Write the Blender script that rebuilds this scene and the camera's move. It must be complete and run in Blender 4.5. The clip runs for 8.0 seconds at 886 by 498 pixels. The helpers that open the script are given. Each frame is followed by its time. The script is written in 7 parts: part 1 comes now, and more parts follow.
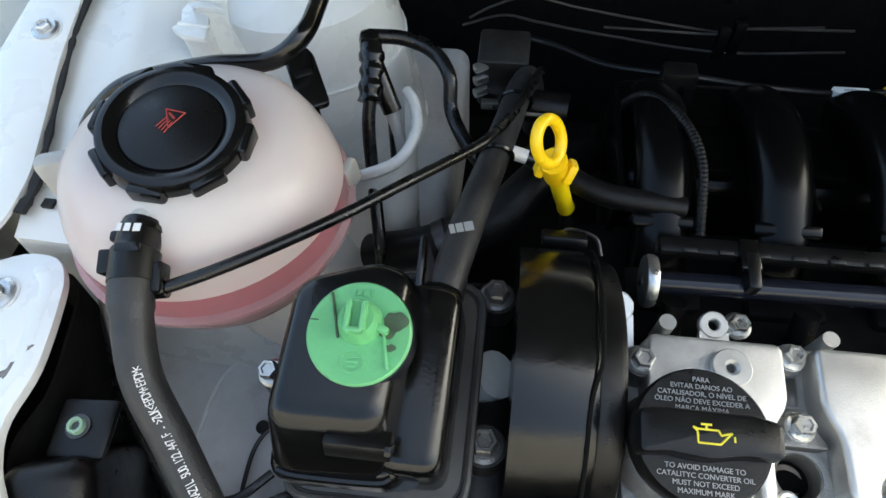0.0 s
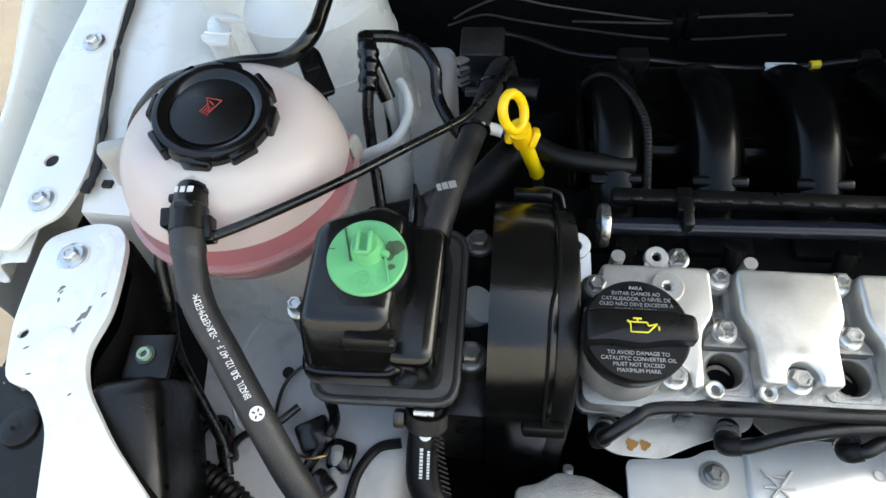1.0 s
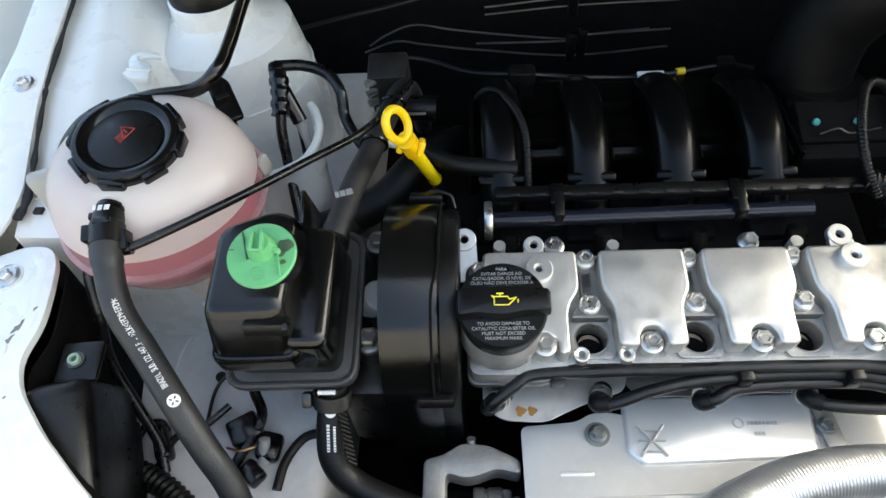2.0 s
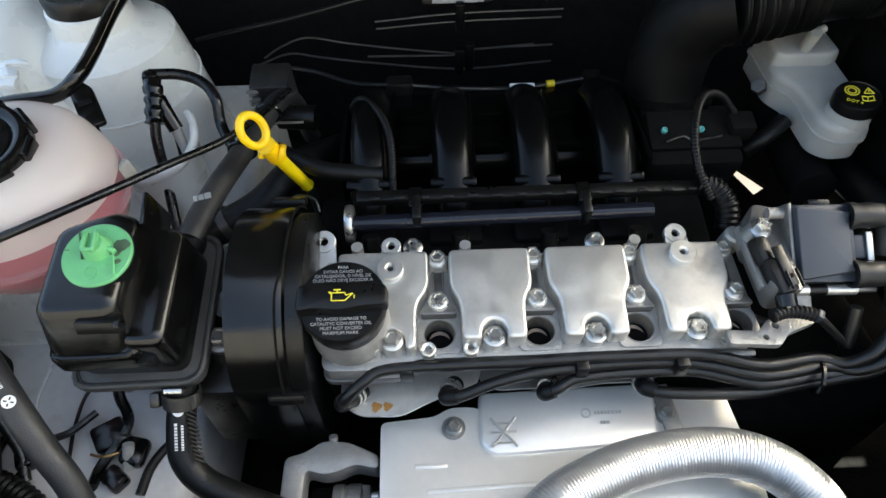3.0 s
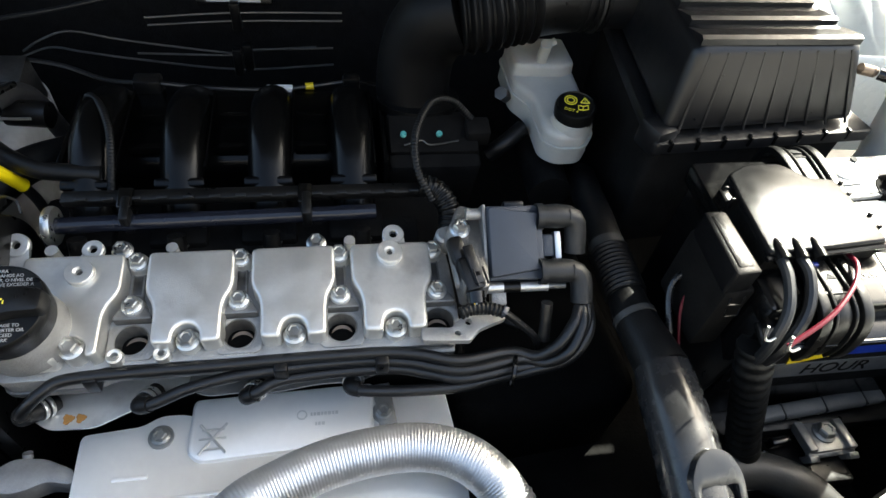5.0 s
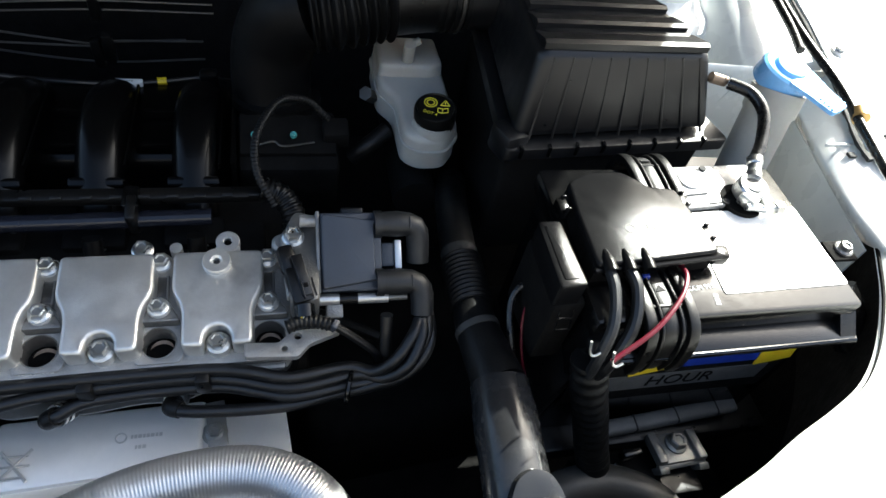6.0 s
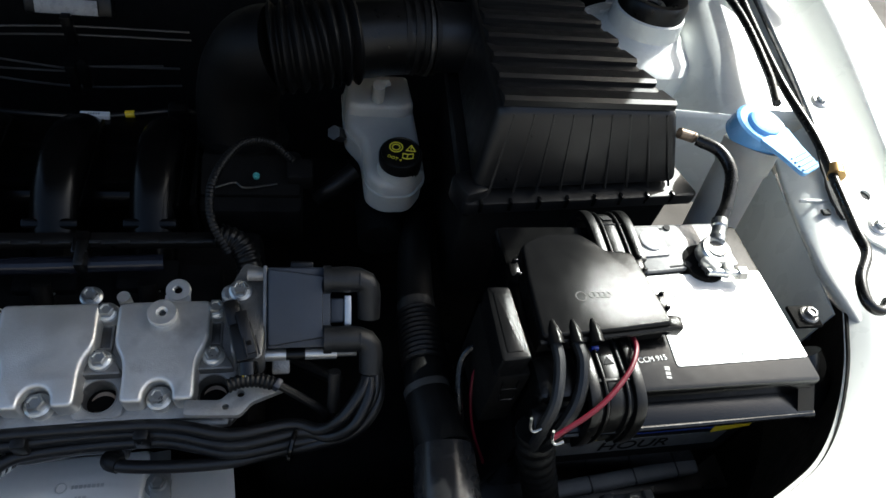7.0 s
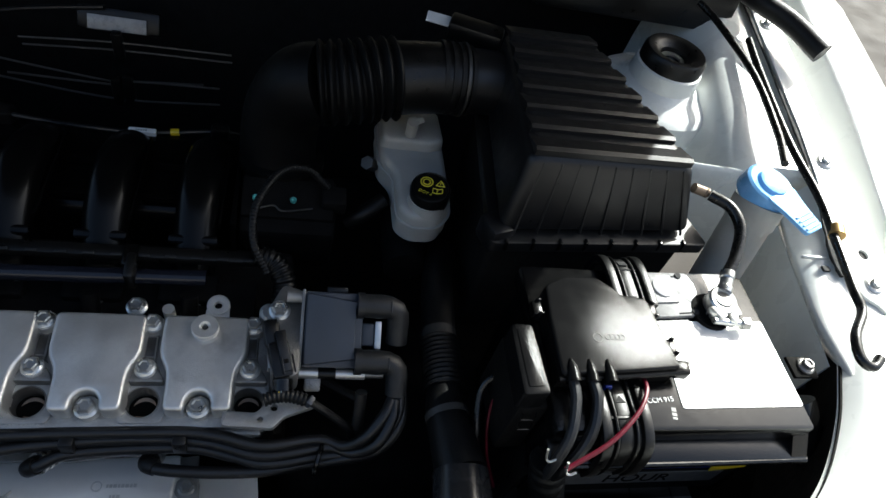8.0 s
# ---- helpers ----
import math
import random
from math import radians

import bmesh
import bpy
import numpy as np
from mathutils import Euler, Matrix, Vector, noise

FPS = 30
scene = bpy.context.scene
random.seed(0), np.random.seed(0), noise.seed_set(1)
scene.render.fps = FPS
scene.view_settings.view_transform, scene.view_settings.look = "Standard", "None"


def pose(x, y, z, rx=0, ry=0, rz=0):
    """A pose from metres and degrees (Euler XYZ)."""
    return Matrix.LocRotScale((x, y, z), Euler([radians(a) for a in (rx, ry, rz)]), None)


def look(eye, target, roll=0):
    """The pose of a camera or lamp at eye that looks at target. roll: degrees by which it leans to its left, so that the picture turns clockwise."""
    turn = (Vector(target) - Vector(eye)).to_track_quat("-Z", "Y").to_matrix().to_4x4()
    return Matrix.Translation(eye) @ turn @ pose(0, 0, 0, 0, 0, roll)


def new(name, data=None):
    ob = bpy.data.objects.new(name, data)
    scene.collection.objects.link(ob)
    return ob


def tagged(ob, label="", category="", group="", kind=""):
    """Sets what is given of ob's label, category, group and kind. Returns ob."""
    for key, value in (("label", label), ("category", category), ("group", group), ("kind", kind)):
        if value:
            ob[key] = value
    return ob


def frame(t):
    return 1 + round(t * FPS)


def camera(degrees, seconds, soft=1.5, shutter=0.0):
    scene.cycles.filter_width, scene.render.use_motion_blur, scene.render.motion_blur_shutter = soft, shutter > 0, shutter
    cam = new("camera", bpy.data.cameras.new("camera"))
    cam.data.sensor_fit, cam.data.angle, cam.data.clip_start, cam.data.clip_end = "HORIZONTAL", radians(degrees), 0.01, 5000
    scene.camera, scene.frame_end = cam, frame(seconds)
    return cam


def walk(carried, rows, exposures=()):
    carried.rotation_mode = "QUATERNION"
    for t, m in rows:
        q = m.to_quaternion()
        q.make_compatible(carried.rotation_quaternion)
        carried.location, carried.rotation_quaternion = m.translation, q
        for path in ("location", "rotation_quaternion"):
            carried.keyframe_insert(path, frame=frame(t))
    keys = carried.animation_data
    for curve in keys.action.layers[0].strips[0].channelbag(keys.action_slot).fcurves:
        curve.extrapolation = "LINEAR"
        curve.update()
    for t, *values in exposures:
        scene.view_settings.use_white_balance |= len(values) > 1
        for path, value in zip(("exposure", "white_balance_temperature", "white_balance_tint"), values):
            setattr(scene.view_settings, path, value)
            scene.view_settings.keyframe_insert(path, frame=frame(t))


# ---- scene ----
cam = camera(70.2, 8.0, soft=1.5)
METRES, EYE, TILT, LEAN, TURN = 0.676, 1.15, -55.0, 1.5, 7.0
ROWS = [
    (0.0, 0.0, 0.0, 0.0, 0.0, 0.0, 0.0),
    (0.5, -0.0005, -0.0534, -0.036, 0.05, -0.27, 0.96),
    (1.0, 0.0148, -0.1295, -0.0568, 0.44, 0.53, 2.39),
    (2.5, 0.1633, -0.2388, -0.1163, -3.69, 3.13, 7.02),
    (3.0, 0.225, -0.2551, -0.1327, -5.78, 3.59, 6.88),
    (3.5, 0.2823, -0.2724, -0.1434, -7.93, 3.82, 7.06),
    (4.0, 0.3325, -0.2818, -0.1549, -9.84, 3.75, 7.16),
    (5.5, 0.5402, -0.3016, -0.1793, -16.98, 2.7, 8.17),
    (6.0, 0.6104, -0.2965, -0.1771, -19.19, 2.42, 7.94),
    (6.5, 0.6659, -0.2944, -0.1555, -20.11, 2.26, 7.37),
    (7.0, 0.6851, -0.3091, -0.1161, -18.59, 2.54, 6.13),
    (7.5, 0.6747, -0.3245, -0.0829, -18.97, 3.13, 4.12),
    (8.0, 0.6283, -0.3492, -0.0911, -19.24, 3.85, 2.45),
]
EXPOSURES = [(0.0, 2.5, 6850, -2), (1.0, 2.65, 6850, -2), (2.5, 2.55, 6850, -1), (4.0, 2.45, 6850, 0), (5.5, 2.4, 6500, 1), (6.5, 1.22, 6100, 2), (8.0, 0.92, 6100, 2)]
walk(cam, [(t, pose(0, 0, EYE, TILT, LEAN, TURN) @ pose(METRES * x, METRES * y, METRES * z, 90 + pitch, roll, yaw)) for t, x, y, z, yaw, pitch, roll in ROWS], EXPOSURES)

# ---- light: open sky from the front and the sides, the raised bonnet shades the bay ----
SUN_EL, SUN_AZ = 41.0, 36.0        # degrees; azimuth from +x towards +y
world = bpy.data.worlds.new("sky")
scene.world = world
world.use_nodes = True
sky = world.node_tree.nodes.new("ShaderNodeTexSky")
sky.sky_type, sky.sun_disc = "NISHITA", False
sky.dust_density, sky.air_density = 6.0, 0.8
sky.sun_elevation, sky.sun_rotation = radians(SUN_EL), radians(90 - SUN_AZ)
world.node_tree.links.new(sky.outputs[0], world.node_tree.nodes["Background"].inputs[0])
world.node_tree.nodes["Background"].inputs[1].default_value = 0.15
sun = new("sun", bpy.data.lights.new("sun", "SUN"))
sun.data.energy, sun.data.angle, sun.data.color = 5.0, radians(0.6), (1.0, 0.96, 0.9)
sun_from = Vector((math.cos(radians(SUN_EL)) * math.cos(radians(SUN_AZ)), math.cos(radians(SUN_EL)) * math.sin(radians(SUN_AZ)), math.sin(radians(SUN_EL))))
sun.matrix_world = look(sun_from * 20, (0, 0, 0))


# ---- materials ----
def material(name, color, rough=0.5, metal=0.0, vary=0.15, scale=40.0, bump=0.1, bump_scale=300.0, coat=0.0, dirt=0.0, dirt_color=(0.12, 0.1, 0.08), dirt_scale=14.0, rough_vary=0.1, subsurface=0.0, dust=0.0, spec=0.5):
    """Base colour with two scales of variation, stains, uneven gloss and a fine relief."""
    m = bpy.data.materials.new(name)
    m.use_nodes = True
    nt = m.node_tree
    n, l = nt.nodes, nt.links
    b = n["Principled BSDF"]
    co = n.new("ShaderNodeTexCoord")
    info = n.new("ShaderNodeObjectInfo")
    off = n.new("ShaderNodeVectorMath")
    off.operation = "MULTIPLY_ADD"
    off.inputs[1].default_value = (1, 1, 1)
    jump = n.new("ShaderNodeVectorMath")
    jump.operation = "SCALE"
    jump.inputs["Scale"].default_value = 3.0
    comb = n.new("ShaderNodeCombineXYZ")
    for k in range(3):
        l.new(info.outputs["Random"], comb.inputs[k])
    l.new(comb.outputs[0], jump.inputs[0])
    l.new(co.outputs["Object"], off.inputs[0])
    l.new(jump.outputs[0], off.inputs[2])

    def noise_tex(s, detail=5.0):
        t = n.new("ShaderNodeTexNoise")
        t.inputs["Scale"].default_value, t.inputs["Detail"].default_value = s, detail
        l.new(off.outputs[0], t.inputs["Vector"])
        return t.outputs["Fac"]

    def ramp(fac, a, c, lo=0.0, hi=1.0):
        r = n.new("ShaderNodeMapRange")
        r.inputs[1].default_value, r.inputs[2].default_value, r.inputs[3].default_value, r.inputs[4].default_value = a, c, lo, hi
        l.new(fac, r.inputs[0])
        return r.outputs[0]

    def mix(fac, a, c):
        x = n.new("ShaderNodeMix")
        x.data_type = "RGBA"
        l.new(fac, x.inputs[0])
        for sock, v in ((x.inputs[6], a), (x.inputs[7], c)):
            if isinstance(v, tuple):
                sock.default_value = (*v, 1)
            else:
                l.new(v, sock)
        return x.outputs[2]

    dark = tuple(c * (1 - vary) for c in color)
    light = tuple(min(1.0, c * (1 + vary * 0.6)) for c in color)
    col = mix(ramp(noise_tex(scale), 0.3, 0.7), dark, light)
    fine = noise_tex(scale * 9, 3.0)
    col = mix(ramp(fine, 0.35, 0.65, 0.0, 0.35), col, dark)
    if dirt:
        stain = ramp(noise_tex(dirt_scale, 8.0), 0.62 - 0.12 * dirt, 0.78, 0.0, min(1.0, 0.35 + dirt * 0.5))
        col = mix(stain, col, dirt_color)
    if dust:
        geo = n.new("ShaderNodeNewGeometry")
        sep = n.new("ShaderNodeSeparateXYZ")
        l.new(geo.outputs["Normal"], sep.inputs[0])
        up = ramp(sep.outputs[2], 0.2, 1.0)
        patch = ramp(noise_tex(scale * 0.7, 8.0), 0.4, 0.75, 0.0, dust)
        mul = n.new("ShaderNodeMath")
        mul.operation = "MULTIPLY"
        l.new(up, mul.inputs[0])
        l.new(patch, mul.inputs[1])
        col = mix(mul.outputs[0], col, (0.3, 0.28, 0.25))
    l.new(col, b.inputs["Base Color"])
    l.new(ramp(noise_tex(scale * 2.3), 0.25, 0.75, max(0.02, rough - rough_vary), min(1.0, rough + rough_vary)), b.inputs["Roughness"])
    b.inputs["Metallic"].default_value = metal
    b.inputs["Specular IOR Level"].default_value = spec
    b.inputs["Coat Weight"].default_value = coat
    b.inputs["Coat Roughness"].default_value = 0.08
    if subsurface:
        b.inputs["Subsurface Weight"].default_value = subsurface
        b.inputs["Subsurface Radius"].default_value = (0.02, 0.012, 0.008)
        b.inputs["Subsurface Scale"].default_value = 1.0
    if bump:
        bp = n.new("ShaderNodeBump")
        bp.inputs["Strength"].default_value, bp.inputs["Distance"].default_value = bump, 0.001
        l.new(noise_tex(bump_scale, 2.0), bp.inputs["Height"])
        l.new(bp.outputs[0], b.inputs["Normal"])
    return m


def clear(name, color, share, rough=0.3):
    """Milky see-through plastic: part of the light passes straight on, part is scattered."""
    m = material(name, color, rough, vary=0.03, scale=25, bump=0.05)
    nt = m.node_tree
    n, l = nt.nodes, nt.links
    tr, tl = n.new("ShaderNodeBsdfTransparent"), n.new("ShaderNodeBsdfTranslucent")
    tr.inputs[0].default_value = (1.0, 0.97, 0.94, 1)
    tl.inputs[0].default_value = (*color, 1)
    a, c = n.new("ShaderNodeMixShader"), n.new("ShaderNodeMixShader")
    a.inputs[0].default_value, c.inputs[0].default_value = 0.35, share
    l.new(n["Principled BSDF"].outputs[0], a.inputs[1])
    l.new(tl.outputs[0], a.inputs[2])
    l.new(a.outputs[0], c.inputs[1])
    l.new(tr.outputs[0], c.inputs[2])
    l.new(c.outputs[0], n["Material Output"].inputs[0])
    return m


PAINT = material("white_car_paint", (0.775, 0.79, 0.76), 0.3, vary=0.025, scale=12, bump=0.03, coat=0.5, dirt=0.02, dirt_color=(0.55, 0.53, 0.48), dirt_scale=30, rough_vary=0.12)
# white paint greyed for the shade low in the bay, with dirt stains
SHADED_PAINT = material("shaded_dirty_paint", (0.60, 0.60, 0.59), 0.55, vary=0.15, scale=14, bump=0.06, dirt=0.35, dirt_color=(0.20, 0.18, 0.15), dirt_scale=26)
SEALER = material("seam_sealer", (0.75, 0.76, 0.74), 0.5, vary=0.1, scale=80, bump=0.4)
# black for joints; also the shade in holes, slots and grooves
GAP = material("seam_and_hollow_black", (0.015, 0.015, 0.015), 0.8, bump=0.2)
# near-black: deep bay shade put into colour; black parts and print share it
SHADE_BLACK = material("shade_and_part_black", (0.0075, 0.0072, 0.0068), 0.8, vary=0.4, bump=0.5, spec=0.08)
# unseen bonnet underside, kept dark to limit light thrown into the bay
BONNET_DARK = material("unseen_bonnet_underside", (0.022, 0.022, 0.023), 0.85, vary=0.3, scale=20, bump=0.6)
FELT = material("firewall_felt", (0.006, 0.006, 0.0062), 0.9, vary=0.4, scale=60, bump=0.8, spec=0.1)
GLOSS = material("glossy_black_plastic", (0.003, 0.003, 0.003), 0.20, vary=0.25, bump=0.06, bump_scale=500, dust=0.012, rough_vary=0.07, spec=0.45)
SATIN = material("satin_black_plastic", (0.0038, 0.0038, 0.0038), 0.34, vary=0.25, bump=0.15, bump_scale=900, dust=0.01, spec=0.35)
GRAIN = material("grained_black_plastic", (0.006, 0.006, 0.0063), 0.18, vary=0.1, bump=0.15, bump_scale=1900, spec=0.13, rough_vary=0.04)
# duct and manifold: colour and gloss cut down for the deep shade there
DUCT = material("shaded_duct_rubber", (0.003, 0.003, 0.0032), 0.5, vary=0.3, bump=0.1, spec=0.16)
MANIFOLD = material("shaded_black_manifold", (0.0026, 0.0026, 0.0026), 0.24, vary=0.25, bump=0.03, spec=0.18, rough_vary=0.02)
LID = material("grey_black_lid_plastic", (0.0065, 0.0067, 0.0075), 0.37, vary=0.2, bump=0.12, bump_scale=900, spec=0.42)
RUBBER = material("black_rubber", (0.005, 0.005, 0.005), 0.45, vary=0.3, bump=0.25, bump_scale=600, dust=0.012, spec=0.28)
RUBBER_GREY = material("worn_grey_rubber", (0.022, 0.022, 0.023), 0.5, vary=0.25, bump=0.3, bump_scale=700, dust=0.06)
CABLE = material("black_cable", (0.005, 0.005, 0.005), 0.28, vary=0.25, bump=0.1)
LEAD = material("dark_grey_lead", (0.0052, 0.0055, 0.0062), 0.38, vary=0.2, bump=0.1, dust=0.008)
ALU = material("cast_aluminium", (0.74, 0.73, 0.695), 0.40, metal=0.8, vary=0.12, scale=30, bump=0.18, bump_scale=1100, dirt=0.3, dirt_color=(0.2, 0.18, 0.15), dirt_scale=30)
# darker copies of cast aluminium; recess shade in the colour, plus dull parts
ALU_MID = material("mid_shade_cast_aluminium", (0.38, 0.375, 0.36), 0.48, metal=0.6, vary=0.2, scale=40, bump=0.5, bump_scale=700, dirt=0.45, dirt_color=(0.12, 0.11, 0.09))
ALU_DARK = material("shade_and_dull_aluminium", (0.26, 0.255, 0.245), 0.48, metal=0.8, vary=0.2, scale=30, bump=0.5, bump_scale=600, dirt=0.5)
SHIELD = material("heat_shield_sheet", (0.92, 0.90, 0.855), 0.33, metal=0.5, vary=0.05, scale=18, bump=0.05, bump_scale=900, rough_vary=0.05)
BOLT_GREY = material("grey_zinc", (0.36, 0.355, 0.33), 0.45, metal=0.8, vary=0.2, bump=0.2, dirt=0.3, dirt_color=(0.25, 0.2, 0.12))
FOIL = material("foil_hose", (0.66, 0.66, 0.655), 0.42, metal=0.85, vary=0.05, scale=60, bump=0.12, bump_scale=900)
STEEL = material("zinc_steel", (0.62, 0.62, 0.60), 0.32, metal=0.95, vary=0.15, bump=0.2)
DARK_STEEL = material("dark_steel", (0.10, 0.098, 0.095), 0.42, metal=0.9, vary=0.3, bump=0.3, dirt=0.3)
PIPE = material("dull_grey_pipe", (0.13, 0.13, 0.13), 0.4, metal=0.85, vary=0.25, bump=0.2)
BRASS = material("brass_fitting", (0.45, 0.29, 0.12), 0.35, metal=0.9)
OLD_BRASS = material("browned_plug_metal", (0.24, 0.18, 0.13), 0.45, metal=0.5, vary=0.3)
TANK = clear("milky_tank_plastic", (0.95, 0.92, 0.865), 0.18, 0.16)
# same plastic, with the coolant's pink show-through put into its colour
TANK_PINK = clear("coolant_tinted_tank_plastic", (0.80, 0.54, 0.57), 0.55, 0.16)
COOLANT = material("pink_coolant", (0.48, 0.03, 0.085), 0.15, vary=0.08, bump=0.0)
GREEN = material("green_cap_plastic", (0.15, 0.46, 0.19), 0.38, vary=0.12, scale=60, bump=0.15, dirt=0.2, dirt_color=(0.05, 0.10, 0.05), dirt_scale=60, subsurface=0.1)
GREEN_PALE = material("pale_green_plastic", (0.30, 0.45, 0.31), 0.4, vary=0.15)
YELLOW = material("yellow_plastic", (0.92, 0.58, 0.01), 0.35, vary=0.08, scale=50, subsurface=0.1)
YELLOW_LIGHT = material("lemon_plastic", (0.90, 0.68, 0.01), 0.4, vary=0.08, scale=50)
MILK = material("milk_white_plastic", (0.41, 0.41, 0.385), 0.4, vary=0.1, scale=30, bump=0.1, subsurface=0.25, dirt=0.2, dirt_color=(0.45, 0.42, 0.36))
BLUE = material("blue_plastic", (0.20, 0.47, 0.84), 0.25, vary=0.1)
COIL = material("blue_grey_plastic", (0.034, 0.041, 0.054), 0.42, vary=0.12, bump=0.08, bump_scale=900)
GREY_BOOT = material("grey_boot_rubber", (0.010, 0.011, 0.0125), 0.5, vary=0.15, bump=0.2)
RED_WIRE = material("red_wire", (0.11, 0.005, 0.015), 0.35)
WHITE_INK = material("white_print", (0.75, 0.75, 0.74), 0.6, bump=0.0)
DIM_INK = material("dim_print", (0.36, 0.36, 0.355), 0.6, bump=0.0)
GREY_INK = material("grey_print", (0.3, 0.3, 0.29), 0.6, bump=0.0)
PIPE_GREY = material("grey_black_pipe", (0.019, 0.019, 0.0195), 0.24, vary=0.08, bump=0.03)
HOSE_GREY = material("grey_dusty_hose", (0.035, 0.0345, 0.033), 0.5, vary=0.2, bump=0.15, dust=0.1)
WORN_ZINC = material("worn_zinc", (0.28, 0.275, 0.26), 0.42, metal=0.6, vary=0.25, bump=0.2, dirt=0.3)
TRAY_GREY = material("dusty_grey_bar", (0.09, 0.09, 0.088), 0.5, vary=0.25, bump=0.2, dust=0.15)
PANEL_GREY = material("sun_glare_and_sticker_grey", (0.30, 0.30, 0.30), 0.3, vary=0.25, scale=70)
RED_INK = material("red_print", (0.30, 0.035, 0.03), 0.5, bump=0.0)
YELLOW_INK = material("yellow_print", (0.75, 0.66, 0.05), 0.5, bump=0.0)
PAPER = material("white_sticker", (0.8, 0.8, 0.78), 0.35, vary=0.05, scale=30, bump=0.05)
BLUE_INK = material("blue_label", (0.01, 0.03, 0.25), 0.35)
YELLOW_LABEL = material("yellow_label", (0.75, 0.55, 0.02), 0.4)
TEAL = material("teal_screw", (0.08, 0.35, 0.33), 0.4)
FUEL_RAIL = material("blue_black_rail", (0.012, 0.014, 0.022), 0.2, metal=0.3, bump=0.05)
RUST_SPOT = material("ochre_stain", (0.35, 0.17, 0.04), 0.6)
CHIP = material("worn_grey_patch", (0.22, 0.20, 0.18), 0.7, vary=0.4, scale=200)
STAIN = material("dark_stain", (0.06, 0.10, 0.05), 0.55, vary=0.5, scale=150)
ADDED_WALL = material("added_wall_grey", (0.27, 0.26, 0.25), 0.9, vary=0.2, scale=2, bump=0.5, bump_scale=80)
TARMAC = material("brown_concrete", (0.052, 0.044, 0.036), 0.85, vary=0.25, scale=3, bump=0.5, bump_scale=60)


# ---- shape helpers ----
HOME = {}


def thing(name, at, label, category, group="", kind=""):
    ob = new(name)
    ob.empty_display_size = 0.02
    ob.location = at
    HOME[ob] = Vector(at)
    return tagged(ob, label, category, group, kind)


def part(name, bm, mat, parent=None, label="", smooth=35.0):
    """Links a bmesh, given in world places, as one mesh object under a thing or a part."""
    me = bpy.data.meshes.new(name)
    bmesh.ops.recalc_face_normals(bm, faces=bm.faces[:])
    lo = Vector([min(v.co[k] for v in bm.verts) for k in range(3)])
    hi = Vector([max(v.co[k] for v in bm.verts) for k in range(3)])
    mid = (lo + hi) / 2
    bmesh.ops.translate(bm, verts=bm.verts[:], vec=-mid)
    for f in bm.faces:
        f.smooth = True
    bm.to_mesh(me)
    bm.free()
    me.set_sharp_from_angle(angle=radians(smooth))
    me.materials.append(mat)
    ob = new(name, me)
    HOME[ob] = mid
    if parent is not None:
        ob.parent = parent
        ob.location = mid - HOME[parent]
    else:
        ob.location = mid
    if label:
        ob["label"] = label
    return ob


def single(name, bm, mat, label, category, group="", kind="", smooth=35.0):
    return tagged(part(name, bm, mat, None, "", smooth), label, category, group, kind)


def bevel(bm, width, segments=2, angle=30.0):
    edges = [e for e in bm.edges if len(e.link_faces) == 2 and e.calc_face_angle(0) > radians(angle)]
    if width and edges:
        bmesh.ops.bevel(bm, geom=edges, offset=width, segments=segments, profile=0.5, affect="EDGES", clamp_overlap=True)
    return bm


def add(bm, *others):
    """Joins the others into bm."""
    for o in others:
        me = bpy.data.meshes.new("tmp")
        o.to_mesh(me)
        o.free()
        bm.from_mesh(me)
        bpy.data.meshes.remove(me)
    return bm


def place(bm, m):
    bmesh.ops.transform(bm, matrix=m, verts=bm.verts[:])
    return bm


def box(size, m=None, width=0.002, top=(1.0, 1.0), segments=2):
    """A bevelled box centred on the pose m; top narrows its upper face."""
    bm = bmesh.new()
    bmesh.ops.create_cube(bm, size=1.0)
    for v in bm.verts:
        k = top if v.co.z > 0 else (1, 1)
        v.co = Vector((v.co.x * size[0] * k[0], v.co.y * size[1] * k[1], v.co.z * size[2]))
    bevel(bm, width, segments)
    return place(bm, m) if m is not None else bm


def turned(profile, m=None, segments=32, wobble=None):
    """Turns a profile of (radius, height) about z. wobble(angle, r, h) may return another radius."""
    bm = bmesh.new()
    rings = []
    for r, h in profile:
        if r < 1e-6:
            rings.append([bm.verts.new((0, 0, h))])
            continue
        ring = []
        for k in range(segments):
            a = 2 * math.pi * k / segments
            rr = wobble(a, r, h) if wobble else r
            ring.append(bm.verts.new((rr * math.cos(a), rr * math.sin(a), h)))
        rings.append(ring)
    for a, b in zip(rings, rings[1:]):
        for k in range(segments):
            q = [a[k % len(a)], a[(k + 1) % len(a)], b[(k + 1) % len(b)], b[k % len(b)]]
            f = [v for i, v in enumerate(q) if v not in q[:i]]
            if len(f) > 2:
                bm.faces.new(f)
    return place(bm, m) if m is not None else bm


def lathe_open(profile, m=None, segments=32):
    """Like turned, with a closed loop profile (a ring)."""
    bm = bmesh.new()
    rings = [[bm.verts.new((r * math.cos(2 * math.pi * k / segments), r * math.sin(2 * math.pi * k / segments), h)) for k in range(segments)] for r, h in profile]
    for i in range(len(rings)):
        a, b = rings[i], rings[(i + 1) % len(rings)]
        for k in range(segments):
            bm.faces.new((a[k], a[(k + 1) % segments], b[(k + 1) % segments], b[k]))
    return place(bm, m) if m is not None else bm


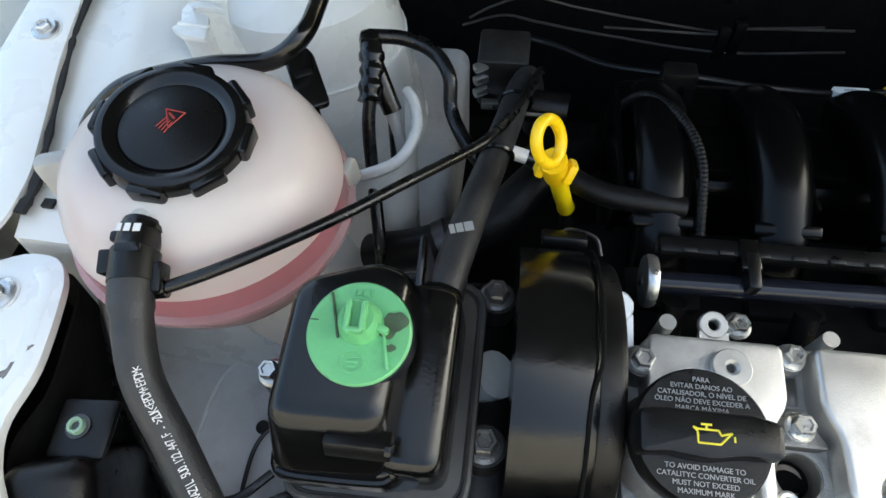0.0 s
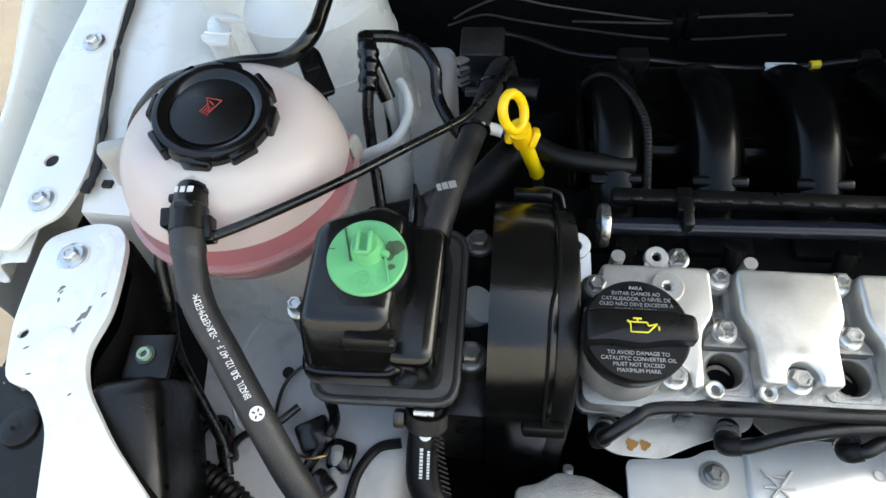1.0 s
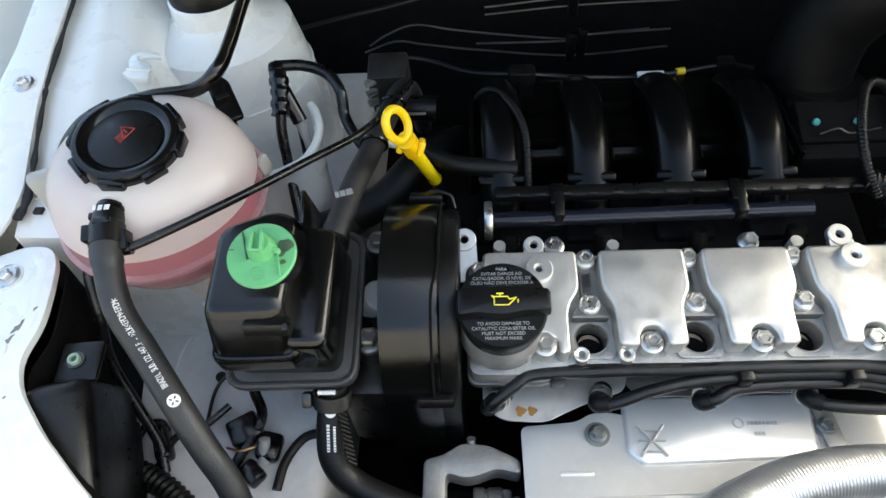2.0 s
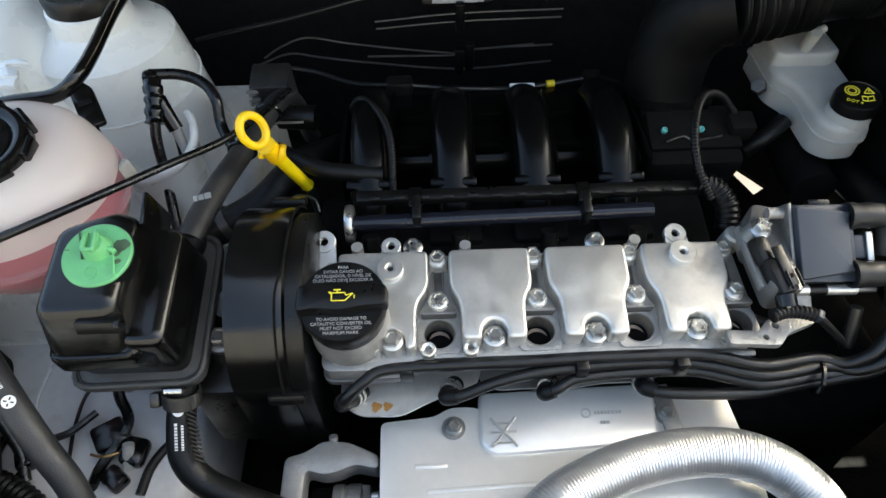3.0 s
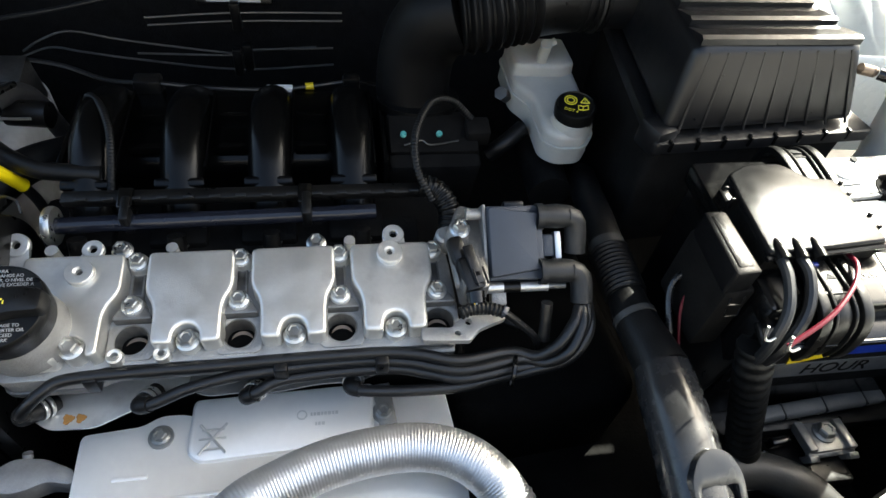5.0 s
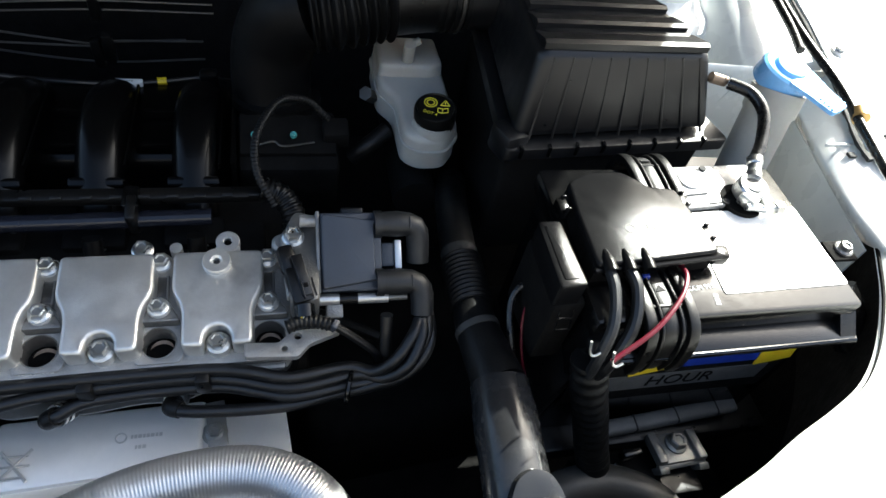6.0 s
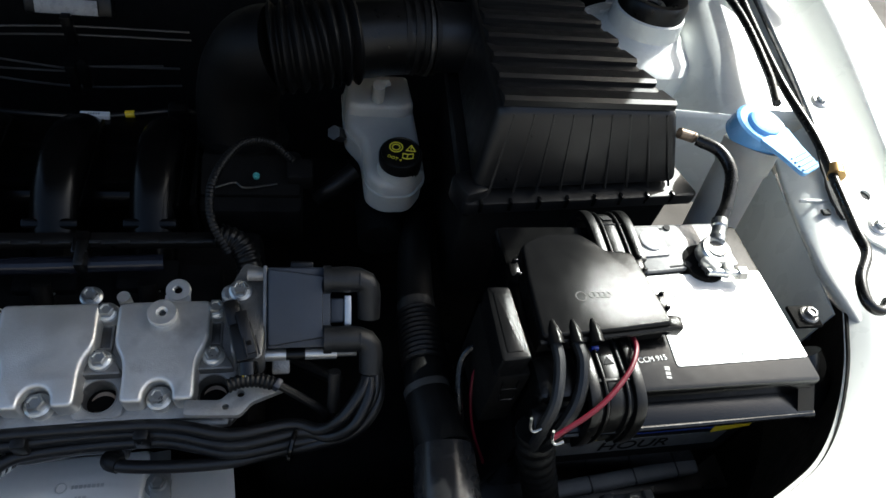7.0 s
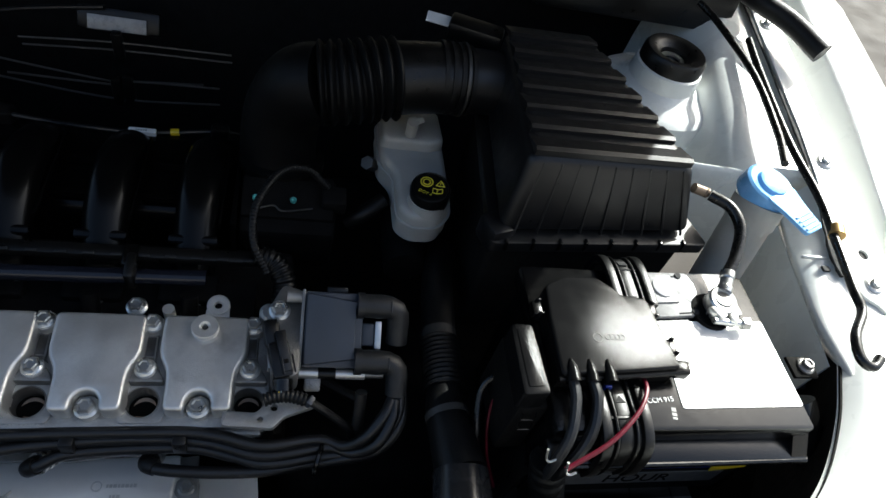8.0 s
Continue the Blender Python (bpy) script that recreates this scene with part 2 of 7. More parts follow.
def smooth_path(points, steps=8):
    """A Catmull-Rom curve through the points."""
    p = [Vector(q) for q in points]
    if len(p) < 3:
        return [p[0].lerp(p[-1], k / steps) for k in range(steps + 1)]
    p = [2 * p[0] - p[1]] + p + [2 * p[-1] - p[-2]]
    out = []
    for i in range(1, len(p) - 2):
        a, b, c, d = p[i - 1:i + 3]
        for k in range(steps):
            t = k / steps
            out.append(0.5 * ((2 * b) + (c - a) * t + (2 * a - 5 * b + 4 * c - d) * t * t + (3 * b - a - 3 * c + d) * t ** 3))
    out.append(p[-2])
    return out


def tube(points, radius, segments=12, steps=8, shape=None, flat=1.0, caps=True, spline=True):
    """A tube along the points. shape(s, total): a factor on the radius along the length."""
    path = smooth_path(points, steps) if spline else [Vector(q) for q in points]
    bm = bmesh.new()
    far = [0.0]
    for a, b in zip(path, path[1:]):
        far.append(far[-1] + (b - a).length)
    tangent = (path[1] - path[0]).normalized()
    side = tangent.orthogonal().normalized()
    up0 = Vector((0, 0, 1)).cross(tangent)
    if up0.length > 0.2:
        side = up0.normalized()
    rings = []
    for i, q in enumerate(path):
        t2 = (path[min(i + 1, len(path) - 1)] - path[max(i - 1, 0)]).normalized()
        side = (side - t2 * side.dot(t2)).normalized()
        up = t2.cross(side)
        r = radius * (shape(far[i], far[-1]) if shape else 1.0)
        rings.append([bm.verts.new(q + side * (r * math.cos(2 * math.pi * k / segments)) + up * (r * flat * math.sin(2 * math.pi * k / segments))) for k in range(segments)])
    for a, b in zip(rings, rings[1:]):
        for k in range(segments):
            bm.faces.new((a[k], a[(k + 1) % segments], b[(k + 1) % segments], b[k]))
    if caps:
        bm.faces.new(rings[0][::-1])
        bm.faces.new(rings[-1])
    return bm


def ribbed(points, radius, pitch, depth, segments=20, lo=0.0, hi=1.0):
    """A corrugated tube: rounded rings every pitch between the shares lo and hi of its length."""
    fine = smooth_path(points, 30)
    total = sum((b - a).length for a, b in zip(fine, fine[1:]))
    n = max(8, int(total / pitch * 6))
    acc, want, out = 0.0, 0.0, []
    for a, b in zip(fine, fine[1:]):
        d = (b - a).length
        while want <= acc + d + 1e-9 and len(out) <= n:
            out.append(a.lerp(b, (want - acc) / d if d else 0))
            want += total / n
        acc += d

    def shape(s, length):
        if s < lo * length or s > hi * length:
            return 1.0
        return 1.0 + depth * math.sin(2 * math.pi * s / pitch)
    return tube(out, radius, segments, shape=shape, spline=False)


def rounded(points, radius, steps=4):
    """A polygon with its corners rounded."""
    out, n = [], len(points)
    for i in range(n):
        a, b, c = Vector(points[i - 1]), Vector(points[i]), Vector(points[(i + 1) % n])
        r = min(radius, (a - b).length * 0.45, (c - b).length * 0.45)
        p, q = b + (a - b).normalized() * r, b + (c - b).normalized() * r
        for k in range(steps + 1):
            t = k / steps
            out.append((p * (1 - t) ** 2 + b * 2 * t * (1 - t) + q * t * t)[:])
    return out


def plate(outer, height, m=None, holes=(), width=0.0, taper=1.0, segments=2):
    """A plate of that outline from z = 0 up to height, with real holes through it (lists of points)."""
    bm = bmesh.new()
    for loop in (outer, *holes):
        vs = [bm.verts.new((x, y, 0)) for x, y in loop]
        for k in range(len(vs)):
            bm.edges.new((vs[k], vs[(k + 1) % len(vs)]))
    if holes:
        bmesh.ops.triangle_fill(bm, edges=bm.edges[:], use_beauty=True, use_dissolve=False)
    else:
        bm.faces.new(bm.verts[:])
    low = bm.faces[:]
    ext = bmesh.ops.extrude_face_region(bm, geom=low)
    tops = [v for v in ext["geom"] if isinstance(v, bmesh.types.BMVert)]
    mid = sum((v.co for v in tops), Vector()) / len(tops)
    for v in tops:
        v.co = Vector((mid.x + (v.co.x - mid.x) * taper, mid.y + (v.co.y - mid.y) * taper, height))
    if width:
        bmesh.ops.recalc_face_normals(bm, faces=bm.faces[:])
        rim = [e for e in bm.edges if len(e.link_faces) == 2 and e.calc_face_angle(0) > radians(40) and all(abs(v.co.z - height) < 1e-6 for v in e.verts)]
        bmesh.ops.bevel(bm, geom=rim, offset=width, segments=segments, profile=0.5, affect="EDGES", clamp_overlap=True)
    return place(bm, m) if m is not None else bm


def circle(x, y, r, n=20):
    return [(x + r * math.cos(2 * math.pi * k / n), y + r * math.sin(2 * math.pi * k / n)) for k in range(n)]


def sheet(rows, thick=0.003):
    """A bent sheet through rows of points, smoothed both ways and given thickness."""
    rows = [smooth_path(r, 5) for r in rows]
    cols = [smooth_path(c, 5) for c in zip(*rows)]
    bm = bmesh.new()
    grid = [[bm.verts.new(p) for p in c] for c in cols]
    for a, b in zip(grid, grid[1:]):
        for k in range(len(a) - 1):
            bm.faces.new((a[k], a[k + 1], b[k + 1], b[k]))
    bmesh.ops.recalc_face_normals(bm, faces=bm.faces[:])
    up = sum(f.normal.z for f in bm.faces)
    if up < 0:
        bmesh.ops.reverse_faces(bm, faces=bm.faces[:])
    bmesh.ops.solidify(bm, geom=bm.faces[:], thickness=thick)
    return bm


def along(a, b):
    """The pose at a whose z axis points to b."""
    a, b = Vector(a), Vector(b)
    return Matrix.Translation(a) @ (b - a).to_track_quat("Z", "Y").to_matrix().to_4x4()


def rod(a, b, r, segments=16, width=0.0):
    length = (Vector(b) - Vector(a)).length
    bm = turned([(0, 0), (r, 0), (r, length), (0, length)], None, segments)
    if width:
        bevel(bm, width, 2)
    return place(bm, along(a, b))


def lettering(text, size, m, mat, parent, name="lettering", align="CENTER", depth=0.0002, label=""):
    cu = bpy.data.curves.new("text", "FONT")
    cu.body, cu.size, cu.align_x, cu.align_y, cu.extrude = text, size, align, "CENTER", depth
    tmp = bpy.data.objects.new("tmp", cu)
    me = bpy.data.meshes.new_from_object(tmp)
    bm = bmesh.new()
    bm.from_mesh(me)
    bpy.data.objects.remove(tmp)
    bpy.data.meshes.remove(me)
    place(bm, m)
    return part(name, bm, mat, parent, label)


def bars(count, size, gap, m):
    """A row of small flat bars, for print that cannot be read."""
    bm, x = bmesh.new(), 0.0
    for k in range(count):
        w = size * (0.5 + 0.5 * ((k * 37) % 11) / 11)
        add(bm, box((w, size, 0.0004), pose(x + w / 2, 0, 0), 0))
        x += w + gap
    bmesh.ops.translate(bm, verts=bm.verts[:], vec=(-x / 2, 0, 0))
    return place(bm, m)


def bolt(m, size=0.013, flange=0.0095, height=0.008, name="bolt", mat=None, parent=None, socket=True, label=""):
    """A flanged hexagon bolt with a dished head, standing on the pose m."""
    bm = turned([(0, 0), (flange, 0), (flange, 0.0018), (flange * 0.8, 0.003), (0, 0.003)], None, 20)
    r = size / 2 / math.cos(math.pi / 6)
    add(bm, turned([(r * 0.98, 0.003), (r, 0.0035), (r, height * 0.88), (r * 0.86, height), (r * 0.62, height), (r * 0.52, height - 0.0015), (0, height - 0.0015)], None, 6))
    place(bm, m)
    return part(name, bm, mat or STEEL, parent, label, smooth=25)


# ---- the setting: ground, the car's body round the engine bay ----
g = bmesh.new()
bmesh.ops.create_grid(g, x_segments=40, y_segments=40, size=60)
single("ground", g, TARMAC, "brown concrete ground beside the car", "ground", kind="structure")

# unseen wall, added to hold back the low sky light from the front
single("wall_yard", box((14.0, 0.2, 3.2), pose(0.3, -3.4, 1.6), 0.01), ADDED_WALL, "unseen plain wall, added in front of the car to dim the low sky", "wall", kind="structure")

MID = 0.352                       # the car's middle, across


def wing(side):
    """One side of the body: wing rail, outer wing, inner wing and strut tower. side: -1 or 1."""
    lift = 0.0 if side < 0 else 0.045

    def P(x, y, z):
        """A place given for the side with low x, put on this side."""
        return (x, y, z) if side < 0 else (2 * MID - x, y, z + lift)

    def mirrored(bm):
        if side > 0:
            bmesh.ops.transform(bm, matrix=Matrix(((-1, 0, 0, 2 * MID), (0, 1, 0, 0), (0, 0, 1, lift), (0, 0, 0, 1))), verts=bm.verts[:])
        return bm

    body = thing("car_wing", P(-0.36, 0.3, 0.0), "white painted car wing with strut tower beside the engine bay", "car body")
    slope = 9.0                   # degrees by which the rail climbs to the windscreen

    def top(y):
        return 0.829 + math.tan(radians(slope)) * (y - 0.2)
    # outer wing: crown, gutter and the flange under the rail plate
    rows = []
    for y in (0.16, 0.3, 0.5, 0.78):
        o = -0.376 - 0.035 * (y - 0.2)
        z = top(y)
        k = min(1.3, max(0.5, (0.0375 + 0.18 * (y - 0.3)) / 0.064))
        fall = [(0.094, 0.24), (0.088, 0.10), (0.080, 0.018)] if side < 0 else [(0.36 / k, 0.20), (0.26 / k, 0.07), (0.125 / k, 0.012)]
        rows.append([P(o - a * k, y, z - b) for a, b in fall] + [P(o - 0.072 * k, y, z - 0.003), P(o - 0.064 * k, y, z + 0.003), P(o - 0.053 * k, y, z + 0.004), P(o - 0.044 * k, y, z - 0.012), P(o - 0.030 * k, y, z - 0.034), P(o - 0.008 * k, y, z - 0.034), P(o + 0.004, y, z - 0.010), P(o + 0.03, y, z - 0.004)])
    part("outer_wing", sheet(rows, 0.0015), PAINT, body, "white outer wing panel with folded gutter")
    tilt = pose(0, 0.2, 0.829, slope)
    out = rounded([(-0.375, -0.034), (-0.352, -0.036), (-0.344, -0.016), (-0.326, -0.004), (-0.319, 0.022), (-0.318, 0.05), (-0.337, 0.15), (-0.345, 0.225), (-0.365, 0.56), (-0.405, 0.56), (-0.384, 0.225), (-0.387, 0.15), (-0.382, 0.068)], 0.008)
    rail = part("wing_rail", mirrored(plate(out, 0.0035, tilt, [circle(-0.352, 0.047, 0.0062), circle(-0.376, 0.49, 0.006)], 0.001)), PAINT, body, "white wing flange with round holes")
    for x, y in ((-0.352, 0.047), (-0.376, 0.49)):
        q = P(*(tilt @ Vector((x, y, 0.0008))))
        part("hole_shadow", turned([(0.0063, -0.001), (0.0063, 0.0), (0, 0.0)], pose(*q, slope), 20), GAP, rail)
    seam = [(-0.3155, 0.02, 0.0), (-0.3145, 0.05, 0.0), (-0.3335, 0.15, 0.0), (-0.3415, 0.225, 0.0), (-0.361, 0.56, 0.0)]
    part("seam_gap", tube([P(*(tilt @ Vector(q))) for q in seam], 0.0030, 8, flat=0.6, shape=lambda s, L: 0.85 + 0.22 * math.sin(s * 310) + 0.16 * math.sin(s * 790 + 1) + (0.55 if s < 0.05 else 0.0)), GAP, body)
    for x, y in ((-0.3455, 0.009), (-0.3585, 0.175), (-0.372, 0.42)):
        q = P(*(tilt @ Vector((x, y, 0.0035))))
        bolt(pose(*q, slope), 0.010, 0.0105, 0.007, parent=body)
        part("washer_stain", turned([(0.0125, 0), (0.0125, 0.0004), (0, 0.0004)], pose(*q, slope), 20), SEALER, body)
    # inner wing: from the seam down to the chassis leg
    rows = []
    for y, d in ((0.206, 0.0), (0.29, 0.004), (0.38, 0.01), (0.5, 0.02), (0.80, 0.03)) if side < 0 else ((0.368, 0.01), (0.42, 0.013), (0.5, 0.02), (0.80, 0.03)):
        o = -0.312 - 0.165 * (y - 0.25)
        z = top(y) - 0.006
        rows.append([P(o - 0.012, y, z), P(o + 0.015, y, z - 0.002), P(o + 0.045, y, z - 0.006 + d * 0.3), P(o + 0.085, y, z - 0.032 + d), P(o + 0.125, y, z - 0.11 + d), P(o + (0.19 if y < 0.45 else 0.14), y, z - 0.17), P(o + (0.26 if y < 0.45 else 0.16), y, z - 0.28)])
    part("inner_wing", sheet(rows, 0.002), PAINT, body, "white painted inner wing panel")
    part("wing_end", sheet([rows[0], [(q[0], q[1] - 0.004, min(q[2], 0.60 if side < 0 else q[2] - 0.01)) for q in rows[0]]], 0.002), PAINT, body)
    # flat black block for the shade of a square hole
    part("square_hole", box((0.008, 0.007, 0.003), pose(*P(-0.303, 0.232, 0.8285)), 0.0004), GAP, body)
    part("step_edge", box((0.04, 0.003, 0.004), pose(*P(-0.300, 0.247, 0.829)), 0.001), SEALER, body)
    # strut tower: a cone that flares into the inner wing
    c = P(-0.205, 0.512 if side < 0 else 0.530, 0.0)
    prof = [(0.0, 0.868), (0.041, 0.868), (0.044, 0.866), (0.046, 0.846), (0.054, 0.838), (0.074, 0.833), (0.083, 0.825), (0.089, 0.795), (0.105, 0.70), (0.12, 0.60), (0.14, 0.50)]
    part("strut_tower", turned([(r, h + lift) for r, h in prof], pose(c[0], c[1], 0.0), 48), PAINT, body, "white strut tower dome with seam")
    ring = [(0.0945 * math.cos(a) + c[0], 0.0945 * math.sin(a) + c[1], 0.765 + lift) for a in [2 * math.pi * k / 40 for k in range(41)]]
    part("tower_seam", tube(ring, 0.0016, 6, spline=False), SEALER, body)
    cup = [(0.017, 0.868), (0.019, 0.879), (0.024, 0.883), (0.028, 0.886), (0.038, 0.887), (0.0415, 0.882), (0.0415, 0.864), (0.019, 0.864)]
    part("strut_cup", lathe_open([(r, h + lift) for r, h in cup], pose(c[0], c[1], 0.0), 40), SATIN, body, "round black rubber strut bearing cap")
    part("strut_ring", lathe_open([(0.0105, 0.8715 + lift), (0.0160, 0.8715 + lift), (0.0160, 0.8745 + lift), (0.0105, 0.8745 + lift)], pose(c[0], c[1], 0.0), 28), STEEL, body, "bare steel bearing ring")
    part("strut_stem", turned([(0.0185, 0.869 + lift), (0.015, 0.8715 + lift), (0.012, 0.8705 + lift), (0.008, 0.8705 + lift), (0, 0.8705 + lift)], pose(c[0], c[1], 0.0), 24), GLOSS, body)
    return body


wing(-1)
wing(1)

# the front cross panel, with its corners reaching back to the wings
RISE = pose(0, 0, 0.8335, 0, -2.05, 0)
REAR = [(-0.300, 0.196), (-0.277, 0.193), (-0.266, 0.177), (-0.259, 0.147), (-0.254, 0.116), (-0.259, 0.086), (-0.248, 0.062), (-0.217, 0.029), (-0.180, -0.003), (-0.12, -0.05), (-0.04, -0.085), (0.10, -0.105), (0.35, -0.112), (0.56, -0.100), (0.65, -0.090)]
EDGE = [(0.65, -0.090), (0.716, -0.066), (0.754, -0.052), (0.794, -0.034), (0.838, -0.017), (0.874, 0.001), (0.909, 0.031), (0.946, 0.076), (0.972, 0.118), (1.0, 0.165), (1.035, 0.190)]
SET_BACK = []
for a, b, c in zip(EDGE[:1] + EDGE, EDGE, EDGE[1:] + EDGE[-1:]):
    d = (Vector(c) - Vector(a)).normalized()
    SET_BACK.append((b[0] + d.y * 0.021, b[1] - d.x * 0.021))
FRONT = [(1.075, 0.19), (1.12, 0.0), (0.95, -0.18), (0.35, -0.27), (-0.12, -0.21), (-0.20, -0.14), (-0.248, -0.008), (-0.262, 0.033), (-0.285, 0.058), (-0.308, 0.062), (-0.324, 0.105), (-0.330, 0.143), (-0.335, 0.18)]
cross = thing("front_cross_panel", (MID, -0.15, 0.0), "white painted front cross panel with curved rear edge", "car body")
part("panel", plate(rounded(REAR + SET_BACK[1:] + FRONT, 0.012, 3), 0.006, RISE @ pose(0, 0, -0.0045), [circle(-0.312, 0.098, 0.004, 12), circle(-0.232, 0.018, 0.0025, 10)], 0.005), PAINT, cross, "white pressed panel")
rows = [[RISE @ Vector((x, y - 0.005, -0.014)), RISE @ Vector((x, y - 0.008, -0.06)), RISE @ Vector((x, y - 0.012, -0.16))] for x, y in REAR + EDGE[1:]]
# the dark of the gap below the panel is put into this colour
part("inner_return", sheet(rows, 0.002), SHADE_BLACK, cross, "inner return of the panel, blackened for the shade of the gap")
rows = [[RISE @ Vector((p[0], p[1], -0.018)), RISE @ Vector((p[0] * 0.7 + q[0] * 0.3, p[1] * 0.7 + q[1] * 0.3, -0.010)), RISE @ Vector((p[0] * 0.2 + q[0] * 0.8, p[1] * 0.2 + q[1] * 0.8, 0.0005)), RISE @ Vector((q[0] + (q[0] - p[0]) * 0.2, q[1] + (q[1] - p[1]) * 0.2, 0.0016))] for p, q in zip(EDGE, SET_BACK)]
part("rolled_edge", sheet(rows, 0.0015), PAINT, cross, "rolled white inner edge")
for x, y in ((-0.304, 0.163), (1.03, 0.115)):
    bolt(RISE @ pose(x, y, 0.0015, 4), 0.010, 0.0115, 0.007, parent=cross)
    part("washer", turned([(0.0135, 0), (0.0135, 0.0006), (0, 0.0006)], RISE @ pose(x, y, 0.0015), 24), SEALER, cross)
for k, (x, y, r) in enumerate(((-0.2705, 0.116, 0.0045), (-0.275, 0.103, 0.0028), (-0.283, 0.086, 0.002), (-0.266, 0.130, 0.002), (-0.300, 0.135, 0.0018))):
    chip = turned([(r, 0), (r, 0.0003), (0, 0.0003)], RISE @ pose(x, y, 0.0016, 0, 0, 60) @ Matrix.Diagonal((1.6, 0.7, 1, 1)), 22, lambda a, q, h, k=k: q * (1 + 0.3 * math.sin(3 * a + k) + 0.2 * math.sin(7 * a + 2 * k) + 0.12 * math.sin(13 * a)))
    part("paint_chip", chip, CHIP, cross, "grey worn patch in the paint")
for x, y, r in ((-0.312, 0.098, 0.0041), (-0.232, 0.018, 0.0026)):
    part("hole_shadow", turned([(r, -0.003), (r, -0.002), (0, -0.002)], RISE @ pose(x, y, 0), 16), GAP, cross)
ridge = [(-0.288, 0.186), (-0.276, 0.172), (-0.271, 0.147), (-0.267, 0.117), (-0.272, 0.086), (-0.262, 0.056), (-0.232, 0.020), (-0.196, -0.012), (-0.136, -0.060)]
part("pressed_ridge", tube([RISE @ Vector((x, y, 0.0008)) for x, y in ridge], 0.0055, 10, flat=0.22), PAINT, cross)
random.seed(7)
for k in range(16):
    x, y, r = random.uniform(-0.31, -0.255), random.uniform(0.05, 0.17), random.uniform(0.0005, 0.0012)
    if k > 8:
        x, y = random.uniform(-0.24, -0.17), random.uniform(-0.10, -0.03)
    speck = turned([(r, 0), (r, 0.0003), (0, 0.0003)], RISE @ pose(x, y, 0.0016, 0, 0, random.uniform(0, 180)) @ Matrix.Diagonal((random.uniform(1.0, 3.0), 0.7, 1, 1)), 12)
    part("dirt_speck", speck, CHIP, cross)
part("plug", turned([(0.011, 0.0), (0.011, 0.0015), (0.0095, 0.0022), (0, 0.0022)], RISE @ pose(-0.283, 0.093, 0.0015), 20), PAINT, cross)

# chassis leg and lower panels, firewall, floor of the bay
gap = [(0.655, 0.602), (0.668, 0.606), (0.711, 0.546), (0.684, 0.528)]
# floor and front panel carry the shade of the bay as near-black
single("bay_floor", plate([(-0.38, -0.3), (1.08, -0.3), (1.08, 0.85), (-0.38, 0.85)], 0.008, pose(0, 0, 0.492), [gap]), SHADE_BLACK, "floor under the engine, blackened for the shade of the bay", "undertray", kind="structure")
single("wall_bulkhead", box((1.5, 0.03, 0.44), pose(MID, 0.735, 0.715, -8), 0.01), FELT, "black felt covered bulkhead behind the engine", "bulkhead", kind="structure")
single("wall_front", box((1.25, 0.03, 0.40), pose(MID, -0.14, 0.60), 0.01), SHADE_BLACK, "radiator panel in front of the engine, blackened for shade", "panel", kind="structure")
single("scuttle_panel", box((1.42, 0.14, 0.03), pose(MID, 0.80, 0.92, -6), 0.012), SATIN, "black plastic scuttle panel under the windscreen", "panel", kind="structure")
single("scuttle_end", box((0.30, 0.18, 0.07), pose(0.885, 0.715, 0.935, -6), 0.015), SATIN, "black plastic end of the scuttle panel", "panel", kind="structure")
single("chassis_leg", box((0.29, 0.75, 0.16), pose(-0.203, 0.28, 0.575, 0, 0, 0), 0.018, segments=4), SHADED_PAINT, "dirty white chassis leg beside the engine, paint greyed for shade", "chassis leg", "chassis legs", kind="structure")
# black panels, added to close the bay where it falls into shade
single("wall_side", box((0.02, 0.34, 0.40), pose(0.985, -0.03, 0.62, 0, 8), 0.004), SHADE_BLACK, "black panel added for the dark beside the battery", "liner", kind="structure")
single("wall_side_near", box((0.02, 0.62, 0.34), pose(-0.345, 0.1, 0.61), 0.004), SHADE_BLACK, "black panel added for the dark beside the headlamp", "liner", kind="structure")
rows = [[(1.055, y, 0.874 + 0.15 * (y - 0.2)), (e + 0.022, y, 0.868 + 0.12 * (y - 0.2)), (e + 0.004, y, 0.862), (e + 0.003, y, 0.850), (e + 0.035, y, 0.815)] for y, e in ((0.06, 0.962), (0.11, 0.975), (0.166, 0.975), (0.212, 0.983), (0.28, 0.998), (0.35, 1.02))]
single("wall_wing_return", sheet(rows, 0.002), PAINT, "white curved inner wing wall beside the battery", "car body", kind="structure")
rows = [[(x, 0.372 + 0.06 * (1.0 - x), 0.880), (x, 0.364 + 0.06 * (1.0 - x), 0.876), (x, 0.358 + 0.06 * (1.0 - x), 0.80), (x, 0.356 + 0.06 * (1.0 - x), 0.755)] for x in (0.80, 0.88, 0.96, 1.06)]
single("wall_wing_front", sheet(rows, 0.002), PAINT, "white wing panel behind the washer neck", "car body", kind="structure")

rows = [[(0.985 + 0.2 * (y - 0.19), y, 0.845), (0.980 + 0.2 * (y - 0.19), y, 0.76), (0.960 + 0.2 * (y - 0.19), y, 0.49)] for y in (0.13, 0.19, 0.25, 0.31, 0.37)]
single("wall_wing_side", sheet(rows, 0.002), PAINT, "white inner wing wall in the shade beside the battery", "car body", kind="structure")

# raised bonnet, out of view; its outline is drawn to fit the shadow edge
bonnet = thing("bonnet", (MID, 0.86, 0.97), "raised white bonnet over the engine bay", "bonnet")
hood_pose = pose(MID, 0.88, 0.98, -45.0)
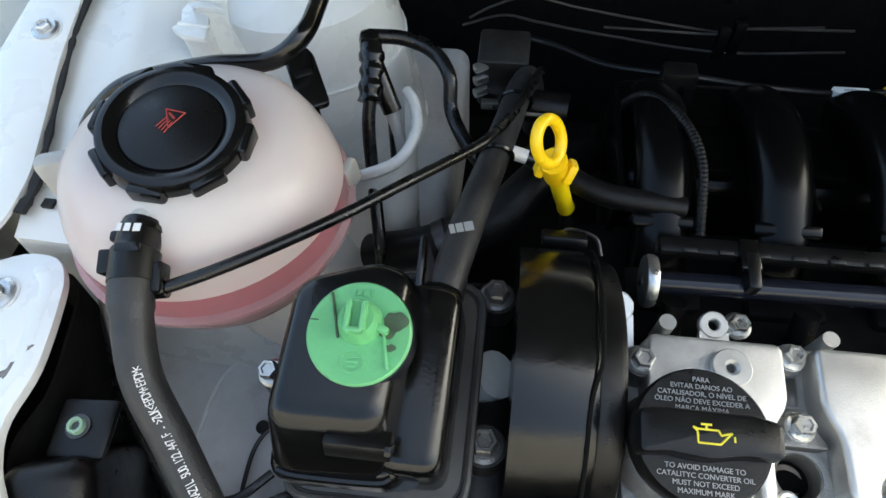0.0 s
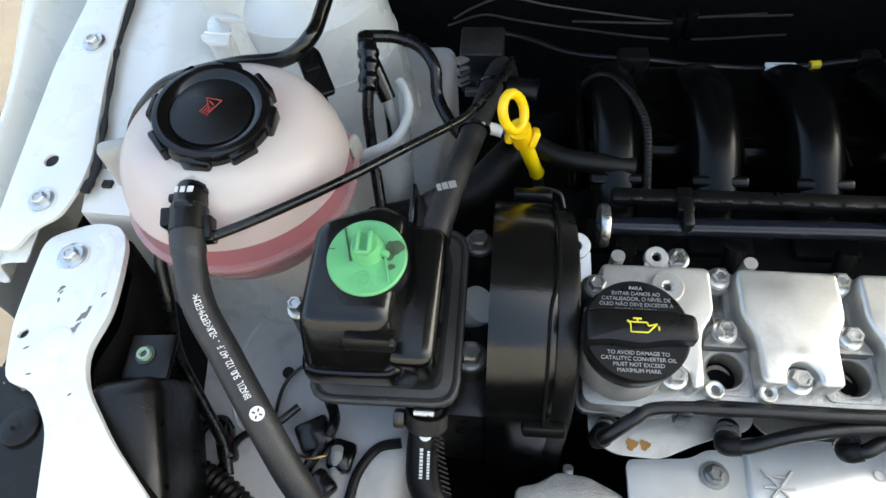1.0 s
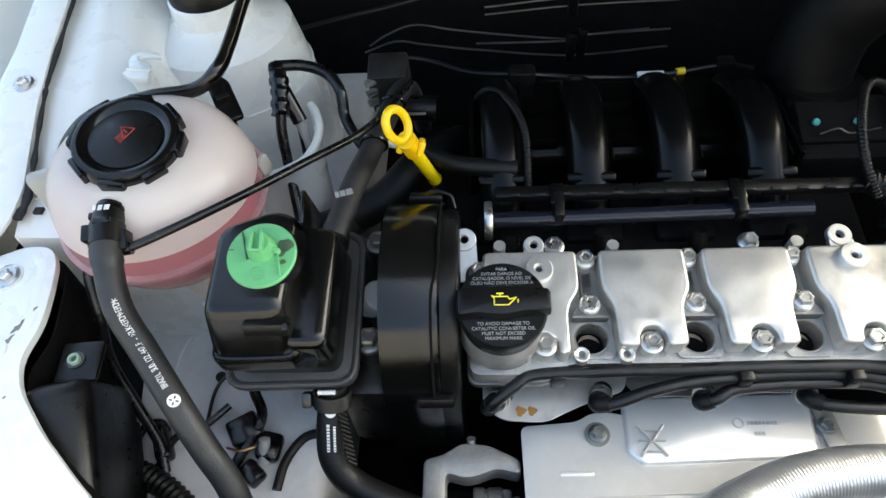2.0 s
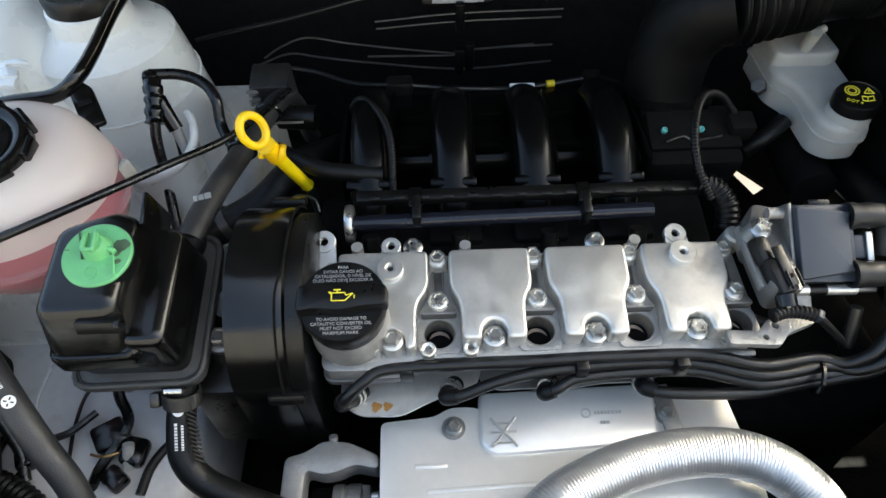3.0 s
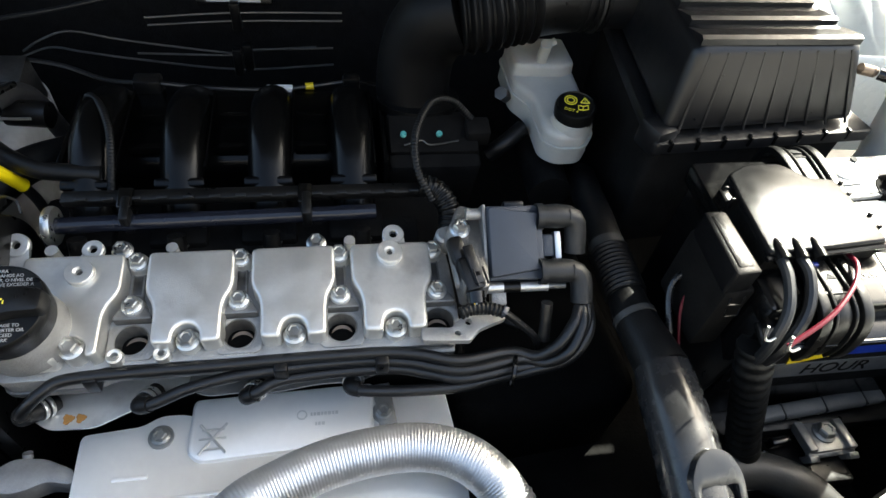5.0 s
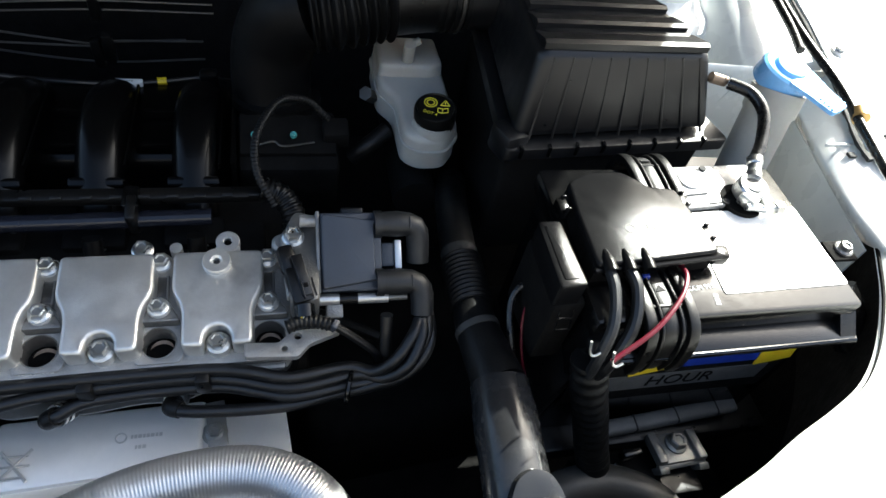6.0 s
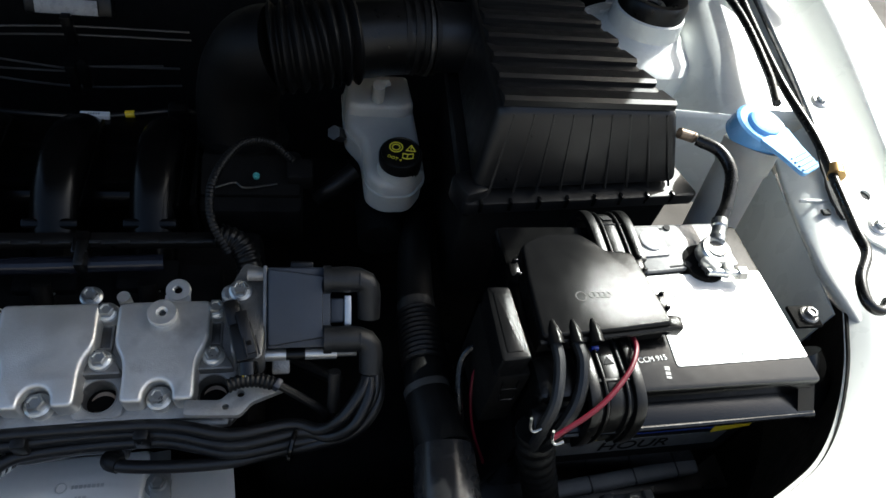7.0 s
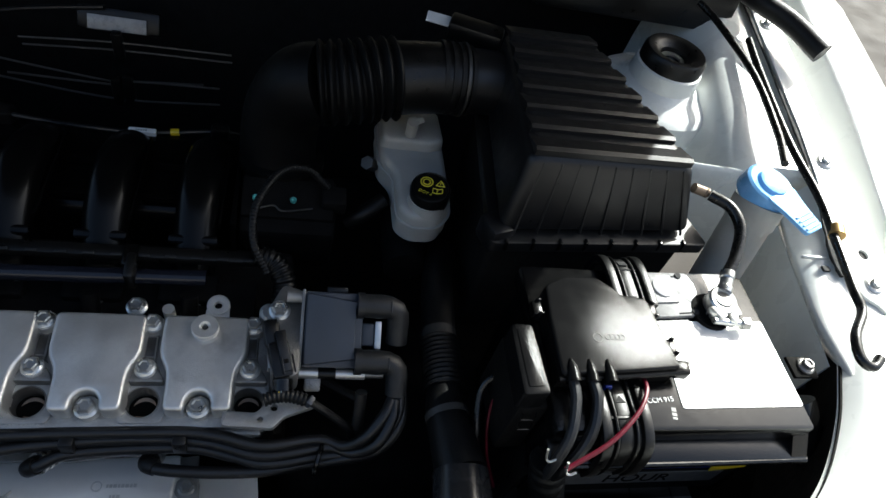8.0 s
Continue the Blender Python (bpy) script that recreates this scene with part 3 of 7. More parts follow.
half = [(0.87, 0.0), (0.87, -0.20), (0.838, -0.262), (0.812, -0.33), (0.762, -0.475), (0.752, -0.515), (0.738, -0.57), (0.734, -0.63), (0.71, -0.82), (0.64, -0.97), (0.52, -1.07), (0.25, -1.12)]
hood_out = rounded([(x, y) for x, y in half] + [(-x, y) for x, y in reversed(half)], 0.06)
part("inner_panel", plate(hood_out, 0.012, hood_pose), BONNET_DARK, bonnet, "unseen black underside, its tone set for the light in the bay")
part("outer_panel", plate([(x * 1.01, y * 1.01) for x, y in hood_out], 0.004, hood_pose @ pose(0, 0, 0.014)), PAINT, bonnet, "white bonnet skin")
for x in (-0.35, 0.0, 0.35):
    part("stiffener", box((0.09, 0.9, 0.02), hood_pose @ pose(x, -0.52, -0.012), 0.008), BONNET_DARK, bonnet)


# ---- near side things: coolant tank, reservoir, hoses ----
TC = Vector((-0.189, 0.243, 0.838))       # middle of the coolant tank
TR = 0.0875
CAP = Vector((-0.184, 0.231, 0.914))      # middle of its cap's top
CAP_AXIS = (CAP - Vector((-0.192, 0.245, 0.83))).normalized()
CAP_POSE = Matrix.Translation(CAP) @ CAP_AXIS.to_track_quat("Z", "Y").to_matrix().to_4x4()


def coolant_tank():
    tank = thing("coolant_tank", TC - Vector((0, 0, TR)), "round milky white coolant tank half full of pink coolant", "coolant tank")
    prof = [(0, -TR * 0.92)]
    for k in range(1, 24):
        a = -math.pi / 2 + math.pi * k / 24
        r, h = TR * math.cos(a), TR * math.sin(a) * 0.97
        if h > 0.046:
            break
        prof.append((r, h))
        if k == 11:
            prof += [(r + 0.005, h + 0.001), (r + 0.005, h + 0.004), (r + 0.001, h + 0.006)]
    prof += [(0.0700, 0.0490), (0.0640, 0.0540), (0.0570, 0.0572), (0.0500, 0.0590), (0.0400, 0.0600), (0, 0.060)]
    level = 0.020
    cut = next(i for i, (r, h) in enumerate(prof) if h > level)
    part("shell", turned(prof[cut - 1:], pose(*TC, 0, 0, 0), 64), TANK, tank, "milky white plastic upper half")
    part("lower_shell", turned(prof[:cut], pose(*TC, 0, 0, 0), 64), TANK_PINK, tank, "lower half with moulded seam, plastic tinted for the coolant showing through")
    inner = TR - 0.0035
    prof = [(0, -inner * 0.92)] + [(inner * math.cos(a), inner * math.sin(a) * 0.97) for a in [-math.pi / 2 + (math.pi / 2 + 0.235) * k / 14 for k in range(1, 15)]] + [(0, level)]
    part("coolant", turned(prof, pose(*TC), 48), COOLANT, tank, "clear pink coolant")
    # screw cap with eight grip lugs
    prof = [(0.0, -0.023), (0.0415, -0.023), (0.0422, -0.017), (0.0418, -0.005), (0.0400, -0.001), (0.0375, 0.0), (0.0345, 0.0), (0.0300, -0.003), (0.0285, -0.0045), (0, -0.0045)]
    cap = part("screw_cap", turned([(r * 0.985, h) for r, h in prof], CAP_POSE, 72), GLOSS, tank, "black screw cap with grip lugs")
    for k in range(8):
        a = 2 * math.pi * (k + 0.3) / 8
        lugbox = box((0.0062, 0.0200, 0.0165), CAP_POSE @ pose(0, 0, -0.0118, 0, 0, math.degrees(a)) @ pose(0.0410, 0, 0.0015), 0.0022)
        part("grip_lug", lugbox, GLOSS, cap)
    part("cap_insert", turned([(0.0283, -0.0045), (0.0279, -0.0032), (0.0272, -0.0028), (0, -0.0028)], CAP_POSE, 48), SATIN, cap)
    # warning print: a triangle with a jet beside it
    s = CAP_POSE @ pose(0.001, 0.004, -0.0024, 0, 0, 28) @ Matrix.Scale(0.7, 4)
    bm = bmesh.new()
    tri = [Vector((0.010 * math.cos(a) + 0.002, 0.010 * math.sin(a), 0)) for a in (math.pi / 2 - 0.2, math.pi * 7 / 6, math.pi * 11 / 6 + 0.1)]
    for k in range(3):
        add(bm, rod(tri[k], tri[(k + 1) % 3], 0.0006, 6))
    add(bm, rod((0.002, -0.002, 0), (0.003, 0.005, 0), 0.0009, 6))
    for k in range(4):
        add(bm, rod((-0.001, -0.003 + 0.0022 * k, 0), (-0.012, -0.006 + 0.003 * k, 0), 0.0005, 6))
    part("warning_print", place(bm, s), RED_INK, cap, "dull red warning triangle")
    # outlet stub on the front, lugs at the sides
    part("outlet_stub", tube([(-0.190, 0.21, 0.876), (-0.190, 0.192, 0.884), (-0.188, 0.168, 0.887)], 0.0100, 16), TANK, tank)
    part("side_lug", box((0.006, 0.014, 0.022), pose(-0.103, 0.270, 0.838, 10, 0, -20), 0.002), MILK, tank)
    part("side_lug", box((0.034, 0.014, 0.046), pose(-0.281, 0.243, 0.843, 0, 0, 20), 0.005), MILK, tank)
    return tank


coolant_tank()

# main coolant hose with its clip
hose = thing("coolant_hose", (-0.12, 0.05, 0.77), "thick matt black coolant hose with white print", "hose")
HP = [(-0.188, 0.174, 0.887), (-0.186, 0.160, 0.886), (-0.182, 0.138, 0.879), (-0.172, 0.108, 0.862), (-0.154, 0.083, 0.84), (-0.131, 0.053, 0.82), (-0.113, 0.029, 0.795), (-0.098, 0.010, 0.77), (-0.085, -0.02, 0.73)]
part("hose_pipe", tube([(-0.185, 0.153, 0.884)] + HP[2:], 0.0103, 24, 10, shape=lambda s, L: 1.10 if s < 0.02 else 1.0), RUBBER_GREY, hose)
coupling = part("quick_coupling", tube([(-0.1885, 0.180, 0.887), (-0.188, 0.172, 0.887), (-0.1865, 0.162, 0.886), (-0.184, 0.148, 0.882)], 0.0112, 20, 8, shape=lambda s, L: 1.0 if s / L < 0.5 else 1.12), SATIN, hose, "black quick coupling")
part("collar_rim", lathe_open([(0.0095, -0.0015), (0.0118, -0.0015), (0.0118, 0.0015), (0.0095, 0.0015)], along((-0.1882, 0.176, 0.887), (-0.1865, 0.162, 0.886)), 24), GLOSS, coupling)
part("collar_lug", box((0.010, 0.013, 0.013), pose(-0.1985, 0.1575, 0.8835, 20, 0, 8), 0.0015), SATIN, coupling)
part("collar_lug", box((0.007, 0.016, 0.012), pose(-0.1725, 0.1530, 0.8810, 20, 0, 8), 0.0015), SATIN, coupling)
part("release_tab", box((0.008, 0.006, 0.005), pose(-0.1990, 0.1715, 0.8880, 10, 0, 8), 0.0015), SATIN, coupling)
part("release_clip", box((0.013, 0.005, 0.004), pose(-0.1850, 0.1600, 0.8965, 14, 0, 6), 0.001), GLOSS, coupling)
part("clip_dimple", turned([(0.0030, 0), (0.0030, 0.0006), (0, 0.0006)], pose(-0.1840, 0.1535, 0.8948, 22), 16), GAP, coupling)
part("collar_mark", bars(3, 0.0045, 0.0016, pose(-0.1875, 0.1710, 0.8988, 6, 0, 5)), WHITE_INK, coupling)
view_point = Vector((0.0, -0.05, 1.17))    # close to the camera; the hose print is turned to face this point


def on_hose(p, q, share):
    """The pose on the hose's side towards the camera, that share of the way from p to q, x along it."""
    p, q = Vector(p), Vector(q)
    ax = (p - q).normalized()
    n = view_point - p
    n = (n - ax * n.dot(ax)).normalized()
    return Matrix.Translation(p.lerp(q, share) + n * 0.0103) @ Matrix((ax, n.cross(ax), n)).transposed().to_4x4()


def letters_on_hose(text, start, size, pitch):
    """Letters one by one along the hose, read from its lower end upwards; start: metres from its upper end."""
    fine = smooth_path(HP, 20)
    far = [0.0]
    for a, b in zip(fine, fine[1:]):
        far.append(far[-1] + (b - a).length)
    out = bmesh.new()
    for k, ch in enumerate(text):
        if ch == " ":
            continue
        want = start - pitch * k
        i = max(j for j in range(len(far) - 1) if far[j] <= want)
        cu = bpy.data.curves.new("text", "FONT")
        cu.body, cu.size, cu.align_x, cu.align_y, cu.extrude = ch, size, "CENTER", "CENTER", 0.0005
        tmp = bpy.data.objects.new("tmp", cu)
        me = bpy.data.meshes.new_from_object(tmp)
        one = bmesh.new()
        one.from_mesh(me)
        bpy.data.objects.remove(tmp)
        bpy.data.meshes.remove(me)
        share = (want - far[i]) / (far[i + 1] - far[i])
        add(out, place(one, on_hose(fine[i], fine[i + 1], share) @ Matrix.Diagonal((0.60, 1.0, 1.0, 1.0))))
    return out


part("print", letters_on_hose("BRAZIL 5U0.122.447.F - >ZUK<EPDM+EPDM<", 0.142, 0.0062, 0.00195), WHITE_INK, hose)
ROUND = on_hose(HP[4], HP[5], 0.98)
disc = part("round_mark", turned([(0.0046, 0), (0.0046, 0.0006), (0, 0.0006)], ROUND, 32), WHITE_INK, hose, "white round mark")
for k in range(4):
    a = math.pi * (k / 2 + 0.25)
    part("mark_gap", box((0.0022, 0.0011, 0.0004), ROUND @ pose(0.0023 * math.cos(a), 0.0023 * math.sin(a), 0.0007, 0, 0, math.degrees(a)), 0.0001), RUBBER_GREY, disc)

# thin overflow line from the coupling to the bulkhead
ovf = thing("overflow_line", (-0.09, 0.2, 0.86), "thin black rubber overflow line over the tank", "hose")
part("line", tube([(-0.180, 0.147, 0.878), (-0.168, 0.150, 0.878), (-0.134, 0.170, 0.879), (-0.096, 0.203, 0.874), (-0.055, 0.250, 0.862), (-0.026, 0.287, 0.850), (-0.014, 0.304, 0.846), (0.0, 0.34, 0.835), (0.02, 0.42, 0.81)], 0.0035, 12, 10), CABLE, ovf)
part("end_collar", rod((-0.183, 0.147, 0.878), (-0.168, 0.150, 0.878), 0.0058, 14, 0.001), GLOSS, ovf)
# thick heater hose that climbs to the bulkhead
heater = thing("heater_hose", (-0.02, 0.3, 0.76), "thick dull black heater hose rising to the bulkhead", "hose")
part("hose_pipe", tube([(-0.031, 0.190, 0.832), (-0.027, 0.212, 0.834), (-0.020, 0.255, 0.830), (-0.012, 0.300, 0.822), (-0.003, 0.355, 0.812), (0.006, 0.412, 0.800), (0.014, 0.450, 0.772), (0.022, 0.470, 0.70)], 0.0108, 22, 8, shape=lambda s, L: 1.06 if s < 0.012 else 1.0), RUBBER_GREY, heater)
part("end_socket", rod((-0.034, 0.182, 0.815), (-0.0305, 0.196, 0.833), 0.0125, 18, 0.002), RUBBER, heater)
part("hose_mark", bars(3, 0.0065, 0.0008, pose(-0.0245, 0.229, 0.8440, 4, 0, 18)), GREY_INK, heater)
for y, x, z in ((0.312, -0.0102, 0.8205), (0.385, 0.0018, 0.8065)):
    part("hose_tie", tube([(x + 0.0125 * math.cos(a), y - 0.002 * math.sin(a), z + 0.0125 * math.sin(a)) for a in [2 * math.pi * k / 20 for k in range(21)]], 0.0020, 6, spline=False), GLOSS, heater)
lowh = thing("lower_hose", (-0.02, 0.31, 0.72), "thick black lower hose behind the reservoir", "hose")
part("hose_pipe", tube([(-0.11, 0.30, 0.70), (-0.06, 0.295, 0.725), (-0.01, 0.31, 0.745), (0.03, 0.35, 0.76), (0.07, 0.40, 0.74)], 0.018, 20, 8), RUBBER, lowh)
part("hose_clamp", lathe_open([(0.0182, -0.005), (0.0198, -0.005), (0.0198, 0.005), (0.0182, 0.005)], along((-0.045, 0.297, 0.731), (-0.02, 0.306, 0.741)), 24), DARK_STEEL, lowh)

# wiring harness round the strut tower with its clip bracket
har = thing("wiring_harness", (-0.2, 0.32, 0.86), "black taped wiring harness over the strut tower", "cable")
HAR = [(-0.294, 0.262, 0.82), (-0.288, 0.276, 0.845), (-0.272, 0.284, 0.866), (-0.248, 0.297, 0.880), (-0.200, 0.310, 0.887), (-0.158, 0.315, 0.89), (-0.138, 0.329, 0.90), (-0.136, 0.365, 0.90), (-0.138, 0.44, 0.90), (-0.145, 0.52, 0.885), (-0.15, 0.62, 0.85)]
part("loom", tube(HAR, 0.0062, 12, 8, flat=1.25), GLOSS, har)
part("loom_clip", plate(rounded([(-0.010, -0.026), (0.010, -0.026), (0.0115, 0.014), (0.004, 0.026), (-0.008, 0.026)], 0.004), 0.005, pose(-0.141, 0.322, 0.872, 20, 0, 30), (), 0.0015), GLOSS, har, "black plastic clip arm")
part("clip_slot", box((0.012, 0.0050, 0.0022), pose(-0.140, 0.321, 0.8765, 20, 0, 30), 0.0008), SATIN, har)
part("clip_foot", rod((-0.132, 0.299, 0.864), (-0.130, 0.294, 0.850), 0.006, 14), GLOSS, har)
# breather connector and its lines
br = thing("breather_line", (-0.1, 0.36, 0.72), "black breather line with plug connector beside the strut tower", "hose")
part("elbow_line", tube([(-0.118, 0.41, 0.842), (-0.09, 0.417, 0.836), (-0.066, 0.41, 0.83), (-0.052, 0.394, 0.82), (-0.049, 0.378, 0.80), (-0.036, 0.355, 0.79), (-0.02, 0.335, 0.785)], 0.0058, 14, 8), CABLE, br)
part("elbow_head", box((0.017, 0.015, 0.018), pose(-0.116, 0.408, 0.838, 0, 0, 10), 0.005), GLOSS, br)
part("connector", tube([(-0.115, 0.404, 0.838), (-0.112, 0.388, 0.828), (-0.112, 0.368, 0.812)], 0.0092, 14, 8, shape=lambda s, L: 1.12 if int(s / 0.006) % 2 else 0.95), GLOSS, br)
part("branch", rod((-0.112, 0.392, 0.832), (-0.096, 0.374, 0.798), 0.0080, 16, 0.002), GLOSS, br)
part("down_line", tube([(-0.112, 0.37, 0.814), (-0.113, 0.357, 0.795), (-0.110, 0.338, 0.765), (-0.101, 0.300, 0.735), (-0.095, 0.27, 0.70)], 0.0055, 12), CABLE, br)
part("white_sleeve", rod((-0.098, 0.378, 0.80), (-0.088, 0.358, 0.765), 0.0055, 14), MILK, br, "white plastic sleeve")
part("second_line", tube([(-0.107, 0.395, 0.825), (-0.098, 0.378, 0.80), (-0.09, 0.33, 0.72)], 0.004, 10), CABLE, br)
# folded white edge of the reinforcement in front of the tower
bracket = thing("tower_bracket", (-0.1, 0.35, 0.65), "white painted folded bracket with rounded lip", "bracket")
lip = [(-0.155, 0.346, 0.755), (-0.130, 0.330, 0.765), (-0.106, 0.325, 0.778), (-0.084, 0.332, 0.788), (-0.074, 0.355, 0.797), (-0.079, 0.380, 0.802), (-0.087, 0.394, 0.803)]
part("lip", tube(lip, 0.0048, 12, 8), PAINT, bracket)
part("web", sheet([lip, [(x - 0.002, y - 0.004, z - 0.06) for x, y, z in lip], [(x - 0.004, y - 0.008, z - 0.14) for x, y, z in lip]], 0.003), PAINT, bracket)
# hooked tab and stamped bracket on the tower
hook = thing("hooked_tab", (-0.21, 0.36, 0.84), "white sheet metal tab, outline fitted to the camera's view", "bracket")
# flat outline, traced as the camera sees the tab
out = rounded([(-0.258, 0.398), (-0.256, 0.408), (-0.244, 0.412), (-0.231, 0.408), (-0.225, 0.401), (-0.234, 0.403), (-0.247, 0.403), (-0.249, 0.400), (-0.245, 0.397), (-0.235, 0.393), (-0.231, 0.379), (-0.228, 0.366), (-0.248, 0.369), (-0.258, 0.377), (-0.253, 0.384)], 0.0015)
part("tab", plate(out, 0.0045, pose(0, 0, 0.8605), (), 0.0015), PAINT, hook, "hooked white tab")
part("tab_stem", box((0.020, 0.014, 0.060), pose(-0.243, 0.385, 0.832, 6), 0.003), PAINT, hook)
part("tab_fold", box((0.026, 0.003, 0.002), pose(-0.242, 0.3805, 0.8655, 0, 0, -6), 0.0008), PAINT, hook)

# power steering reservoir, leaning towards the front
ps = thing("power_steering_reservoir", (-0.055, 0.15, 0.80), "glossy black power steering reservoir with a stained green cap", "reservoir")
PS = pose(-0.056, 0.125, 0.80, 11)
out = rounded([(-0.051, -0.052), (0.050, -0.050), (0.050, 0.078), (-0.004, 0.084), (-0.050, 0.056)], 0.016)
part("flange", plate(out, 0.008, PS @ pose(0, 0, 0.003), (), 0.003), HOSE_GREY, ps, "dusty grey-black flange")
rim = [PS @ Vector((x * 0.975, 0.014 + (y - 0.014) * 0.975, 0.0108)) for x, y in out]
part("rim", tube(rim + rim[:1], 0.0024, 8, spline=False), HOSE_GREY, ps)
groove = [PS @ Vector((x * 0.925, 0.014 + (y - 0.014) * 0.935, 0.0108)) for x, y in out]
part("rim_groove", tube(groove + groove[:1], 0.0010, 6, spline=False), GAP, ps)
part("rim_notch", box((0.006, 0.004, 0.003), PS @ pose(0.000, -0.0492, 0.0118), 0.001), HOSE_GREY, ps)
out = rounded([(-0.0415, -0.0395), (0.026, -0.0395), (0.030, 0.060), (0.0, 0.064), (-0.042, 0.044)], 0.012)
part("foot_body", plate(out, 0.036, PS @ pose(0, 0, 0.008), (), 0.0, 1.07), GLOSS, ps)
out = rounded([(-0.0475, -0.046), (0.020, -0.044), (0.030, 0.060), (0.0, 0.066), (-0.047, 0.046)], 0.012)
part("lower_body", plate(out, 0.020, PS @ pose(0, 0, 0.038), (), 0.008, 0.97, 4), GLOSS, ps)
out = rounded([(-0.0455, -0.0440), (0.015, -0.042), (0.019, 0.056), (0.0, 0.064), (-0.044, 0.046)], 0.014)
dome = plate(out, 0.040, None, (), 0.0, 0.88)
for v in dome.verts:
    if v.co.z > 0.02:
        v.co.y = 0.052 - (0.052 - v.co.y) * 0.83
bmesh.ops.recalc_face_normals(dome, faces=dome.faces[:])
rim = [e for e in dome.edges if all(v.co.z > 0.02 for v in e.verts)]
bmesh.ops.bevel(dome, geom=rim, offset=0.009, segments=4, profile=0.5, affect="EDGES", clamp_overlap=True)
part("upper_body", place(dome, PS @ pose(0, 0, 0.052)), GLOSS, ps)
out = rounded([(0.004, -0.0400), (0.0385, -0.0400), (0.0400, 0.060), (0.008, 0.062)], 0.011)
part("shoulder", plate(out, 0.057, PS @ pose(0, 0, 0.008), (), 0.010, 0.93, 5), GLOSS, ps, "rounded black shoulder")
part("front_step", tube([PS @ Vector(q) for q in ((-0.041, -0.0400, 0.0550), (-0.03, -0.0418, 0.0555), (0.006, -0.0412, 0.0555), (0.014, -0.0385, 0.0555))], 0.0022, 8), GLOSS, ps)
# raised box, tilted so that its face reads as a dark recess
part("front_notch", box((0.030, 0.010, 0.010), PS @ pose(0.001, -0.0270, 0.0805, 62), 0.0012), SATIN, ps)
part("front_catch", box((0.0035, 0.005, 0.010), PS @ pose(0.0150, -0.028, 0.082, 22), 0.0012), GLOSS, ps)
part("back_fin", box((0.0035, 0.026, 0.046), PS @ pose(0.0185, 0.062, 0.068, 8), 0.0014), GLOSS, ps)
CP = PS @ pose(-0.0045, 0.0195, 0.0905, 2)
part("neck", turned([(0.0255, -0.008), (0.0252, 0.0015), (0, 0.0015)], CP, 36), GLOSS, ps)
cap = part("green_cap", turned([(0.0, 0.001), (0.0238, 0.001), (0.0243, 0.002), (0.0241, 0.0033), (0.0232, 0.0042), (0.0215, 0.0040), (0, 0.0040)], CP, 56), GREEN, ps, "stained green screw cap")
knob = turned([(0.0105, 0.004), (0.0084, 0.0125), (0.0076, 0.0138), (0, 0.0138)], CP @ pose(0.000, 0.0045, 0), 32)
part("cap_knob", knob, GREEN, cap, "round green knob with a slot")
for dx in (-0.0034, 0.0034):
    part("knob_wall", box((0.0026, 0.0140, 0.0052), CP @ pose(dx, 0.0045, 0.0152), 0.0011), GREEN, cap)
part("knob_wall", box((0.0080, 0.0026, 0.0052), CP @ pose(0.0, -0.0020, 0.0152), 0.0011), GREEN, cap)
part("cap_web", box((0.0012, 0.022, 0.0016), CP @ pose(-0.012, 0.007, 0.0046, 0, 0, 16), 0.0004), STAIN, cap)
part("cap_web", box((0.0014, 0.024, 0.0018), CP @ pose(0.0125, -0.004, 0.0046, 0, 0, 14), 0.0005), GREEN, cap)
part("cap_web", box((0.008, 0.0035, 0.005), CP @ pose(0.010, 0.002, 0.0065, 0, 0, -20), 0.001), GREEN, cap)
part("cap_mark", box((0.004, 0.0006, 0.0004), CP @ pose(-0.0215, 0.004, 0.0043), 0.0001), STAIN, cap)
emb = lathe_open([(0.0044, 0.0038), (0.0052, 0.0038), (0.0052, 0.0046), (0.0044, 0.0046)], CP @ pose(-0.001, -0.0135, 0), 24)
for k in range(3):
    add(emb, box((0.0065 - 0.0015 * k, 0.0008, 0.0007), CP @ pose(-0.001, -0.0115 - 0.002 * k, 0.0043), 0.0002))
part("embossed_mark", bars(4, 0.003, 0.0009, CP @ pose(0.0, 0.0185, 0.0044)), GREEN, cap)
part("embossed_mark", emb, GREEN, cap)
# its bracket screw, and the hose underneath
part("cap_stain", turned([(0.0060, 0), (0.0060, 0.0003), (0, 0.0003)], CP @ pose(0.0150, 0.0050, 0.0043), 72, lambda a, q, h: q * (1 + 0.22 * math.sin(2 * a) + 0.12 * math.sin(3 * a + 1) + 0.05 * math.sin(7 * a))), STAIN, cap, "dark oily stain")
part("cap_stain", turned([(0.0022, 0), (0.0022, 0.0003), (0, 0.0003)], CP @ pose(0.0150, -0.0060, 0.0042), 48, lambda a, q, h: q * (1 + 0.3 * math.sin(2 * a + 1) + 0.1 * math.sin(5 * a + 1))), STAIN, cap)
bolt(pose(-0.126, 0.138, 0.808, 12), 0.010, 0.0085, 0.014, parent=ps)
part("screw_ear", box((0.026, 0.016, 0.006), pose(-0.118, 0.138, 0.803, 11), 0.003), GLOSS, ps)
part("screw_post", rod((-0.126, 0.138, 0.68), (-0.126, 0.138, 0.806), 0.008, 16), ALU_DARK, ps)
pipe = thing("steering_hose", (-0.025, 0.05, 0.73), "ribbed black hose with steel clamp under the reservoir", "hose")
PH = [(-0.027, 0.080, 0.790), (-0.028, 0.071, 0.779), (-0.030, 0.054, 0.765), (-0.028, 0.036, 0.751), (-0.014, 0.022, 0.737), (0.016, 0.010, 0.728), (0.07, -0.005, 0.71)]
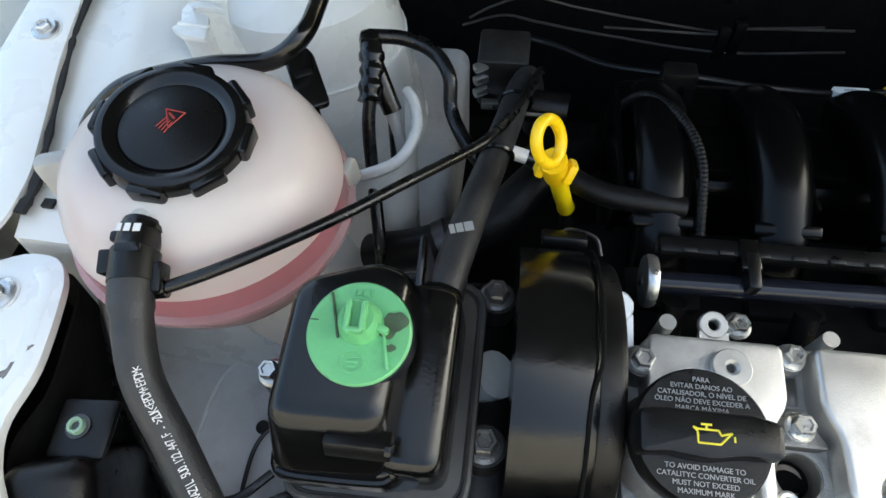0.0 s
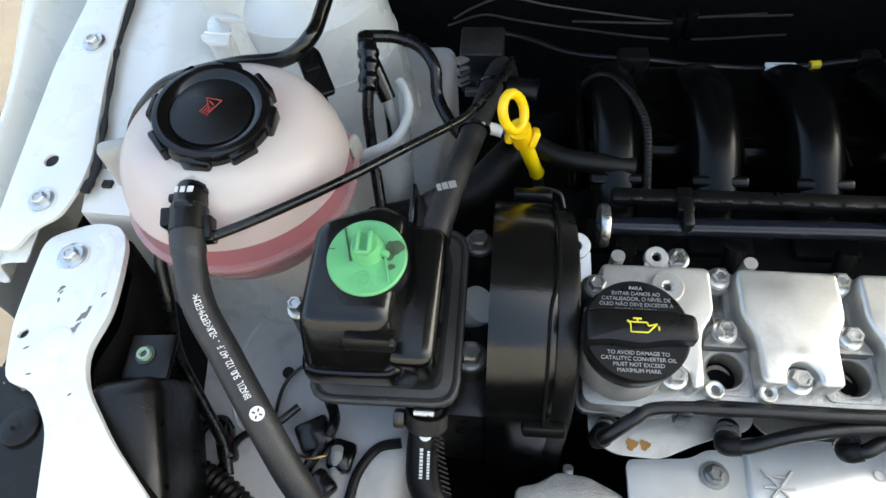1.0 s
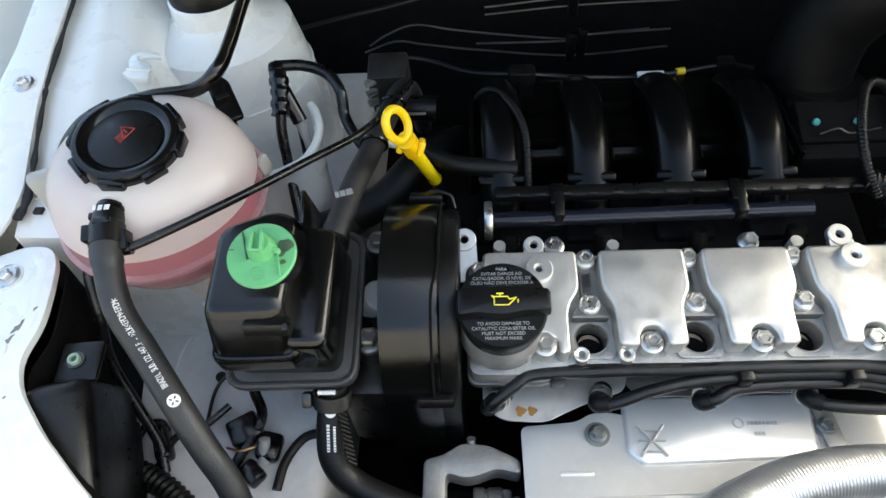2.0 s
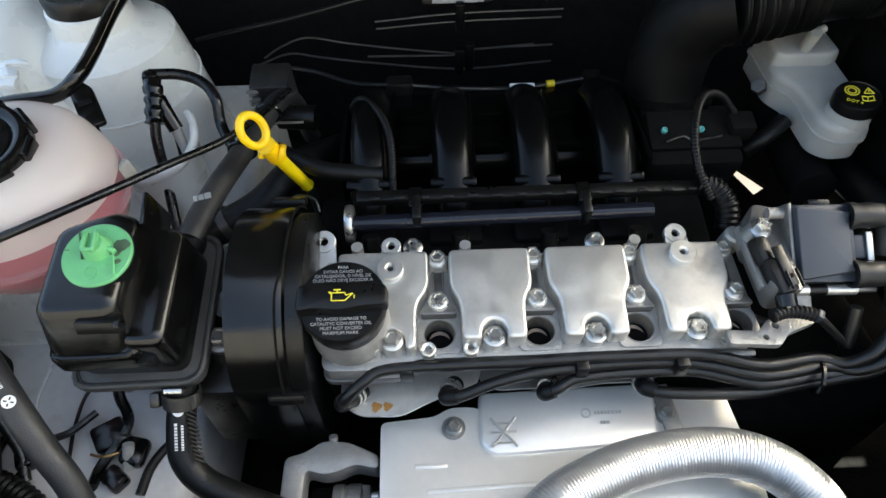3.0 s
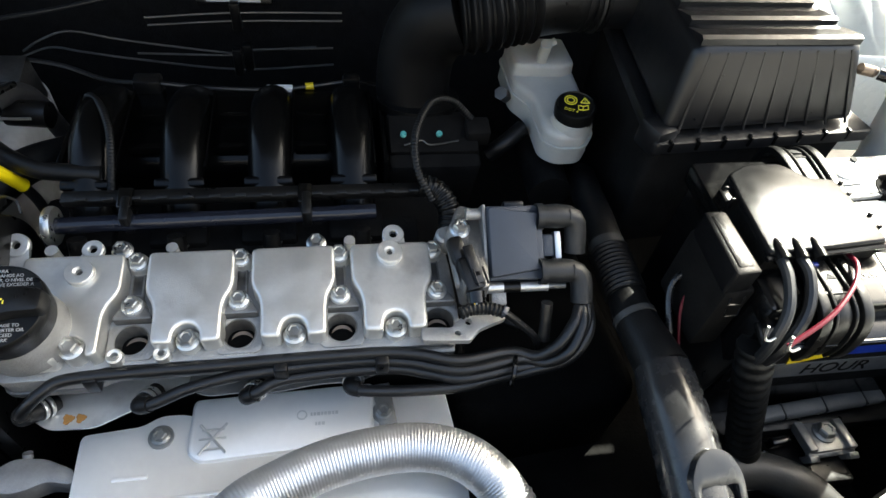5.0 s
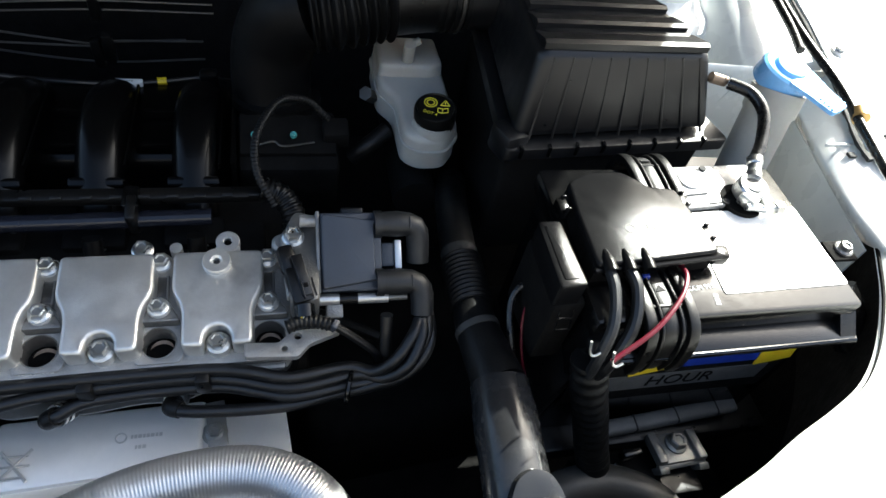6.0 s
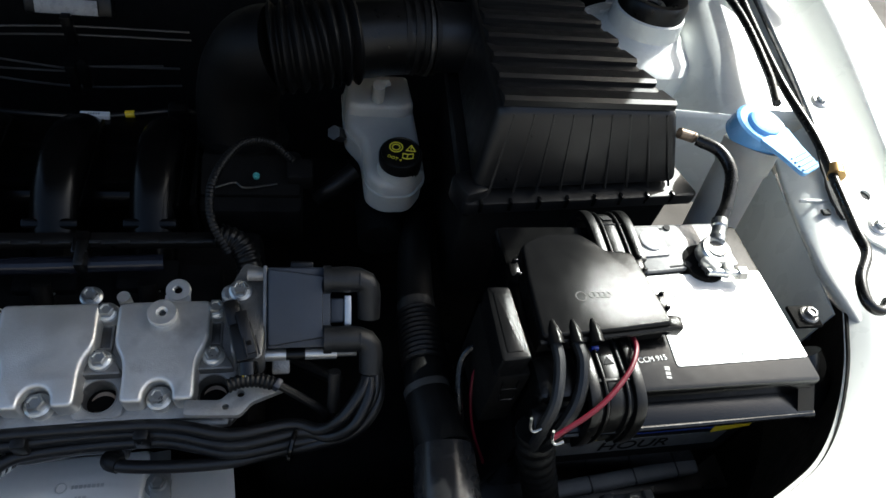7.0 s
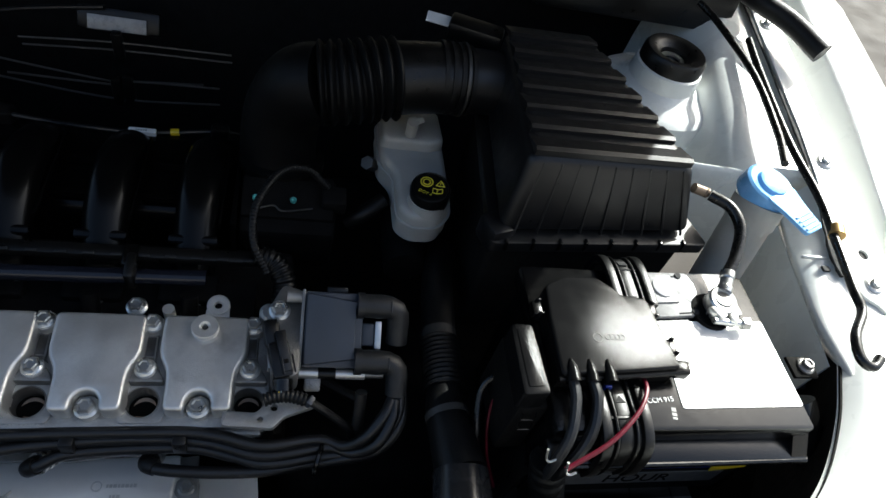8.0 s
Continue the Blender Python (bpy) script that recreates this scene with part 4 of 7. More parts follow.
part("hose_pipe", tube(PH, 0.0112, 24, 10), RUBBER, pipe)
ribs = bmesh.new()
for k in range(12):
    add(ribs, rod((-0.0225 + 0.0007 * k, 0.061 - 0.0028 * k, 0.7835 - 0.0018 * k), (-0.0165 + 0.0007 * k, 0.0605 - 0.0028 * k, 0.777 - 0.0018 * k), 0.0009, 6))
part("moulded_ribs", ribs, RUBBER, pipe)
clamp = lathe_open([(0.0132, -0.006), (0.0148, -0.006), (0.0148, 0.006), (0.0132, 0.006)], along((-0.028, 0.0735, 0.782), (-0.0275, 0.079, 0.79)), 28)
part("hose_clamp", clamp, DARK_STEEL, pipe, "spring steel hose clamp")
part("clamp_ear", box((0.008, 0.012, 0.009), pose(-0.046, 0.07, 0.785, 40), 0.002), DARK_STEEL, pipe)
part("clamp_ear", box((0.014, 0.004, 0.006), pose(-0.028, 0.070, 0.7985, 40), 0.001), STEEL, pipe)
# this print is also turned towards the camera
view_pose = on_hose(PH[1], PH[3], 0.55) @ pose(0, 0, 0.001)
part("print", bars(9, 0.0022, 0.0008, view_pose @ pose(0, 0.0022, 0)), WHITE_INK, pipe)
part("print", bars(10, 0.0018, 0.0007, view_pose @ pose(-0.001, -0.0026, -0.0002)), WHITE_INK, pipe)
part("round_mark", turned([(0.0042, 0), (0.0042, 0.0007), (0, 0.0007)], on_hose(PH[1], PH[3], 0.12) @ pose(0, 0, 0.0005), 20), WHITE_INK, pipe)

# lamp housing corner, its fixing and the dark covers on the near side
lamp = thing("headlamp_housing", (-0.24, 0.05, 0.6), "black plastic headlamp housing with a pale green nut", "headlamp")
part("housing", box((0.060, 0.14, 0.14), pose(-0.234, 0.036, 0.735, 20, 10, 18), 0.012, (0.8, 0.85), 3), SATIN, lamp)
part("bracket", box((0.034, 0.034, 0.006), pose(-0.226, 0.095, 0.803, 4, 0, 4), 0.003), SATIN, lamp)
part("green_nut", lathe_open([(0.0024, 0.0), (0.0050, 0.0), (0.0050, 0.005), (0.0044, 0.0062), (0.0030, 0.0062), (0.0024, 0.005)], pose(-0.228, 0.095, 0.805, 6), 24), GREEN_PALE, lamp, "pale green ring nut")
part("nut_core", turned([(0.0072, 0.0), (0.0070, 0.0015), (0.0026, 0.0018), (0.0024, 0.003), (0, 0.003)], pose(-0.228, 0.095, 0.806, 6), 20), DARK_STEEL, lamp)
bump = thing("bumper_bracket", (-0.31, 0.0, 0.75), "flat black plastic bumper bracket with rubber button", "bracket")
out = rounded([(-0.40, 0.080), (-0.292, 0.074), (-0.250, 0.012), (-0.236, -0.08), (-0.42, -0.09)], 0.022, 6)
part("bracket_plate", plate(out, 0.006, pose(0, 0, 0.812), (), 0.002), SATIN, bump)
part("button", turned([(0.013, 0.0), (0.0125, 0.003), (0.011, 0.004), (0.004, 0.0045), (0.002, 0.003), (0, 0.003)], pose(-0.284, 0.034, 0.818), 24), RUBBER, bump)
# small cables and plugs low beside the chassis leg
single("sensor_cable", tube([(-0.225, 0.185, 0.825), (-0.243, 0.176, 0.815), (-0.240, 0.150, 0.785), (-0.241, 0.126, 0.745), (-0.230, 0.105, 0.71), (-0.213, 0.078, 0.675), (-0.206, 0.055, 0.66)], 0.0048, 12), CABLE, "thin black cable running down beside the hose", "cable")
plug = thing("cable_plug", (-0.1, 0.1, 0.64), "black cable plugs with a white pin on the chassis leg", "plug")
part("plug_body", box((0.03, 0.026, 0.02), pose(-0.136, 0.092, 0.668, 10, 0, 30), 0.004), GLOSS, plug)
part("plug_body", box((0.022, 0.026, 0.018), pose(-0.110, 0.076, 0.667, 0, 10, -10), 0.005), GLOSS, plug)
part("white_pin", rod((-0.114, 0.062, 0.664), (-0.111, 0.078, 0.682), 0.005, 12, 0.0015), MILK, plug)
part("plug_lead", tube([(-0.124, 0.15, 0.72), (-0.124, 0.12, 0.70), (-0.120, 0.10, 0.675), (-0.14, 0.06, 0.665), (-0.16, 0.03, 0.63)], 0.005, 10), CABLE, plug)
part("plug_lead", tube([(-0.155, 0.115, 0.672), (-0.175, 0.095, 0.672), (-0.20, 0.085, 0.67), (-0.215, 0.06, 0.66)], 0.0035, 10), CABLE, plug)
part("plug_body", box((0.018, 0.022, 0.016), pose(-0.122, 0.052, 0.666, 0, 0, 50), 0.004), GLOSS, plug)
part("orange_wire", tube([(-0.15, 0.075, 0.668), (-0.135, 0.07, 0.674), (-0.122, 0.074, 0.672)], 0.0014, 8), BRASS, plug, "thin orange wire")
con2 = thing("cable_connector", (-0.22, 0.08, 0.655), "black connector on the chassis leg", "plug")
part("connector_body", box((0.016, 0.034, 0.016), pose(-0.214, 0.080, 0.664, 0, 0, 25), 0.004), GLOSS, con2)
part("connector_loop", tube([(-0.245, 0.07, 0.66), (-0.236, 0.093, 0.668), (-0.222, 0.100, 0.668), (-0.213, 0.092, 0.664)], 0.004, 10), CABLE, con2)
single("lamp_conduit", ribbed([(-0.262, 0.064, 0.665), (-0.235, 0.056, 0.668), (-0.20, 0.040, 0.665), (-0.165, 0.012, 0.655), (-0.14, -0.02, 0.64)], 0.0105, 0.006, 0.08, 16), RUBBER, "corrugated black conduit behind the headlamp", "conduit")
leg_seam = [(-0.172, 0.268, 0.6565), (-0.183, 0.258, 0.6565), (-0.205, 0.222, 0.6565), (-0.224, 0.190, 0.6565), (-0.228, 0.156, 0.6565), (-0.226, 0.132, 0.6565), (-0.214, 0.103, 0.6565), (-0.19, 0.085, 0.6565)]
single("seam_bead", tube(leg_seam, 0.0016, 8), SEALER, "pale sealer bead along the chassis leg", "sealer bead")
single("rubber_gasket", tube([(-0.100, 0.040, 0.657), (-0.096, 0.066, 0.657), (-0.082, 0.088, 0.657), (-0.062, 0.094, 0.657)], 0.0045, 10), RUBBER, "black rubber edge of an opening in the chassis leg", "gasket")
single("tower_cable", tube([(-0.185, 0.60, 0.90), (-0.168, 0.598, 0.85), (-0.162, 0.598, 0.80), (-0.160, 0.60, 0.75), (-0.161, 0.60, 0.68)], 0.006, 12), CABLE, "black cable down the side of the strut tower", "cable")
wire_pts = [(-0.095, 0.21, 0.70), (-0.135, 0.175, 0.672), (-0.172, 0.145, 0.665), (-0.178, 0.11, 0.662), (-0.172, 0.07, 0.662)]
single("grey_wire", tube(wire_pts, 0.0018, 8), LEAD, "thin grey wire lying on the chassis leg", "cable")
# black disc on the surface, drawn for the shade of a hole
single("rubber_grommet", turned([(0.0055, 0), (0.0055, 0.002), (0.003, 0.0025), (0, 0.0015)], pose(-0.178, 0.153, 0.655), 16), GAP, "small black disc for the shade in a hole of the panel", "plug")


# ---- the engine ----
ENG = pose(0, 0.105, 0.793, 9.0)          # the cylinder head's own axes: x along the crank, y up the cover's slope
COLS = [0.175, 0.2575, 0.340, 0.4225]       # plug wells
BOLTS = [0.137, 0.2195, 0.302, 0.3845]    # front bolts


def E(x, y, z, rx=0, ry=0, rz=0):
    return ENG @ pose(x, y, z, rx, ry, rz)


engine = thing("engine", (0.26, 0.14, 0.5), "cast aluminium four cylinder engine with black covers", "engine")
# block blackened; the shade below the cover is in its colour
part("block", box((0.40, 0.20, 0.22), E(0.255, 0.10, -0.18), 0.01), SHADE_BLACK, engine, "engine block blackened for shade")
# valve cover base with real plug wells
out = rounded([(0.078, -0.015), (0.142, -0.015), (0.156, -0.007), (0.432, -0.007), (0.440, 0.03), (0.436, 0.088), (0.10, 0.088), (0.080, 0.06)], 0.010)
wells = [circle(x, 0.0127, 0.0125, 24) for x in COLS]
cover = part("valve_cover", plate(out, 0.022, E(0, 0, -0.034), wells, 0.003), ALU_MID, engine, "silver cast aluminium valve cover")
part("cover_edge", plate(rounded([(0.076, -0.016), (0.140, -0.016), (0.156, -0.008), (0.437, -0.008), (0.446, 0.03), (0.442, 0.093), (0.098, 0.093), (0.075, 0.06)], 0.010), 0.008, E(0, 0, -0.044), [circle(x, 0.0127, 0.012, 20) for x in COLS], 0.001), ALU_DARK, engine)
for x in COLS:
    part("plug_well", lathe_open([(0.0115, -0.075), (0.0119, -0.0108), (0.0126, -0.0098), (0.0138, -0.0102), (0.0142, -0.014), (0.0140, -0.075)], E(x, 0.0127, 0), 32), ALU_DARK, engine)
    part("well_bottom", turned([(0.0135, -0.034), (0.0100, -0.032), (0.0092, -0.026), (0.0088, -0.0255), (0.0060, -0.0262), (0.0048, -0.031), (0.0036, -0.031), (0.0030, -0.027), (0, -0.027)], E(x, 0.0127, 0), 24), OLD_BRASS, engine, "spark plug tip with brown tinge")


def panel(xc):
    """A raised shield of the cover between two plug wells, notched round its front bolt."""
    half = [(0.0350, 0.0845), (0.0350, 0.052), (0.0330, 0.0445), (0.0285, 0.037), (0.0268, 0.028), (0.0265, 0.001), (0.0105, 0.0005), (0.0100, 0.0095), (0.0062, 0.0155)]
    out = [(xc - x, y) for x, y in half] + [(xc, 0.0172)] + [(xc + x, y) for x, y in reversed(half)]
    return plate(rounded(out, 0.005, 3), 0.020, E(0, 0, -0.0125), (), 0.0074, 0.985, 5)


for k, xc in enumerate(BOLTS):
    if k == 0:
        out = rounded([(0.090, 0.084), (0.1672, 0.084), (0.1672, 0.052), (0.1645, 0.0445), (0.1590, 0.037), (0.1565, 0.028), (0.1560, -0.004), (0.1480, -0.006), (0.1475, 0.006), (0.137, 0.0125), (0.127, 0.006), (0.1265, -0.008), (0.086, -0.010)], 0.005)
        part("cover_panel", plate(out, 0.020, E(0, 0, -0.0125), (), 0.0074, 0.985, 5), ALU, engine)
    else:
        part("cover_panel", panel(xc), ALU, engine)
for k, x in enumerate(COLS):
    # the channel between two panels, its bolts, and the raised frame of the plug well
    # web and slot use darker metal for the shade in the channel
    part("web", box((0.0105, 0.024, 0.005), E(x, 0.060, -0.0105), 0.0015), ALU_DARK, engine, "recess between the bolts, shade put into its colour")
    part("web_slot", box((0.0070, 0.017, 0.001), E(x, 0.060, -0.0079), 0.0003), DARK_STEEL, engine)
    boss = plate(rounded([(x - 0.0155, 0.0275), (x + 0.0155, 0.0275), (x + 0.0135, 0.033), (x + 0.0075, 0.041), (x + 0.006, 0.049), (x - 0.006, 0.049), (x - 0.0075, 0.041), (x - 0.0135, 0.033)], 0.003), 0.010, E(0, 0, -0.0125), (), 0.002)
    part("bolt_flange", boss, ALU_DARK, engine, "three-cornered cast bolt flange")
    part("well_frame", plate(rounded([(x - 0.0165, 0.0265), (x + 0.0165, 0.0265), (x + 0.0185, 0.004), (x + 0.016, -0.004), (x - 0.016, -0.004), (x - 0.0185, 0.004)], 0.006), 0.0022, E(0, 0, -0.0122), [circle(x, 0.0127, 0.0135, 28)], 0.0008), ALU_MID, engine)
    for y, z in ((0.079, -0.002), (0.0385, -0.001)):
        part("bolt_boss", turned([(0.0100, z - 0.014), (0.0092, z - 0.004), (0.0084, z), (0, z)], E(x, y, 0), 20), ALU, engine)
        bolt(E(x, y, z), 0.0105, 0.0080, 0.0088, parent=engine)
for x in BOLTS:
    up = 0.0065 if x < 0.15 else 0.0
    part("bolt_post", turned([(0.0096, -0.034), (0.0090, -0.008), (0.0086, -0.004), (0, -0.004)], E(x, 0.0065 - up * 0.5, up), 24), ALU, engine)
    bolt(E(x, 0.0065 - up * 0.5, up - 0.004), 0.0118, 0.0092, 0.0105, parent=engine)
for x in (0.2000, 0.1655):
    part("stud_boss", lathe_open([(0.0028, -0.016), (0.0066, -0.016), (0.0062, -0.004), (0.0050, -0.003), (0.003, -0.004)], E(x, -0.002, 0), 20), ALU, engine)
bolt(E(0.087, 0.066, 0.004), 0.011, 0.0085, 0.010, parent=engine)
part("bolt_boss", turned([(0.012, -0.02), (0.011, 0.0), (0.009, 0.004), (0, 0.004)], E(0.087, 0.066, 0), 20), ALU_DARK, engine)
part("cast_mark", bars(9, 0.0026, 0.0008, E(0.258, -0.0030, -0.0118)), ALU, engine)
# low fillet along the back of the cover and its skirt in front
part("cover_skirt", box((0.345, 0.006, 0.030), E(0.262, -0.0075, -0.030, 12), 0.002), ALU_DARK, engine)
# round pads, lifting and bracket eyes at the rear of the cover
for x, y in ((0.1355, 0.0650), (0.3835, 0.0715)):
    part("round_pad", lathe_open([(0.0028, -0.010), (0.0112, -0.010), (0.0112, 0.0052), (0.0105, 0.006), (0.0045, 0.006), (0.0028, 0.0042)], E(x, y, 0.007), 36), ALU, engine, "round aluminium pad with a hole")
    part("pad_hole", turned([(0.0029, 0.0), (0.0029, 0.001), (0, 0.001)], E(x, y, 0.007), 16), DARK_STEEL, engine)
for x, y, z, r, tilt in ((0.1345, 0.2035, 0.7975, 0.0088, 14), (0.3900, 0.2075, 0.7975, 0.0100, 14), (0.0750, 0.2085, 0.8015, 0.0105, 24)):
    m = pose(x, y, z, tilt)
    eye = lathe_open([(0.0034, -0.0025), (r, -0.0025), (r, 0.0022), (r - 0.0008, 0.003), (0.0042, 0.003), (0.0034, 0.0022)], m, 28)
    add(eye, plate([(-r * 0.98, -0.0015), (-0.0036, -0.0015), (0.0036, -0.0015), (r * 0.98, -0.0015), (r * 1.15, -0.034), (-r * 1.15, -0.034)], 0.0046, m @ pose(0, -0.003, -0.0024)))
    part("lug_eye", eye, ALU, engine, "aluminium lug with an eye")
for x, y, r in ((0.1050, 0.0935, 0.0052), (0.2000, 0.092, 0.0050), (0.350, 0.092, 0.0050)):
    part("rear_boss", rod(E(x, y, -0.03).translation, E(x, y + 0.001, -0.002).translation, r, 16, 0.002), ALU, engine)
# oil filler cap
OC = E(0.1035, 0.0165, 0.060, 2, 0, 0)
oil = part("oil_filler_cap", turned([(0.0, -0.03), (0.031, -0.03), (0.0328, -0.016), (0.0328, -0.008), (0.0315, -0.006), (0, -0.006)], OC, 64), SATIN, engine, "round black oil filler cap")
part("grip_bar", plate(rounded([(-0.033, -0.0125), (-0.020, -0.0105), (0.0, -0.0125), (0.016, -0.0095), (0.0345, -0.009), (0.0345, 0.008), (0.02, 0.0105), (-0.020, 0.0105), (-0.033, 0.009)], 0.004), 0.012, OC @ pose(0, 0, -0.007), (), 0.003, 0.97), SATIN, oil, "raised black grip bar")
for k, line in enumerate(("PARA", "EVITAR DANOS AO", "CATALISADOR, O NÍVEL DE", "ÓLEO NÃO DEVE EXCEDER A", "MARCA MÁXIMA")):
    lettering(line, 0.0034, OC @ pose(0, 0.0268 - 0.0036 * k, -0.0056), DIM_INK, oil, "print")
for k, line in enumerate(("TO AVOID DAMAGE TO", "CATALITYC CONVERTER OIL", "MUST NOT EXCEED", "MAXIMUM MARK")):
    lettering(line, 0.0034, OC @ pose(0, -0.0150 - 0.0036 * k, -0.0056), DIM_INK, oil, "print")
s = OC @ pose(0.0, -0.001, 0.0052)
can = bmesh.new()
pts = [(-0.008, 0.003), (-0.006, 0.001), (-0.006, -0.004), (0.004, -0.004), (0.0095, 0.0015), (0.0045, 0.0), (0.0035, 0.0022), (-0.006, 0.0022)]
for a, b in zip(pts, pts[1:] + pts[:1]):
    add(can, rod((*a, 0), (*b, 0), 0.0005, 6))
add(can, rod((-0.002, 0.0022, 0), (-0.002, 0.0042, 0), 0.0006, 6), rod((-0.0045, 0.0045, 0), (0.0005, 0.0045, 0), 0.0006, 6), rod((0.0105, 0.000, 0), (0.0105, -0.0025, 0), 0.0005, 6))
part("oil_can_print", place(can, s), YELLOW_INK, oil, "yellow oil can symbol")
part("filler_base", turned([(0.033, -0.062), (0.031, -0.036), (0.029, -0.028), (0, -0.028)], OC, 40), ALU_MID, engine)
# end housing beside the coil
part("end_bracket", plate(rounded([(0.404, 0.106), (0.430, 0.104), (0.440, 0.114), (0.474, 0.114), (0.478, 0.110), (0.453, 0.101), (0.444, 0.091), (0.404, 0.094)], 0.003), 0.006, pose(0, 0, 0.786, 4), [circle(0.4445, 0.1085, 0.003, 14), circle(0.434, 0.0985, 0.0025, 12)], 0.001), ALU_MID, engine)
part("end_housing", plate(rounded([(0.440, 0.125), (0.462, 0.125), (0.466, 0.205), (0.446, 0.212), (0.436, 0.19)], 0.006), 0.03, pose(0, 0, 0.785, 6), (), 0.003), ALU_DARK, engine)
part("end_pillar", box((0.018, 0.030, 0.04), pose(0.448, 0.186, 0.812, 8), 0.006), ALU_MID, engine)
part("end_rib", box((0.005, 0.060, 0.010), pose(0.4375, 0.165, 0.815, 8, 0, 4), 0.002), ALU_MID, engine)
part("end_boss", turned([(0.0095, -0.02), (0.0085, 0.0), (0.006, 0.002), (0, 0.002)], pose(0.4350, 0.1930, 0.812, 10), 20), ALU_MID, engine)
part("bolt_boss", turned([(0.0105, -0.03), (0.0100, -0.002), (0.0088, 0.0), (0, 0.0)], pose(0.4440, 0.1800, 0.834, 14), 22), ALU_MID, engine)
bolt(pose(0.4440, 0.1800, 0.834, 14), 0.0115, 0.009, 0.010, parent=engine)
bolt(pose(0.4505, 0.1960, 0.826, 14), 0.0105, 0.008, 0.007, mat=ALU_DARK, parent=engine)

# toothed belt cover
belt = thing("timing_belt_cover", (0.04, 0.14, 0.6), "satin black plastic timing belt cover", "engine cover")


def arch(x0, x1, cy, cz, r, low, width):
    """A rounded cover: an arch in the y-z plane, drawn out along x."""
    pts = [(cy - r, low)] + [(cy - r * math.cos(a), cz + r * math.sin(a)) for a in [math.pi * k / 20 for k in range(21)]] + [(cy + r, low)]
    bm = plate(pts, x1 - x0, None, (), width)
    m = Matrix(((0, 0, 1, x0), (1, 0, 0, 0), (0, 1, 0, 0), (0, 0, 0, 1)))
    return place(bm, m)


part("cover", arch(0.012, 0.058, 0.164, 0.764, 0.091, 0.55, 0.008), GLOSS, belt, "black belt cover")
part("cover_flange", arch(0.055, 0.0715, 0.164, 0.762, 0.0865, 0.55, 0.005), SATIN, belt)
seam = [(0.051 + 0.006 * (1 + math.tanh(9 * (a - 1.25))) / 2, 0.164 - 0.0912 * math.cos(a), 0.764 + 0.0912 * math.sin(a)) for a in [0.02 + 2.6 * k / 40 for k in range(41)]]
part("cover_seam", tube(seam, 0.0011, 6, spline=False), SHADE_BLACK, belt, "stepped moulded seam")
part("rear_tab", box((0.030, 0.014, 0.008), pose(0.041, 0.2525, 0.809, -30), 0.002), SATIN, belt)
part("tab_bail", tube([(0.040, 0.258, 0.800), (0.044, 0.263, 0.806), (0.062, 0.258, 0.806), (0.067, 0.248, 0.799)], 0.0013, 8), DARK_STEEL, belt)
part("front_clip", box((0.030, 0.010, 0.010), pose(0.052, 0.0740, 0.772, -25), 0.003), SATIN, belt)
# engine mount beside it
mount = thing("engine_mount", (-0.01, 0.15, 0.6), "black engine mount with bolts beside the belt cover", "engine mount")
part("mount_block", box((0.045, 0.16, 0.10), pose(-0.004, 0.155, 0.730), 0.01), SATIN, mount)
for y in (0.21, 0.113):
    part("mount_boss", rod((0.0, y, 0.78), (0.0, y, 0.797), 0.0125, 20, 0.002), DARK_STEEL, mount)
    bolt(pose(0.0, y, 0.797), 0.014, 0.011, 0.011, mat=ALU_DARK, parent=mount)
part("white_cup", rod((-0.010, 0.16, 0.770), (0.004, 0.16, 0.790), 0.015, 20, 0.003), SEALER, mount, "white plastic sleeve")

# dipstick
dip = thing("oil_dipstick", (0.044, 0.307, 0.76), "bright yellow oil dipstick with ring handle", "dipstick")
part("tube_grip", tube([(0.0456, 0.306, 0.777), (0.038, 0.292, 0.811), (0.0315, 0.280, 0.842)], 0.0062, 16, 8, shape=lambda s, L: 1.12 if s < 0.004 else 1.0), YELLOW_LIGHT, dip, "lemon yellow grip tube")
collar = tube([(0.032, 0.281, 0.840), (0.0275, 0.272, 0.862)], 0.0088, 14, 6)
part("collar", collar, YELLOW, dip)
for a in (-1, 1):
    part("collar_wing", box((0.006, 0.012, 0.014), pose(0.030 + 0.009 * a, 0.277 - 0.002 * a, 0.850, -20, 20, 0), 0.002), YELLOW, dip)
RC = Vector((0.0226, 0.2665, 0.8835))
rn = Vector((0.82, -0.45, 0.36)).normalized()
rb = Vector((0.15, -0.35, 0.92))
rb = (rb - rn * rb.dot(rn)).normalized() * 0.0150
ra = rn.cross(rb) * 0.78
part("ring", tube([RC + ra * math.cos(a) + rb * math.sin(a) for a in [2 * math.pi * k / 32 for k in range(33)]], 0.0037, 12, spline=False), YELLOW, dip, "amber yellow ring")
part("guide_tube", tube([(0.0456, 0.306, 0.777), (0.05, 0.310, 0.74), (0.055, 0.30, 0.66)], 0.005, 12), DARK_STEEL, dip)

# fuel rail, injectors, conduit
rail = thing("fuel_rail", (0.24, 0.23, 0.76), "glossy blue black fuel rail with silver end", "fuel rail")
part("rail_tube", rod((0.098, 0.231, 0.800), (0.376, 0.236, 0.800), 0.0075, 28), FUEL_RAIL, rail)
part("rail_end", lathe_open([(0.004, -0.004), (0.0165, -0.004), (0.0175, -0.002), (0.0175, 0.001), (0.0165, 0.003), (0.004, 0.003)], along((0.097, 0.231, 0.800), (0.107, 0.231, 0.800)), 32), STEEL, rail, "silver end flange")
for x in (0.158, 0.313):
    part("rail_strap", box((0.009, 0.026, 0.026), pose(x, 0.238, 0.804, 10), 0.003), SATIN, rail)
